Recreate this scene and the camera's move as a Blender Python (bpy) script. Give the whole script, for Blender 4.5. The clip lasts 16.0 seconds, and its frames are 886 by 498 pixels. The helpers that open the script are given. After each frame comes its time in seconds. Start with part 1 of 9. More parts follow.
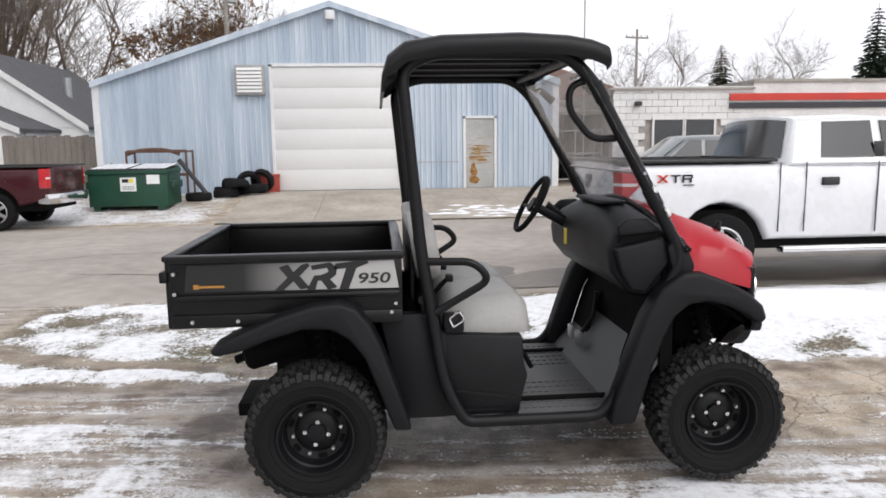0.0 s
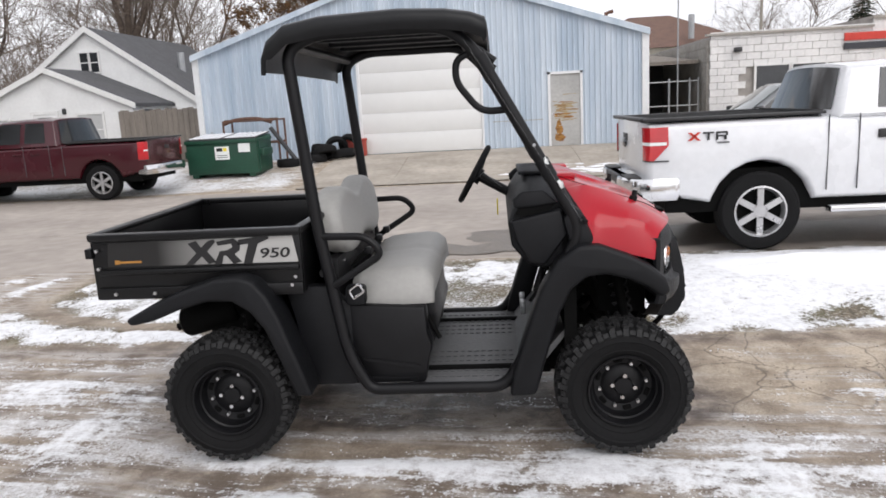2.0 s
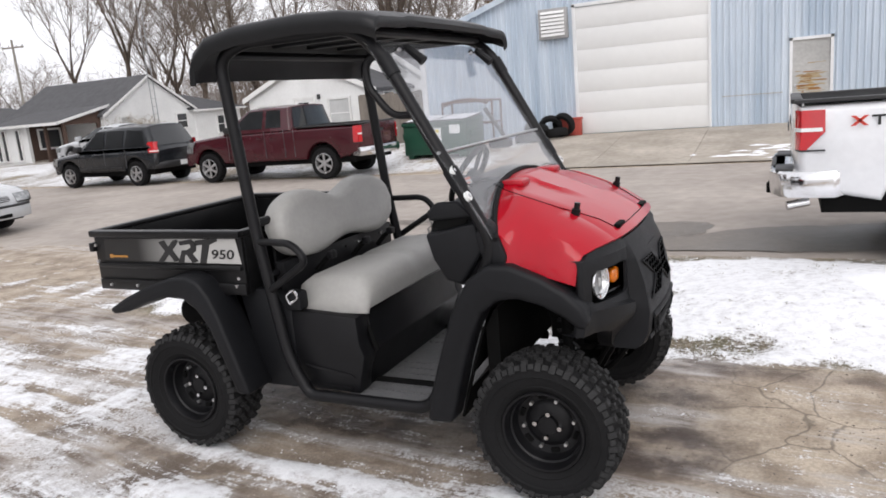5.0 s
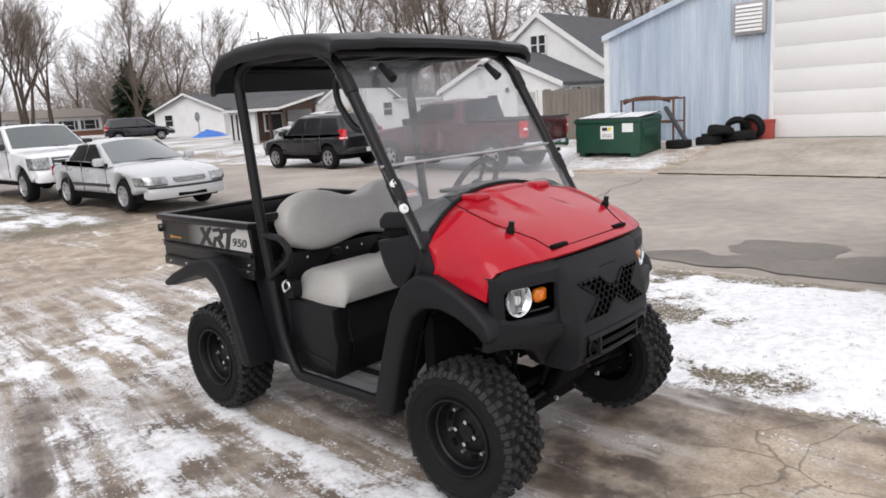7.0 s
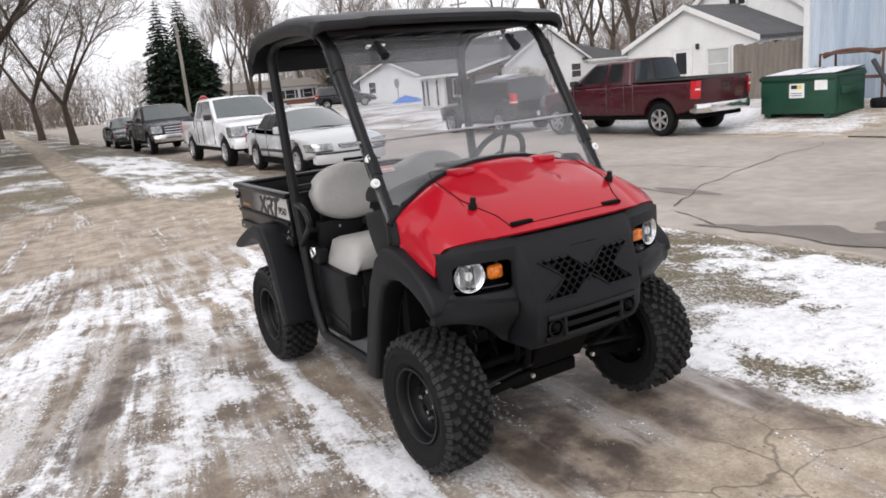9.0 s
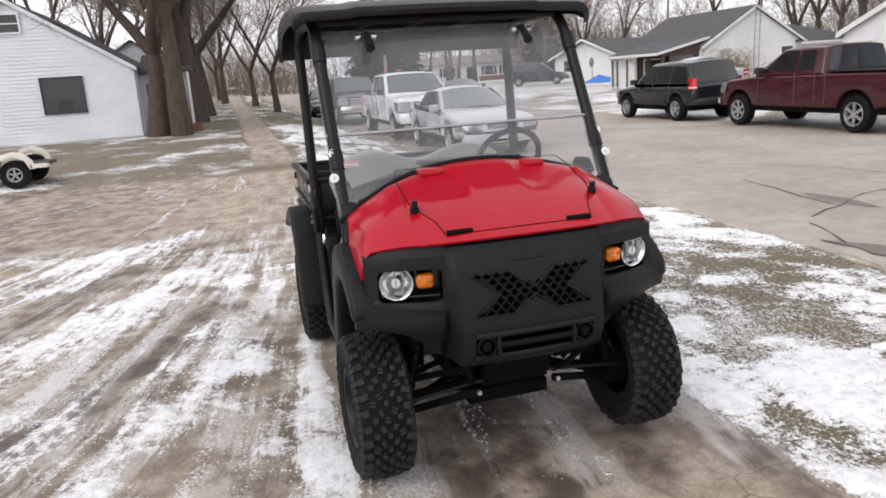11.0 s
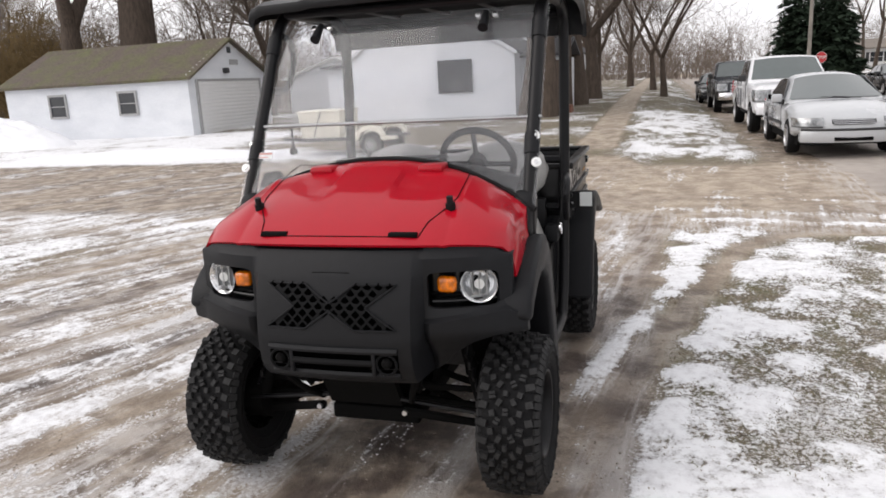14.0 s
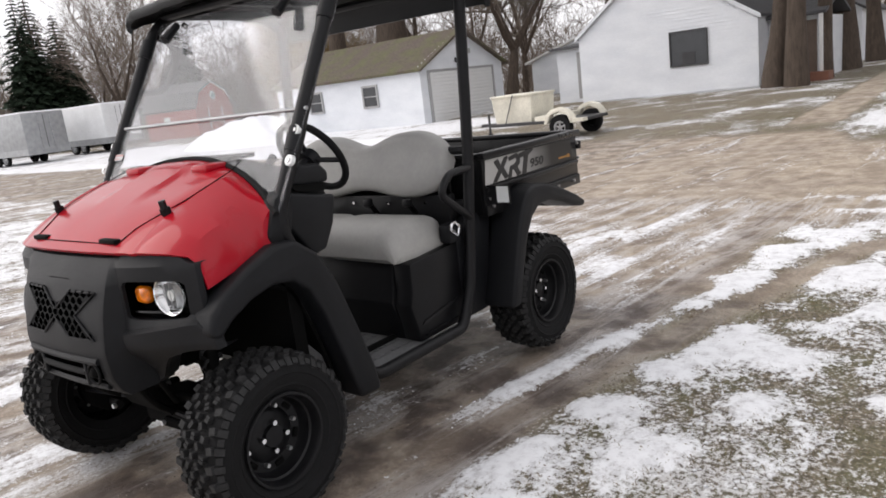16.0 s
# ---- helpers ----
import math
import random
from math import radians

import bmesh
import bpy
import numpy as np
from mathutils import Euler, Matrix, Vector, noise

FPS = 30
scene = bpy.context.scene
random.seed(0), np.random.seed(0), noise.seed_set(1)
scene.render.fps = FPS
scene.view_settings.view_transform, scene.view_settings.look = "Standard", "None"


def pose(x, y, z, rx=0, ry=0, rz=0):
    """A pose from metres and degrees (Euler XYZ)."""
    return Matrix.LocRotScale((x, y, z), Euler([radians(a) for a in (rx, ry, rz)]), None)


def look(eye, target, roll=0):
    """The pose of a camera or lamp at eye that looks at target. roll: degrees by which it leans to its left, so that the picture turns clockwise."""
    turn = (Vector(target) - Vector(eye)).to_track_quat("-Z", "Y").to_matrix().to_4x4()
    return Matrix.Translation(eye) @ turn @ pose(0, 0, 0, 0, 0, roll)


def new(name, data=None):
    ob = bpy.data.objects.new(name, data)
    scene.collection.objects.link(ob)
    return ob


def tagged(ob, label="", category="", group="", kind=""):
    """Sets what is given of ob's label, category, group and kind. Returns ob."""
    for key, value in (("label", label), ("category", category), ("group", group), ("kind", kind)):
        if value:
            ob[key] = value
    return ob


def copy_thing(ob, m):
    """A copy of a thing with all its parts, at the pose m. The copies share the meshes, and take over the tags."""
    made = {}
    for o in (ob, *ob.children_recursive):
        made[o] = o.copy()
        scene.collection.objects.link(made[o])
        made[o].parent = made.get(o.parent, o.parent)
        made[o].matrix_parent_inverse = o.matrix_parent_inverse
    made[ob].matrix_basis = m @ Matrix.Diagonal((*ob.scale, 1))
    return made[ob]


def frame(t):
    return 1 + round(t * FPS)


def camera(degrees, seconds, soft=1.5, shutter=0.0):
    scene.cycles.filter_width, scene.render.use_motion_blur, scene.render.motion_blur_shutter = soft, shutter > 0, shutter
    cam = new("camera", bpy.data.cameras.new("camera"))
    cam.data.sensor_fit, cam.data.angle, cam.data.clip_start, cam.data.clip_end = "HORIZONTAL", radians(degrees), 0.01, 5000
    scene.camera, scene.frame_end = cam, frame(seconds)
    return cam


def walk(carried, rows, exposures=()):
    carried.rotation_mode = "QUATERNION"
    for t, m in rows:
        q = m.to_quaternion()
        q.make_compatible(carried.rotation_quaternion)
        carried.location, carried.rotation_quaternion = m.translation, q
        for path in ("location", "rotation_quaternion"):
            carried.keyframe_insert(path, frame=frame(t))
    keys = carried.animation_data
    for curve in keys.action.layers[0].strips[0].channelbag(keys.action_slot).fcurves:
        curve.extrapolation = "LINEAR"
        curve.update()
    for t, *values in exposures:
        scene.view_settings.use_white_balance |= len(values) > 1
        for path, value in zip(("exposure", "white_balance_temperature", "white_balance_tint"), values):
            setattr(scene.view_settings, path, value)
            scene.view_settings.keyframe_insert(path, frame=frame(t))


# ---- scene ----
cam = camera(62.9, 16.0, soft=1.7)
PATH = [
    (0, (0.219, -0.312, 1.661), (0.395, 1.659, 1.373), -0.73),
    (0.5, (0.463, -0.443, 1.702), (0.582, 1.533, 1.411), -1.68),
    (1, (0.709, -0.387, 1.692), (0.778, 1.585, 1.369), -1.69),
    (1.5, (0.973, -0.362, 1.690), (0.974, 1.605, 1.332), -2.34),
    (2, (1.284, -0.392, 1.717), (1.121, 1.562, 1.325), -3.09),
    (2.5, (1.486, -0.284, 1.718), (1.172, 1.647, 1.305), -3.15),
    (3, (1.681, -0.189, 1.740), (1.204, 1.715, 1.360), -2.56),
    (3.5, (2.009, -0.202, 1.747), (1.342, 1.655, 1.423), -1.83),
    (4, (2.298, -0.109, 1.722), (1.573, 1.719, 1.358), -3.13),
    (4.2, (2.390, -0.024, 1.722), (1.653, 1.794, 1.331), -3.56),
    (6.3, (3.402, 0.507, 1.768), (2.232, 2.089, 1.409), -4.34),
    (6.5, (3.520, 0.566, 1.762), (2.302, 2.112, 1.406), -3.77),
    (7, (3.814, 0.714, 1.771), (2.490, 2.161, 1.379), -3.53),
    (7.5, (3.985, 0.900, 1.750), (2.599, 2.288, 1.355), -3.36),
    (8, (4.157, 1.070, 1.753), (2.665, 2.343, 1.363), -4.34),
    (8.5, (4.412, 1.254, 1.760), (2.799, 2.364, 1.355), -4.50),
    (9, (4.535, 1.468, 1.756), (2.867, 2.476, 1.307), -5.35),
    (9.2, (4.545, 1.547, 1.767), (2.855, 2.523, 1.328), -3.99),
    (11.3, (4.911, 2.751, 1.751), (3.005, 3.153, 1.298), -3.48),
    (11.5, (4.944, 2.923, 1.739), (3.019, 3.235, 1.298), -3.01),
    (12, (4.941, 3.282, 1.720), (2.997, 3.414, 1.271), -3.34),
    (12.5, (4.838, 3.628, 1.712), (2.878, 3.565, 1.319), -1.97),
    (13, (4.834, 4.047, 1.690), (2.887, 3.808, 1.300), -2.67),
    (13.5, (4.771, 4.421, 1.682), (2.861, 4.028, 1.239), -3.29),
    (14, (4.554, 4.787, 1.673), (2.689, 4.220, 1.226), -3.11),
    (14.5, (4.420, 5.225, 1.648), (2.611, 4.469, 1.251), -4.10),
    (15, (4.163, 5.651, 1.584), (2.416, 4.768, 1.174), -6.00),
    (15.5, (3.761, 6.009, 1.580), (2.130, 4.933, 1.152), -5.56),
    (16, (3.339, 6.415, 1.523), (1.820, 5.186, 1.093), -6.95),
]
walk(cam, [(t, look(eye, target, roll)) for t, eye, target, roll in PATH],
     exposures=((0.0, 0.0, 6490, 12), (4.2, 0.03, 6520, 13), (7.5, 0.08, 6570, 13), (12.0, 0.08, 6640, 13), (14.0, 0.03, 6700, 13), (16.0, 0.02, 6680, 13)))

# world: overcast winter sky, weak wide sun
world = bpy.data.worlds.new("overcast_sky")
scene.world = world
world.use_nodes = True
wn, wl = world.node_tree.nodes, world.node_tree.links
sky = wn.new("ShaderNodeTexSky")
sky.sky_type, sky.sun_disc = "NISHITA", False
sky.sun_elevation, sky.sun_rotation = radians(32), radians(150)
sky.air_density, sky.dust_density = 1.0, 4.0
grey = wn.new("ShaderNodeHueSaturation")
grey.inputs["Saturation"].default_value = 0.12
wl.new(sky.outputs[0], grey.inputs["Color"])
cloud = wn.new("ShaderNodeMix")
cloud.data_type = "RGBA"
cloud.inputs[0].default_value = 0.72
cloud.inputs[7].default_value = (8.6, 8.75, 9.1, 1)
wl.new(grey.outputs[0], cloud.inputs[6])
wl.new(cloud.outputs[2], wn["Background"].inputs[0])
wn["Background"].inputs[1].default_value = 0.150
sun = new("sun", bpy.data.lights.new("sun", "SUN"))
sun.data.energy, sun.data.angle, sun.data.color = 0.8, radians(35), (1.0, 0.97, 0.93)
sun.matrix_world = look((0, 0, 30), (-9, 16, 8))


# ---- building helpers ----
def rgb(c, k=1.0):
    return (min(1, c[0] * k), min(1, c[1] * k), min(1, c[2] * k), 1)


def mat(name, col, rough=0.6, metal=0.0, var=0.12, scale=5.0, bump=0.0, bscale=60.0, coat=0.0, col2=None, stretch=None, patch=0.5, spec=0.5):
    """A two-scale procedural surface: broad stains, fine grain, relief."""
    m = bpy.data.materials.new(name)
    m.use_nodes = True
    n, l = m.node_tree.nodes, m.node_tree.links
    b = n["Principled BSDF"]
    tc = n.new("ShaderNodeTexCoord")
    src = tc.outputs["Object"]
    if stretch:
        mp = n.new("ShaderNodeMapping")
        mp.inputs["Scale"].default_value = stretch
        l.new(src, mp.inputs[0])
        src = mp.outputs[0]
    n1, n2 = n.new("ShaderNodeTexNoise"), n.new("ShaderNodeTexNoise")
    for k, (nn, s, d) in enumerate(((n1, scale, 5.0), (n2, scale * 9, 3.0))):
        nn.inputs["Scale"].default_value, nn.inputs["Detail"].default_value = s, d
        l.new(src, nn.inputs["Vector"])
    ramp = n.new("ShaderNodeValToRGB")
    ramp.color_ramp.elements[0].position, ramp.color_ramp.elements[1].position = max(0, patch - 0.22), min(1, patch + 0.22)
    ramp.color_ramp.elements[0].color = rgb(col, 1 - var)
    ramp.color_ramp.elements[1].color = rgb(col2 if col2 else col, 1 + (0 if col2 else var))
    l.new(n1.outputs[0], ramp.inputs[0])
    mix = n.new("ShaderNodeMix")
    mix.data_type, mix.blend_type = "RGBA", "MULTIPLY"
    mix.inputs[0].default_value = min(1.0, var * 2.2)
    l.new(ramp.outputs[0], mix.inputs[6])
    l.new(n2.outputs[0], mix.inputs[7])
    gain = n.new("ShaderNodeMix")
    gain.data_type, gain.blend_type, gain.clamp_result = "RGBA", "MULTIPLY", False
    gain.inputs[0].default_value = 1.0
    g = 1 / (1 - min(1.0, var * 2.2) * 0.5)
    gain.inputs[7].default_value = (g, g, g, 1)
    l.new(mix.outputs[2], gain.inputs[6])
    l.new(gain.outputs[2], b.inputs["Base Color"])
    mr = n.new("ShaderNodeMapRange")
    mr.inputs[3].default_value, mr.inputs[4].default_value = max(0.02, rough - 0.12), min(1, rough + 0.12)
    l.new(n1.outputs[0], mr.inputs[0])
    l.new(mr.outputs[0], b.inputs["Roughness"])
    b.inputs["Metallic"].default_value = metal
    b.inputs["Coat Weight"].default_value = coat
    b.inputs["Coat Roughness"].default_value = 0.06
    b.inputs["Specular IOR Level"].default_value = spec
    if bump:
        n3 = n.new("ShaderNodeTexNoise")
        n3.inputs["Scale"].default_value, n3.inputs["Detail"].default_value = bscale, 4.0
        l.new(src, n3.inputs["Vector"])
        bp = n.new("ShaderNodeBump")
        bp.inputs["Strength"].default_value, bp.inputs["Distance"].default_value = bump, 0.02
        l.new(n3.outputs[0], bp.inputs["Height"])
        l.new(bp.outputs[0], b.inputs["Normal"])
    return m


def glassy(name, tint, gloss_rough=0.03, haze=0.0):
    """A clear sheet: tinted see-through, with a reflection that grows at a slant."""
    m = bpy.data.materials.new(name)
    m.use_nodes = True
    n, l = m.node_tree.nodes, m.node_tree.links
    n.remove(n["Principled BSDF"])
    tr, gl, df = n.new("ShaderNodeBsdfTransparent"), n.new("ShaderNodeBsdfGlossy"), n.new("ShaderNodeBsdfDiffuse")
    tr.inputs[0].default_value = rgb(tint)
    gl.inputs["Roughness"].default_value = gloss_rough
    df.inputs[0].default_value = (0.6, 0.61, 0.62, 1)
    fr = n.new("ShaderNodeLayerWeight")
    fr.inputs[0].default_value = 0.5
    pw, sc = n.new("ShaderNodeMath"), n.new("ShaderNodeMath")
    pw.operation, sc.operation = "POWER", "MULTIPLY_ADD"
    pw.inputs[1].default_value, sc.inputs[1].default_value, sc.inputs[2].default_value = 3.7, 0.60, 0.02
    l.new(fr.outputs["Facing"], pw.inputs[0])
    l.new(pw.outputs[0], sc.inputs[0])
    a, c = n.new("ShaderNodeMixShader"), n.new("ShaderNodeMixShader")
    nz = n.new("ShaderNodeTexNoise")
    nz.inputs["Scale"].default_value = 2.5
    mul = n.new("ShaderNodeMath")
    mul.operation = "MULTIPLY"
    mul.inputs[1].default_value = haze * 2
    l.new(nz.outputs[0], mul.inputs[0])
    l.new(mul.outputs[0], a.inputs[0])
    l.new(tr.outputs[0], a.inputs[1])
    l.new(df.outputs[0], a.inputs[2])
    l.new(sc.outputs[0], c.inputs[0])
    l.new(a.outputs[0], c.inputs[1])
    l.new(gl.outputs[0], c.inputs[2])
    l.new(c.outputs[0], n["Material Output"].inputs[0])
    return m


def finish(bm, sharp=35.0):
    bmesh.ops.recalc_face_normals(bm, faces=bm.faces)
    lim = radians(sharp)
    for f in bm.faces:
        f.smooth = True
    for e in bm.edges:
        if len(e.link_faces) == 2:
            e.smooth = e.calc_face_angle(0.0) < lim
        else:
            e.smooth = False


def part(name, bm, material, parent=None, label="", kind="", sharp=35.0):
    """Links a bmesh as one mesh object under a thing or a part."""
    finish(bm, sharp)
    me = bpy.data.meshes.new(name)
    bm.to_mesh(me)
    bm.free()
    me.materials.append(material)
    ob = new(name, me)
    if parent is not None:
        ob.parent = parent
    if label or kind:
        tagged(ob, label, kind=kind)
    return ob


def again(name, ob, parent, m=None):
    """Another object on the same mesh, for a repeated part."""
    o = new(name, ob.data)
    o.parent = parent
    if m is not None:
        o.matrix_basis = m
    return o


def thing(name, x, y, z, rz, label, category, group="", kind=""):
    ob = new(name)
    ob.empty_display_size = 0.2
    ob.matrix_basis = pose(x, y, z, 0, 0, rz)
    return tagged(ob, label, category, group, kind)


def B(*boxes, bevel=0.0, seg=2, bm=None):
    """Boxes (x0, x1, y0, y1, z0, z1) in one mesh."""
    bm = bm or bmesh.new()
    for x0, x1, y0, y1, z0, z1 in boxes:
        m = Matrix.Translation(((x0 + x1) / 2, (y0 + y1) / 2, (z0 + z1) / 2)) @ Matrix.Diagonal((abs(x1 - x0), abs(y1 - y0), abs(z1 - z0), 1))
        r = bmesh.ops.create_cube(bm, size=1.0, matrix=m)
        if bevel:
            es = list({e for v in r["verts"] for e in v.link_edges})
            bmesh.ops.bevel(bm, geom=es, offset=bevel, segments=seg, affect="EDGES", profile=0.5)
    return bm


def cyl(p, q, r, r2=None, n=16, bm=None, cap=True):
    """A cylinder or cone from p to q."""
    bm = bm or bmesh.new()
    p, q = Vector(p), Vector(q)
    d = q - p
    m = Matrix.Translation((p + q) / 2) @ d.to_track_quat("Z", "Y").to_matrix().to_4x4()
    bmesh.ops.create_cone(bm, cap_ends=cap, segments=n, radius1=r, radius2=r if r2 is None else r2, depth=d.length, matrix=m)
    return bm


def smooth_line(pts, k=6):
    """Catmull-Rom through the points."""
    P = [Vector(p) for p in pts]
    out = []
    for i in range(len(P) - 1):
        a, b, c, d = P[max(0, i - 1)], P[i], P[i + 1], P[min(len(P) - 1, i + 2)]
        for j in range(k):
            t = j / k
            out.append(0.5 * ((2 * b) + (c - a) * t + (2 * a - 5 * b + 4 * c - d) * t * t + (3 * b - a - 3 * c + d) * t ** 3))
    return out + [P[-1]]


def round_line(pts, r, k=5):
    """A polyline with its corners rounded to about r."""
    P = [Vector(p) for p in pts]
    out = [P[0]]
    for i in range(1, len(P) - 1):
        u, v = (P[i - 1] - P[i]), (P[i + 1] - P[i])
        d = min(r, u.length * 0.48, v.length * 0.48)
        a, b = P[i] + u.normalized() * d, P[i] + v.normalized() * d
        for j in range(k + 1):
            t = j / k
            out.append((1 - t) ** 2 * a + 2 * t * (1 - t) * P[i] + t * t * b)
    return out + [P[-1]]


def tube(pts, r, n=10, bm=None, radii=None, cap=True):
    """A round bar along a line of points."""
    bm = bm or bmesh.new()
    P = [Vector(p) for p in pts]
    up = Vector((0.13, 0.21, 0.97)).normalized()
    rings = []
    for i, p in enumerate(P):
        d = (P[min(i + 1, len(P) - 1)] - P[max(i - 1, 0)]).normalized()
        s = d.cross(up)
        s = s.normalized() if s.length > 0.05 else d.cross(Vector((0, 1, 0))).normalized()
        u = s.cross(d).normalized()
        up = u
        rr = radii[i] if radii else r
        rings.append([bm.verts.new(p + rr * (math.cos(2 * math.pi * j / n) * s + math.sin(2 * math.pi * j / n) * u)) for j in range(n)])
    for a, b in zip(rings, rings[1:]):
        for j in range(n):
            bm.faces.new((a[j], a[(j + 1) % n], b[(j + 1) % n], b[j]))
    if cap:
        bm.faces.new(rings[0][::-1])
        bm.faces.new(rings[-1])
    return bm


def prism(poly, d0, d1, axis="y", bm=None, bevel=0.0, seg=2):
    """A flat outline pushed out along an axis: (x, z) for y, (y, z) for x, (x, y) for z."""
    own = bmesh.new()
    put = {"y": lambda u, v, d: (u, d, v), "x": lambda u, v, d: (d, u, v), "z": lambda u, v, d: (u, v, d)}[axis]
    a = [own.verts.new(put(u, v, d0)) for u, v in poly]
    b = [own.verts.new(put(u, v, d1)) for u, v in poly]
    own.faces.new(a)
    own.faces.new(b[::-1])
    k = len(poly)
    for i in range(k):
        own.faces.new((a[i], b[i], b[(i + 1) % k], a[(i + 1) % k]))
    bmesh.ops.recalc_face_normals(own, faces=own.faces)
    if bevel:
        es = [e for e in own.edges if e.calc_face_angle(0) > radians(30)]
        bmesh.ops.bevel(own, geom=es, offset=bevel, segments=seg, affect="EDGES", profile=0.5, clamp_overlap=True)
    if bm is None:
        return own
    me = bpy.data.meshes.new("joined")
    own.to_mesh(me)
    own.free()
    bm.from_mesh(me)
    bpy.data.meshes.remove(me)
    return bm


def loft(rows, bm=None, closed=False, cap=False):
    """A skin over rows of points of equal number."""
    bm = bm or bmesh.new()
    R = [[bm.verts.new(p) for p in row] for row in rows]
    k = len(R[0])
    for a, b in zip(R, R[1:]):
        for j in range(k if closed else k - 1):
            bm.faces.new((a[j], a[(j + 1) % k], b[(j + 1) % k], b[j]))
    if cap and closed:
        bm.faces.new(R[0][::-1])
        bm.faces.new(R[-1])
    return bm


def thicken(bm, d):
    """Gives a skin a thickness inwards."""
    bmesh.ops.recalc_face_normals(bm, faces=bm.faces)
    bmesh.ops.solidify(bm, geom=list(bm.faces), thickness=d)
    return bm


def lathe(prof, axis_y=True, n=48, bm=None):
    """A turned form about the y axis: (radius, y) pairs."""
    bm = bm or bmesh.new()
    rings = [[bm.verts.new((r * math.cos(2 * math.pi * j / n), y, r * math.sin(2 * math.pi * j / n))) for j in range(n)] for r, y in prof]
    for a, b in zip(rings, rings[1:]):
        for j in range(n):
            bm.faces.new((a[j], a[(j + 1) % n], b[(j + 1) % n], b[j]))
    return bm


def lerp(a, b, t):
    return a + (b - a) * t


def sstep(t):
    t = max(0.0, min(1.0, t))
    return t * t * (3 - 2 * t)


def ground_z(a, n):
    west = 0.02 * max(0, min(22, -8.5 - a)) * (1 - sstep((n - 4.6) / 2.8)) + 0.004 * max(0, min(60, -30.5 - a))
    return west + 0.34 * sstep((n - 15.6) / 4.9)


# ---- materials ----
def ground_material():
    m = bpy.data.materials.new("winter_ground")
    m.use_nodes = True
    n, l = m.node_tree.nodes, m.node_tree.links
    b = n["Principled BSDF"]
    tc = n.new("ShaderNodeTexCoord")

    def noise_tex(scale, detail=4.0, rough=0.6):
        k = n.new("ShaderNodeTexNoise")
        k.inputs["Scale"].default_value, k.inputs["Detail"].default_value, k.inputs["Roughness"].default_value = scale, detail, rough
        l.new(tc.outputs["Object"], k.inputs["Vector"])
        return k.outputs[0]

    def mixc(f, c1, c2):
        k = n.new("ShaderNodeMix")
        k.data_type = "RGBA"
        for sock, v in ((k.inputs[0], f), (k.inputs[6], c1), (k.inputs[7], c2)):
            if isinstance(v, tuple):
                sock.default_value = v
            elif isinstance(v, float):
                sock.default_value = v
            else:
                l.new(v, sock)
        return k.outputs[2]

    def math2(op, a, c):
        k = n.new("ShaderNodeMath")
        k.operation = op
        for sock, v in ((k.inputs[0], a), (k.inputs[1], c)):
            if isinstance(v, float):
                sock.default_value = v
            else:
                l.new(v, sock)
        return k.outputs[0]

    def span(v, lo, hi, a=0.0, c=1.0):
        k = n.new("ShaderNodeMapRange")
        k.interpolation_type = "SMOOTHSTEP"
        l.new(v, k.inputs[0])
        for i, x in zip((1, 2, 3, 4), (lo, hi, a, c)):
            k.inputs[i].default_value = x
        return k.outputs[0]

    at = n.new("ShaderNodeAttribute")
    at.attribute_name = "cover"
    sep = n.new("ShaderNodeSeparateColor")
    l.new(at.outputs["Color"], sep.inputs[0])
    snow, grass, dirt = sep.outputs[0], sep.outputs[1], sep.outputs[2]
    wet = at.outputs["Alpha"]
    at2 = n.new("ShaderNodeAttribute")
    at2.attribute_name = "skin"
    sep2 = n.new("ShaderNodeSeparateColor")
    l.new(at2.outputs["Color"], sep2.inputs[0])
    frost, dry, flow = sep2.outputs[0], sep2.outputs[1], sep2.outputs[2]
    broad, mid, fine, grit = noise_tex(0.55), noise_tex(3.2, 6.0, 0.65), noise_tex(26.0, 5.0, 0.7), noise_tex(120.0, 3.0)
    speck, crumb = noise_tex(48.0, 6.0, 0.75), noise_tex(13.0, 6.0, 0.7)
    conc = mixc(span(mid, 0.35, 0.65), (0.345, 0.278, 0.208, 1), (0.58, 0.49, 0.385, 1))
    earth = mixc(span(mid, 0.32, 0.68), (0.195, 0.15, 0.12, 1), (0.40, 0.33, 0.268, 1))
    bare = mixc(dirt, conc, earth)
    bare = mixc(span(speck, 0.38, 0.62), mixc(0.32, bare, (0.09, 0.073, 0.06, 1)), bare)
    pebble = n.new("ShaderNodeTexVoronoi")
    pebble.inputs["Scale"].default_value = 55.0
    l.new(tc.outputs["Object"], pebble.inputs["Vector"])
    bare = mixc(span(pebble.outputs["Distance"], 0.05, 0.28, 0.32, 0.0), bare, (0.62, 0.57, 0.5, 1))
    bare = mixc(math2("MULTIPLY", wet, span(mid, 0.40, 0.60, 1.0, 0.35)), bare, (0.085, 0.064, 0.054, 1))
    warp = n.new("ShaderNodeMix")
    warp.data_type = "VECTOR"
    warp.inputs[0].default_value = 0.18
    wn = n.new("ShaderNodeTexNoise")
    wn.inputs["Scale"].default_value, wn.inputs["Detail"].default_value = 2.2, 5.0
    l.new(tc.outputs["Object"], wn.inputs["Vector"])
    l.new(tc.outputs["Object"], warp.inputs[4])
    l.new(wn.outputs["Color"], warp.inputs[5])
    cell = n.new("ShaderNodeTexVoronoi")
    cell.feature = "DISTANCE_TO_EDGE"
    cell.inputs["Scale"].default_value = 2.3
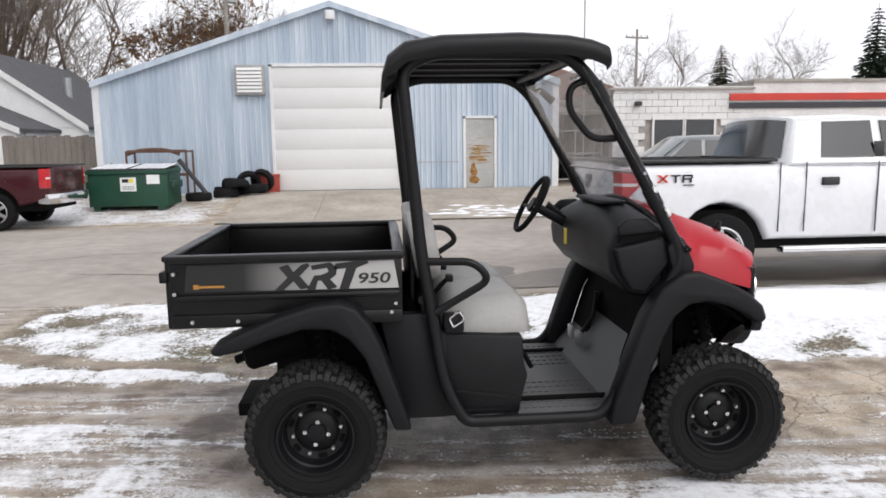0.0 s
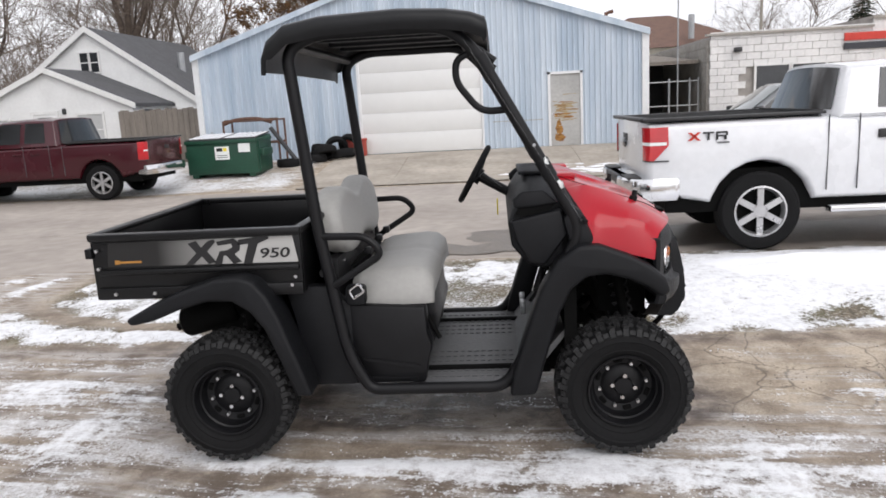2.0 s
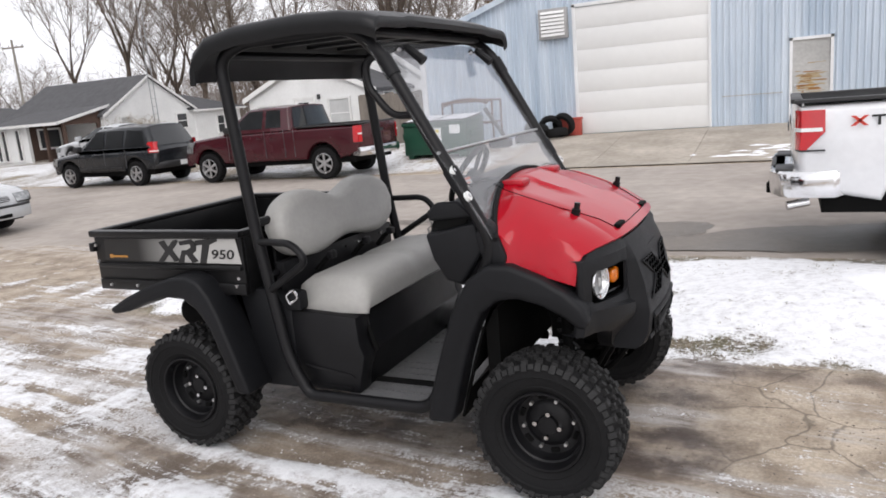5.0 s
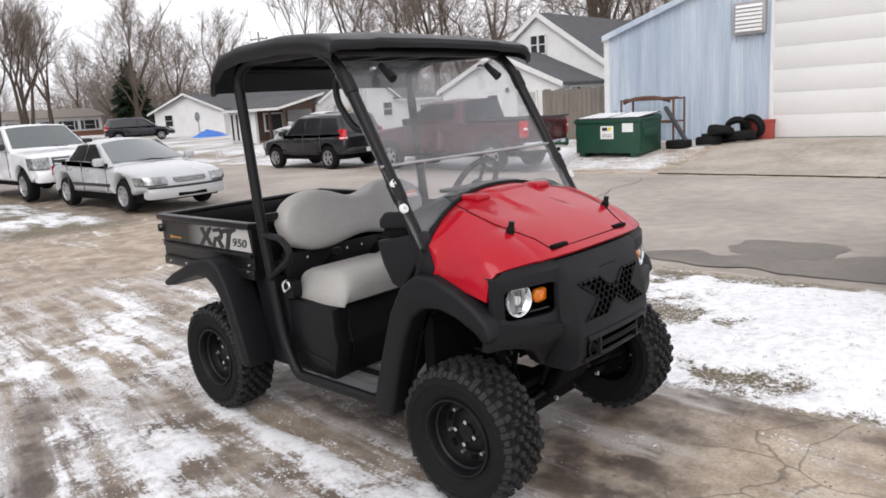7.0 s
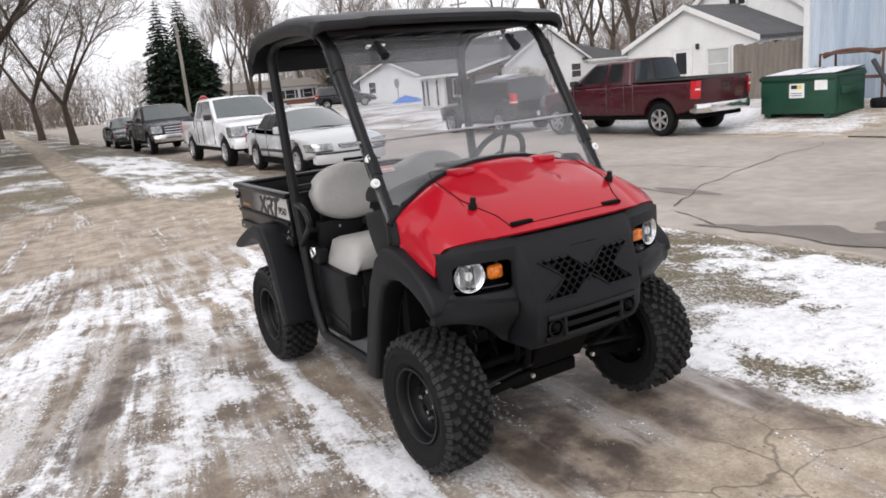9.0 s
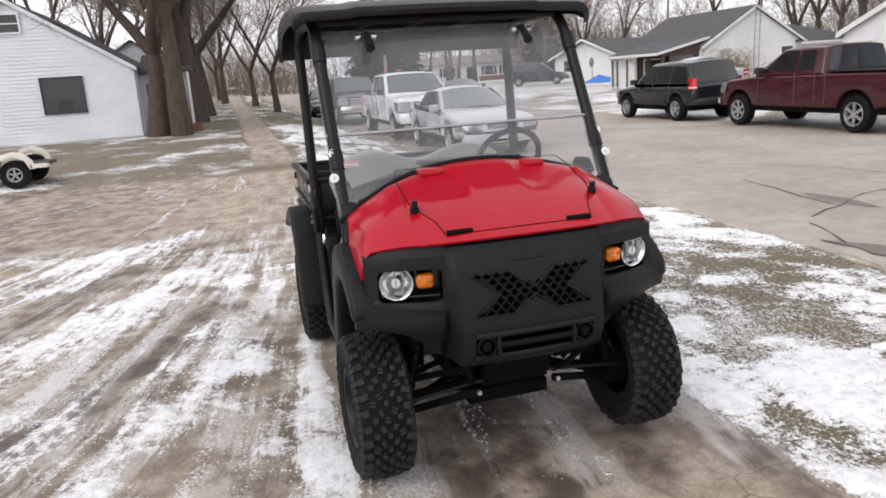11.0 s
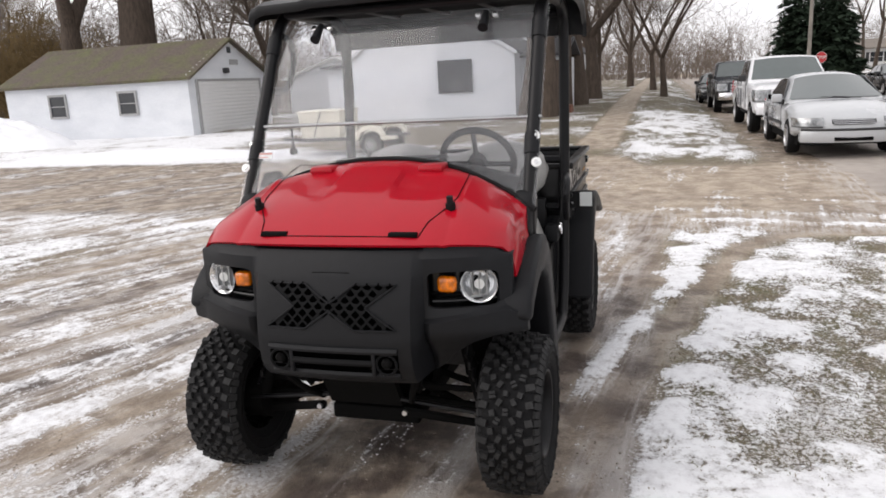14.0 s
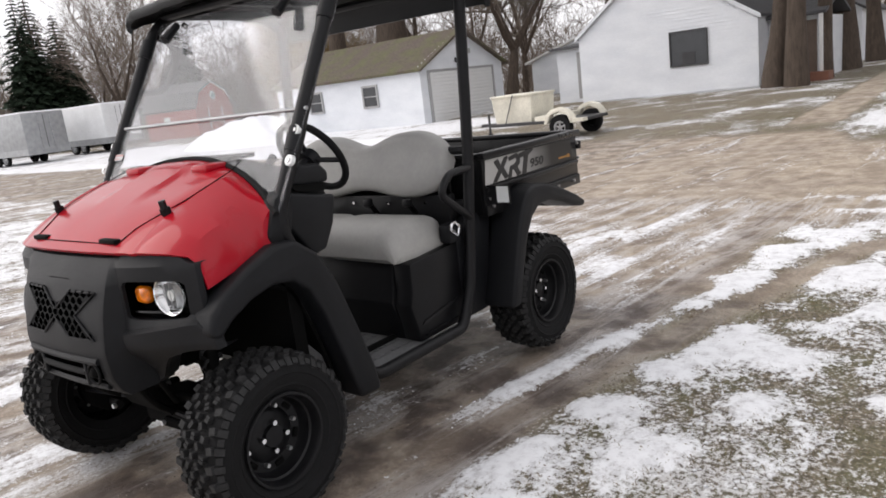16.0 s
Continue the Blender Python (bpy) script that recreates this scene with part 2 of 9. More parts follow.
    l.new(warp.outputs[1], cell.inputs["Vector"])
    crack = math2("MULTIPLY", span(cell.outputs[0], 0.003, 0.016, 0.6, 0.0), dry)
    bare = mixc(crack, bare, (0.075, 0.062, 0.048, 1))
    turf = mixc(span(fine, 0.38, 0.62), (0.12, 0.095, 0.066, 1), (0.36, 0.305, 0.225, 1))
    turf = mixc(span(mid, 0.44, 0.62, 0.0, 0.62), turf, (0.15, 0.145, 0.06, 1))
    turf = mixc(span(speck, 0.42, 0.6, 0.6, 0.0), turf, (0.05, 0.044, 0.030, 1))
    base = mixc(grass, bare, turf)
    sepo = n.new("ShaderNodeSeparateXYZ")
    l.new(tc.outputs["Object"], sepo.inputs[0])
    lane = n.new("ShaderNodeCombineXYZ")
    l.new(math2("MULTIPLY", sepo.outputs[0], 0.9), lane.inputs[0])
    l.new(math2("MULTIPLY", flow, 13.0), lane.inputs[1])
    rake = n.new("ShaderNodeTexNoise")
    rake.inputs["Scale"].default_value, rake.inputs["Detail"].default_value, rake.inputs["Roughness"].default_value = 1.0, 8.0, 0.68
    l.new(lane.outputs[0], rake.inputs["Vector"])
    hard = math2("SUBTRACT", 1.0, grass)
    tuft = math2("MULTIPLY", math2("MULTIPLY", math2("SUBTRACT", noise_tex(31.0, 4.0, 0.7), 0.5), 2.0), grass)
    jag = math2("ADD", math2("MULTIPLY", math2("SUBTRACT", mid, 0.5), 0.35), math2("MULTIPLY", math2("SUBTRACT", crumb, 0.5), 1.35))
    jag = math2("ADD", jag, math2("MULTIPLY", math2("SUBTRACT", speck, 0.5), 1.35))
    jag = math2("ADD", jag, math2("MULTIPLY", math2("MULTIPLY", math2("SUBTRACT", rake.outputs[0], 0.5), 1.7), hard))
    depth = math2("ADD", math2("ADD", snow, jag), tuft)
    cover = span(depth, 0.44, 0.56)
    white = mixc(span(crumb, 0.3, 0.6), (0.68, 0.68, 0.70, 1), (0.86, 0.87, 0.89, 1))
    thin = mixc(span(depth, 0.48, 0.95), mixc(0.36, white, base), white)
    flake = math2("ADD", math2("MULTIPLY", math2("SUBTRACT", speck, 0.5), 1.5), math2("MULTIPLY", math2("SUBTRACT", crumb, 0.5), 0.7))
    glaze = math2("MULTIPLY", span(math2("ADD", rake.outputs[0], math2("MULTIPLY", math2("SUBTRACT", mid, 0.5), 0.5)), 0.40, 0.60), span(frost, 0.05, 0.40, 0.0, 0.76))
    base = mixc(math2("MULTIPLY", glaze, math2("SUBTRACT", 1.0, grass)), base, (0.49, 0.465, 0.45, 1))
    ice = span(math2("ADD", flake, frost), 0.48, 0.66, 0.0, 0.88)
    base = mixc(ice, base, (0.66, 0.655, 0.66, 1))
    l.new(mixc(cover, base, thin), b.inputs["Base Color"])
    rough = n.new("ShaderNodeMix")
    l.new(cover, rough.inputs[0])
    l.new(math2("SUBTRACT", span(math2("MULTIPLY", wet, mid), 0.1, 0.5, 0.75, 0.34), math2("MULTIPLY", glaze, 0.2)), rough.inputs[2])
    rough.inputs[3].default_value = 0.55
    l.new(rough.outputs[0], b.inputs["Roughness"])
    b.inputs["Specular IOR Level"].default_value = 0.35
    bp = n.new("ShaderNodeBump")
    bp.inputs["Strength"].default_value, bp.inputs["Distance"].default_value = 0.55, 0.03
    l.new(math2("ADD", math2("ADD", math2("MULTIPLY", crumb, 0.5), math2("MULTIPLY", cover, 0.5)), math2("MULTIPLY", speck, 0.45)), bp.inputs["Height"])
    l.new(bp.outputs[0], b.inputs["Normal"])
    return m


M = dict(
    ground=ground_material(),
    straw=mat("straw_grass", (0.42, 0.35, 0.25), 0.8, var=0.35, scale=9, spec=0.2, col2=(0.20, 0.15, 0.09)),
    oldgrass=mat("dull_green_grass", (0.23, 0.225, 0.12), 0.8, var=0.35, scale=9, spec=0.2, col2=(0.20, 0.18, 0.09)),
    pebbles=mat("brown_grit", (0.22, 0.175, 0.14), 0.75, var=0.4, scale=14, spec=0.3, col2=(0.40, 0.35, 0.30)),
    asphalt=mat("worn_asphalt", (0.35, 0.306, 0.27), 0.8, var=0.2, scale=0.5, bump=0.3, bscale=90, col2=(0.43, 0.385, 0.345)),
    wet=mat("wet_asphalt", (0.15, 0.128, 0.108), 0.45, var=0.25, scale=1.5, bump=0.3, bscale=80),
    crack=mat("tar_crack", (0.06, 0.055, 0.05), 0.7, var=0.2, scale=8),
    concrete=mat("apron_concrete", (0.36, 0.315, 0.26), 0.8, var=0.22, scale=0.9, bump=0.3, bscale=50, col2=(0.47, 0.42, 0.36)),
    snow=mat("snow", (0.84, 0.85, 0.88), 0.6, var=0.05, scale=2.0, bump=0.8, bscale=22),
    black=mat("moulded_black_plastic", (0.007, 0.0074, 0.0088), 0.5, spec=0.23, var=0.18, scale=4, bump=0.12, bscale=420),
    satin=mat("satin_black_steel", (0.0065, 0.0065, 0.0075), 0.42, spec=0.25, var=0.2, scale=6, bump=0.05, bscale=300),
    boxpaint=mat("gloss_black_steel", (0.006, 0.006, 0.0065), 0.32, spec=0.25, var=0.2, scale=3, coat=0.08),
    roofgrey=mat("charcoal_canopy", (0.009, 0.0095, 0.0105), 0.40, spec=0.28, var=0.14, scale=3, bump=0.08, bscale=300),
    dark=mat("underbody_black", (0.003, 0.003, 0.003), 0.8, spec=0.12, var=0.3, scale=9),
    housing=mat("gloss_black_housing", (0.004, 0.004, 0.0045), 0.18, spec=0.4, var=0.2, scale=9),
    grille=mat("dark_grille_plastic", (0.004, 0.0042, 0.0048), 0.6, spec=0.14, var=0.2, scale=6),
    # near-black without sheen: painted shade for the cowl's grille holes and intake
    hole_shade=mat("opening_shade", (0.0008, 0.0008, 0.0008), 0.95, spec=0.0, var=0.1),
    rubber=mat("tyre_rubber", (0.0075, 0.0075, 0.008), 0.8, spec=0.2, var=0.25, scale=7, bump=0.15, bscale=160),
    treadrubber=mat("dusty_tread_rubber", (0.02, 0.02, 0.0205), 0.75, spec=0.3, var=0.35, scale=25, bump=0.2, bscale=160),
    red=mat("gloss_red_hood", (0.365, 0.003, 0.013), 0.3, var=0.04, scale=2, coat=0.5, spec=0.12),
    vinyl=mat("grey_vinyl", (0.345, 0.34, 0.325), 0.5, var=0.08, scale=5, bump=0.15, bscale=240),
    chrome=mat("chrome", (0.75, 0.75, 0.76), 0.12, metal=1.0, var=0.05),
    steel=mat("zinc_bolt", (0.62, 0.62, 0.63), 0.3, metal=0.9, var=0.1),
    alu=mat("worn_aluminium", (0.42, 0.43, 0.44), 0.38, metal=0.7, var=0.15, scale=9),
    floor=mat("grey_floor_mat", (0.105, 0.106, 0.109), 0.5, var=0.15, scale=6, bump=0.3, bscale=130),
    amber=mat("amber_lens", (0.62, 0.15, 0.003), 0.12, var=0.5, scale=45, coat=0.5),
    decal=mat("silver_decal", (0.45, 0.44, 0.425), 0.35, var=0.05, scale=3),
    ink=mat("black_ink", (0.012, 0.012, 0.013), 0.4, var=0.1),
    gold=mat("gold_ink", (0.42, 0.2, 0.04), 0.4, var=0.1),
    white_label=mat("white_label", (0.75, 0.77, 0.76), 0.5, var=0.04),
    labelred=mat("faded_red_ink", (0.40, 0.20, 0.18), 0.5, var=0.1),
    yellow=mat("yellow_tag", (0.75, 0.6, 0.03), 0.5, var=0.1),
    shield=glassy("clear_windshield", (0.915, 0.92, 0.935), 0.05, 0.08),
    bowl=mat("bright_reflector", (0.88, 0.89, 0.91), 0.16, metal=0.92, var=0.12, scale=40),
    lens=glassy("clear_lens", (0.9, 0.9, 0.9), 0.03),
)


# ---- ground: one sheet to the horizon ----
_rng = np.random.RandomState(7)
_perm = _rng.permutation(512)
_vals = _rng.rand(512)


def vnoise(x, y, seed=0):
    xi, yi = np.floor(x).astype(int), np.floor(y).astype(int)
    fx, fy = x - xi, y - yi
    fx, fy = fx * fx * (3 - 2 * fx), fy * fy * (3 - 2 * fy)

    def at(i, j):
        return _vals[(_perm[(i + seed * 37) & 511] + j * 7) & 511]

    return (at(xi, yi) * (1 - fx) + at(xi + 1, yi) * fx) * (1 - fy) + (at(xi, yi + 1) * (1 - fx) + at(xi + 1, yi + 1) * fx) * fy


def fbm(x, y, seed=0, octaves=4):
    s, a, t = 0, 1.0, 0
    for k in range(octaves):
        s = s + a * vnoise(x * 2 ** k, y * 2 ** k, seed + k)
        t += a
        a *= 0.55
    return s / t


def ss(x, lo, hi):
    t = np.clip((x - lo) / (hi - lo), 0, 1)
    return t * t * (3 - 2 * t)


def band(x, lo, hi, soft):
    return ss(x, lo - soft, lo + soft) * (1 - ss(x, hi - soft, hi + soft))


def stroke(A, N, a0, n0, a1, n1, w):
    """Soft worn band along one stretch of the plan."""
    d2 = (a1 - a0) ** 2 + (n1 - n0) ** 2
    t = np.clip(((A - a0) * (a1 - a0) + (N - n0) * (n1 - n0)) / d2, 0, 1)
    return np.exp(-((A - a0 - t * (a1 - a0)) ** 2 + (N - n0 - t * (n1 - n0)) ** 2) / (w * w))


DRIVE_STREAKS = (
    (0.1, 2.95, 2.9, 2.75, 0.26), (1.7, 1.7, 0.1, 2.4, 0.28), (0.4, 0.5, -2.2, 1.8, 0.30), (-2.4, 0.5, -3.65, 1.6, 0.30),
    (-1.2, 3.2, -2.4, 2.9, 0.24), (-1.0, 3.6, -1.9, 4.0, 0.20), (-1.7, 2.7, -2.6, 1.9, 0.26), (2.5, 3.65, 3.6, 3.64, 0.06),
    (2.0, 4.6, 3.4, 4.6, 0.06), (3.4, 1.6, 2.0, 0.9, 0.3), (-3.2, 0.3, -4.6, 1.9, 0.25), (-2.6, 3.4, -4.4, 4.2, 0.18),
)
VERGE_STREAKS = (
    (-2.0, 5.0, -3.4, 5.5, 0.16), (-2.9, 7.1, -2.0, 7.3, 0.22), (-4.7, 4.9, -4.2, 7.4, 0.16), (-4.1, 5.1, -3.7, 7.2, 0.12),
    (1.4, 4.44, 0.5, 4.47, 0.06), (0.5, 4.47, -0.65, 4.73, 0.075), (-0.65, 4.73, -1.43, 4.98, 0.09), (-1.43, 4.98, -2.9, 5.12, 0.16),
    (-1.2, 5.32, -2.0, 5.62, 0.14), (-0.4, 5.6, -1.6, 6.0, 0.26), (0.5, 4.98, -0.3, 5.2, 0.10), (0.9, 4.95, 1.0, 5.15, 0.14), (-5.6, 5.4, -5.2, 7.4, 0.1),
)
WHEEL_TRACKS = (
    (4.5, 4.56, 0.9, 4.63, 0.12), (0.9, 4.63, -0.35, 4.89, 0.115), (-0.35, 4.89, -1.8, 5.31, 0.115), (-1.8, 5.31, -2.7, 5.58, 0.13), (-2.7, 5.58, -3.3, 6.1, 0.14), (-3.3, 6.1, -3.4, 7.4, 0.16),
    (0.7, 4.20, -0.67, 4.52, 0.11), (-0.67, 4.52, -1.4, 4.70, 0.13), (-1.4, 4.70, -4.2, 4.72, 0.2), (1.4, -0.4, -2.6, 1.15, 0.16), (2.6, 0.6, -1.2, 2.2, 0.14), (-2.6, 1.15, -4.6, 2.6, 0.2),
)


def ground_cover(A, N):
    """Snow, turf, bare earth, wetness; frost and dryness over the plan."""
    wob = (fbm(A * 0.35, N * 0.35, 3) - 0.5) * 1.6
    wob2 = (fbm(A * 1.6, N * 1.6, 5) - 0.5)
    psi = N + A * (0.44 - 0.14 * np.clip(N - 0.5, 0, 2.3)) + 0.25 * (fbm(A * 0.6, N * 0.6, 9) - 0.5)
    streak = fbm(A * 0.45, psi * 2.6, 11, 5)
    thin = fbm(A * 0.6 + 9, psi * 8.5, 13, 4)
    blotch = fbm(A * 0.9, N * 0.9, 21, 5)
    crumb = fbm(A * 3.6, N * 3.6, 23, 4)
    lawn = band(N, 4.72 + 0.12 * wob2, 7.5 + 0.15 * wob2, 0.12) * ss(A, -3.5 - 0.1 * (N - 5) + 0.3 * wob2, -2.9 - 0.1 * (N - 5) + 0.3 * wob2)
    west_lawn = (1 - ss(A - 1.7 * ss(N, 3.9, 4.6), -11.2 + 0.4 * wob, -10.4 + 0.4 * wob)) * (1 - ss(N, 6.3, 6.9))
    path = band(N + 0.15 * wob2, 2.95, 3.9, 0.10) * (1 - ss(A, -12.2, -11.2))
    lane = band(A - 1.6 * ss(N, 3.9, 4.6) * (1 - ss(A, -9.0, -8.0)), -10.6 + 0.3 * wob, -4.4 + 0.4 * wob, 0.5) * (1 - ss(N, 6.5, 7.8))
    drive = (1 - ss(N, 4.6, 4.9)) * ss(A, -4.8, -4.2)
    yard = drive * (1 - ss(N, -2.2, -0.6)) * ss(A, -3.2, -2.2)
    white_bank = ss(A, 0.9 + 0.7 * ss(6.9 - N, 0, 1.2) + 0.9 * wob2, 1.7 + 0.7 * ss(6.9 - N, 0, 1.2) + 0.9 * wob2) * band(N, 5.12 + 0.3 * wob2, 7.25 + 0.25 * wob2, 0.16)
    track = sum(stroke(A, N, *s) for s in WHEEL_TRACKS)
    track = np.clip(track, 0, 1)
    streaks = np.clip(sum(stroke(A, N, *s) for s in DRIVE_STREAKS + VERGE_STREAKS), 0, 1.2)
    # under: the vehicle's footprint, with less snow and frost, darker and smoother ground
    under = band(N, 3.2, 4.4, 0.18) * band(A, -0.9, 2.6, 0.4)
    slab = ss(A, 2.2, 2.7) * band(N, 3.2, 5.0, 0.2)
    far_side = ss(N, 15.4, 16.0)
    pat = 0.5 * (streak - 0.5) + 0.6 * (thin - 0.5) + 0.40 * (blotch - 0.5) + 0.40 * (crumb - 0.5)
    snow = drive * (0.225 + 1.75 * pat + 0.40 * streaks * (0.5 + crumb))
    snow += drive * 0.05 * (1 - ss(A, -2.0, -0.8)) * ss(A, -4, -3)
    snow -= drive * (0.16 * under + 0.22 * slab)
    snow += yard * 0.42
    snow = snow * (1 - lawn) + lawn * (0.525 - 0.08 * ss(A, -1.2, -0.4) * (1 - ss(A, 0.9, 1.5)) + 0.95 * white_bank + 1.05 * (blotch - 0.5) + 2.2 * (crumb - 0.5) + 0.36 * streaks + 0.3 * np.exp(-((N - 4.72) / 0.07) ** 2) * ss(A, 0.6, 1.6))
    gap = (1 - drive) * (1 - lawn) * (1 - lane) * (1 - west_lawn) * (N < 7.7)
    snow += gap * (0.16 + 1.2 * (crumb - 0.5) + 0.5 * streaks)
    snow = snow * (1 - lane) + lane * (0.16 + 1.3 * (streak - 0.5) + 0.7 * (thin - 0.5) + 0.5 * streaks)
    snow = snow * (1 - west_lawn) + west_lawn * (0.31 + 1.6 * (blotch - 0.5) + 0.4 * (crumb - 0.5))
    snow += west_lawn * (1 - ss(A, -10.4, -9.4)) * (0.34 + 0.9 * (crumb - 0.5) + 0.9 * (thin - 0.5)) * band(N, 4.15, 6.5, 0.2) * ss(A, -27, -22)
    snow -= 0.5 * path
    snow += west_lawn * 0.6 * np.exp(-((A + 11.7 + 0.05 * N) / 1.0) ** 2) * (1 - ss(N, -1.6, -0.3))
    snow += west_lawn * 0.6 * band(A, -20.0, -11.0, 1.0) * (1 - ss(N, -8.5, -6.5))
    snow += drive * 0.35 * band(A, -4.4, -3.2, 0.4) * (1 - ss(N, 0.4, 1.6))
    edge = np.clip(sum(stroke(A, N, s[0], s[1] + 0.27, s[2], s[3] + 0.27, s[4] * 0.55) + stroke(A, N, s[0], s[1] - 0.27, s[2], s[3] - 0.27, s[4] * 0.55) for s in WHEEL_TRACKS), 0, 1)
    snow += 0.20 * edge * (1 - track) * ss(N, 3.9, 4.4)
    snow -= (0.28 + 0.5 * ss(N, 3.9, 4.4) * (0.5 + crumb)) * track
    snow += far_side * (0.56 + 1.2 * (blotch - 0.5)) * (1 - ss(A, -4.2, -3.0)) + far_side * ss(A, 1.5, 2.5) * 0.25 * (blotch + 0.4)
    snow = np.where((N > 7.6) & (N < 15.4), 0.1, snow)
    snow = np.clip(snow, 0, 1.1)
    grass = np.clip(lawn * (1 - 0.9 * track) + west_lawn * (0.8 + 0.2 * ss(N, 0.5, 3)) * (1 - 0.95 * path) + far_side * (1 - ss(A, -9, -7)) * 0.6 + yard * 0.6, 0, 1)
    dirt = np.clip(0.45 * drive + 0.38 * lane + 0.8 * west_lawn * (1 - 0.8 * path) + 0.5 * track + 0.3 * gap + (blotch - 0.5) * 0.9 - 0.6 * slab, 0, 1)
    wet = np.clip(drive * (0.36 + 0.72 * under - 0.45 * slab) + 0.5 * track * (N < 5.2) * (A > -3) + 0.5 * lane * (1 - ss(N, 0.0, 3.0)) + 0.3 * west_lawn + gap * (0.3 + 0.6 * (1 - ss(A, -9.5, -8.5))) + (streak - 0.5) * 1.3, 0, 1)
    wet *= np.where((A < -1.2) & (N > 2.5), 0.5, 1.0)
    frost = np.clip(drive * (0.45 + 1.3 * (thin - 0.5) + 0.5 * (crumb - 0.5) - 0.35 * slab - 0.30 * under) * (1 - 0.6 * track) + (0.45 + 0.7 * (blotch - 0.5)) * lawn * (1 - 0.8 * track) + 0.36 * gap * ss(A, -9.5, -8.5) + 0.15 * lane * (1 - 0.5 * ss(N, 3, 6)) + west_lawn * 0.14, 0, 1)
    dry = np.clip(slab + 0.6 * ss(-A, 1.5, 3) * ss(N, 2.5, 4) * (1 - lawn) + 0.3 * track, 0, 1)
    return snow, grass, dirt, wet, frost, dry, psi


def ground_height(A, N):
    west = 0.02 * np.clip(-8.5 - A, 0, 22) * (1 - ss(N, 4.6, 7.4)) + 0.004 * np.clip(-30.5 - A, 0, 60)
    return west + 0.34 * ss(N, 15.6, 20.5)


def steps(*spans):
    out = []
    for lo, hi, d in spans:
        out += list(np.arange(lo, hi - 1e-6, d))
    return np.array(out)


def build_ground():
    ax = steps((-900, -200, 70), (-200, -60, 10), (-60, -24, 1.0), (-24, -9, 0.3), (-9, -4.4, 0.09), (-4.4, 4.2, 0.045), (4.2, 5.2, 0.1), (5.2, 12, 0.35), (12, 40, 2), (40, 200, 16), (200, 901, 70))
    ny = steps((-900, -200, 70), (-200, -60, 10), (-60, -24, 1.0), (-24, -3.6, 0.3), (-3.6, 0, 0.09), (0, 7.5, 0.045), (7.5, 24, 0.5), (24, 70, 3), (70, 200, 16), (200, 901, 70))
    A, N = np.meshgrid(ax, ny, indexing="ij")
    snow, grass, dirt, wet, frost, dry, flow = ground_cover(A, N)
    Z = ground_height(A, N)
    lump = fbm(A * 1.7, N * 1.7, 31, 4) - 0.5
    near = ((A > -24) & (A < 12) & (N > -24) & (N < 7.5))
    Z = Z + near * (0.028 * np.clip(snow - 0.35, 0, 1) + 0.022 * lump * np.where((A > -1.2) & (A < 3.0) & (N > 2.4) & (N < 4.7), 0.15, 1.0))
    bank = band(N, 5.3, 7.0, 0.5) * ss(A, 1.5, 3.0)
    Z = Z + bank * 0.09 * (0.6 + fbm(A * 1.3, N * 1.3, 41, 4))
    Z = np.where(N > 7.45, ground_height(A, N) - 0.006, Z)
    na, nn = A.shape
    idx = np.arange(na * nn).reshape(na, nn)
    quads = np.stack([idx[:-1, :-1], idx[1:, :-1], idx[1:, 1:], idx[:-1, 1:]], -1).reshape(-1, 4)
    me = bpy.data.meshes.new("ground")
    me.from_pydata(np.stack([A, N, Z], -1).reshape(-1, 3).tolist(), [], quads.tolist())
    col = me.color_attributes.new("cover", "FLOAT_COLOR", "POINT")
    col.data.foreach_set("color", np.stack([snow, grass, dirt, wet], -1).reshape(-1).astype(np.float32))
    col = me.color_attributes.new("skin", "FLOAT_COLOR", "POINT")
    col.data.foreach_set("color", np.stack([frost, dry, flow, frost * 0 + 1], -1).reshape(-1).astype(np.float32))
    me.polygons.foreach_set("use_smooth", np.ones(len(me.polygons), bool))
    me.materials.append(M["ground"])
    return tagged(new("ground", me), "patchy snow, wet mud and winter turf over gravel", "ground", kind="structure")


ground = build_ground()



def scatter(count, a0, a1, n0, n1, seed):
    """Random places on the plan with the ground's cover and height there."""
    rng = np.random.RandomState(seed)
    A, N = rng.uniform(a0, a1, count), rng.uniform(n0, n1, count)
    cover = ground_cover(A, N)
    snow = cover[0]
    lump = fbm(A * 1.7, N * 1.7, 31, 4) - 0.5
    Z = ground_height(A, N) + 0.028 * np.clip(snow - 0.35, 0, 1) + 0.022 * lump * np.where((A > -1.2) & (A < 3.0) & (N > 2.4) & (N < 4.7), 0.15, 1.0)
    bank = band(N, 5.3, 7.0, 0.5) * ss(A, 1.5, 3.0)
    return rng, A, N, Z + bank * 0.09 * (0.6 + fbm(A * 1.3, N * 1.3, 41, 4)), cover


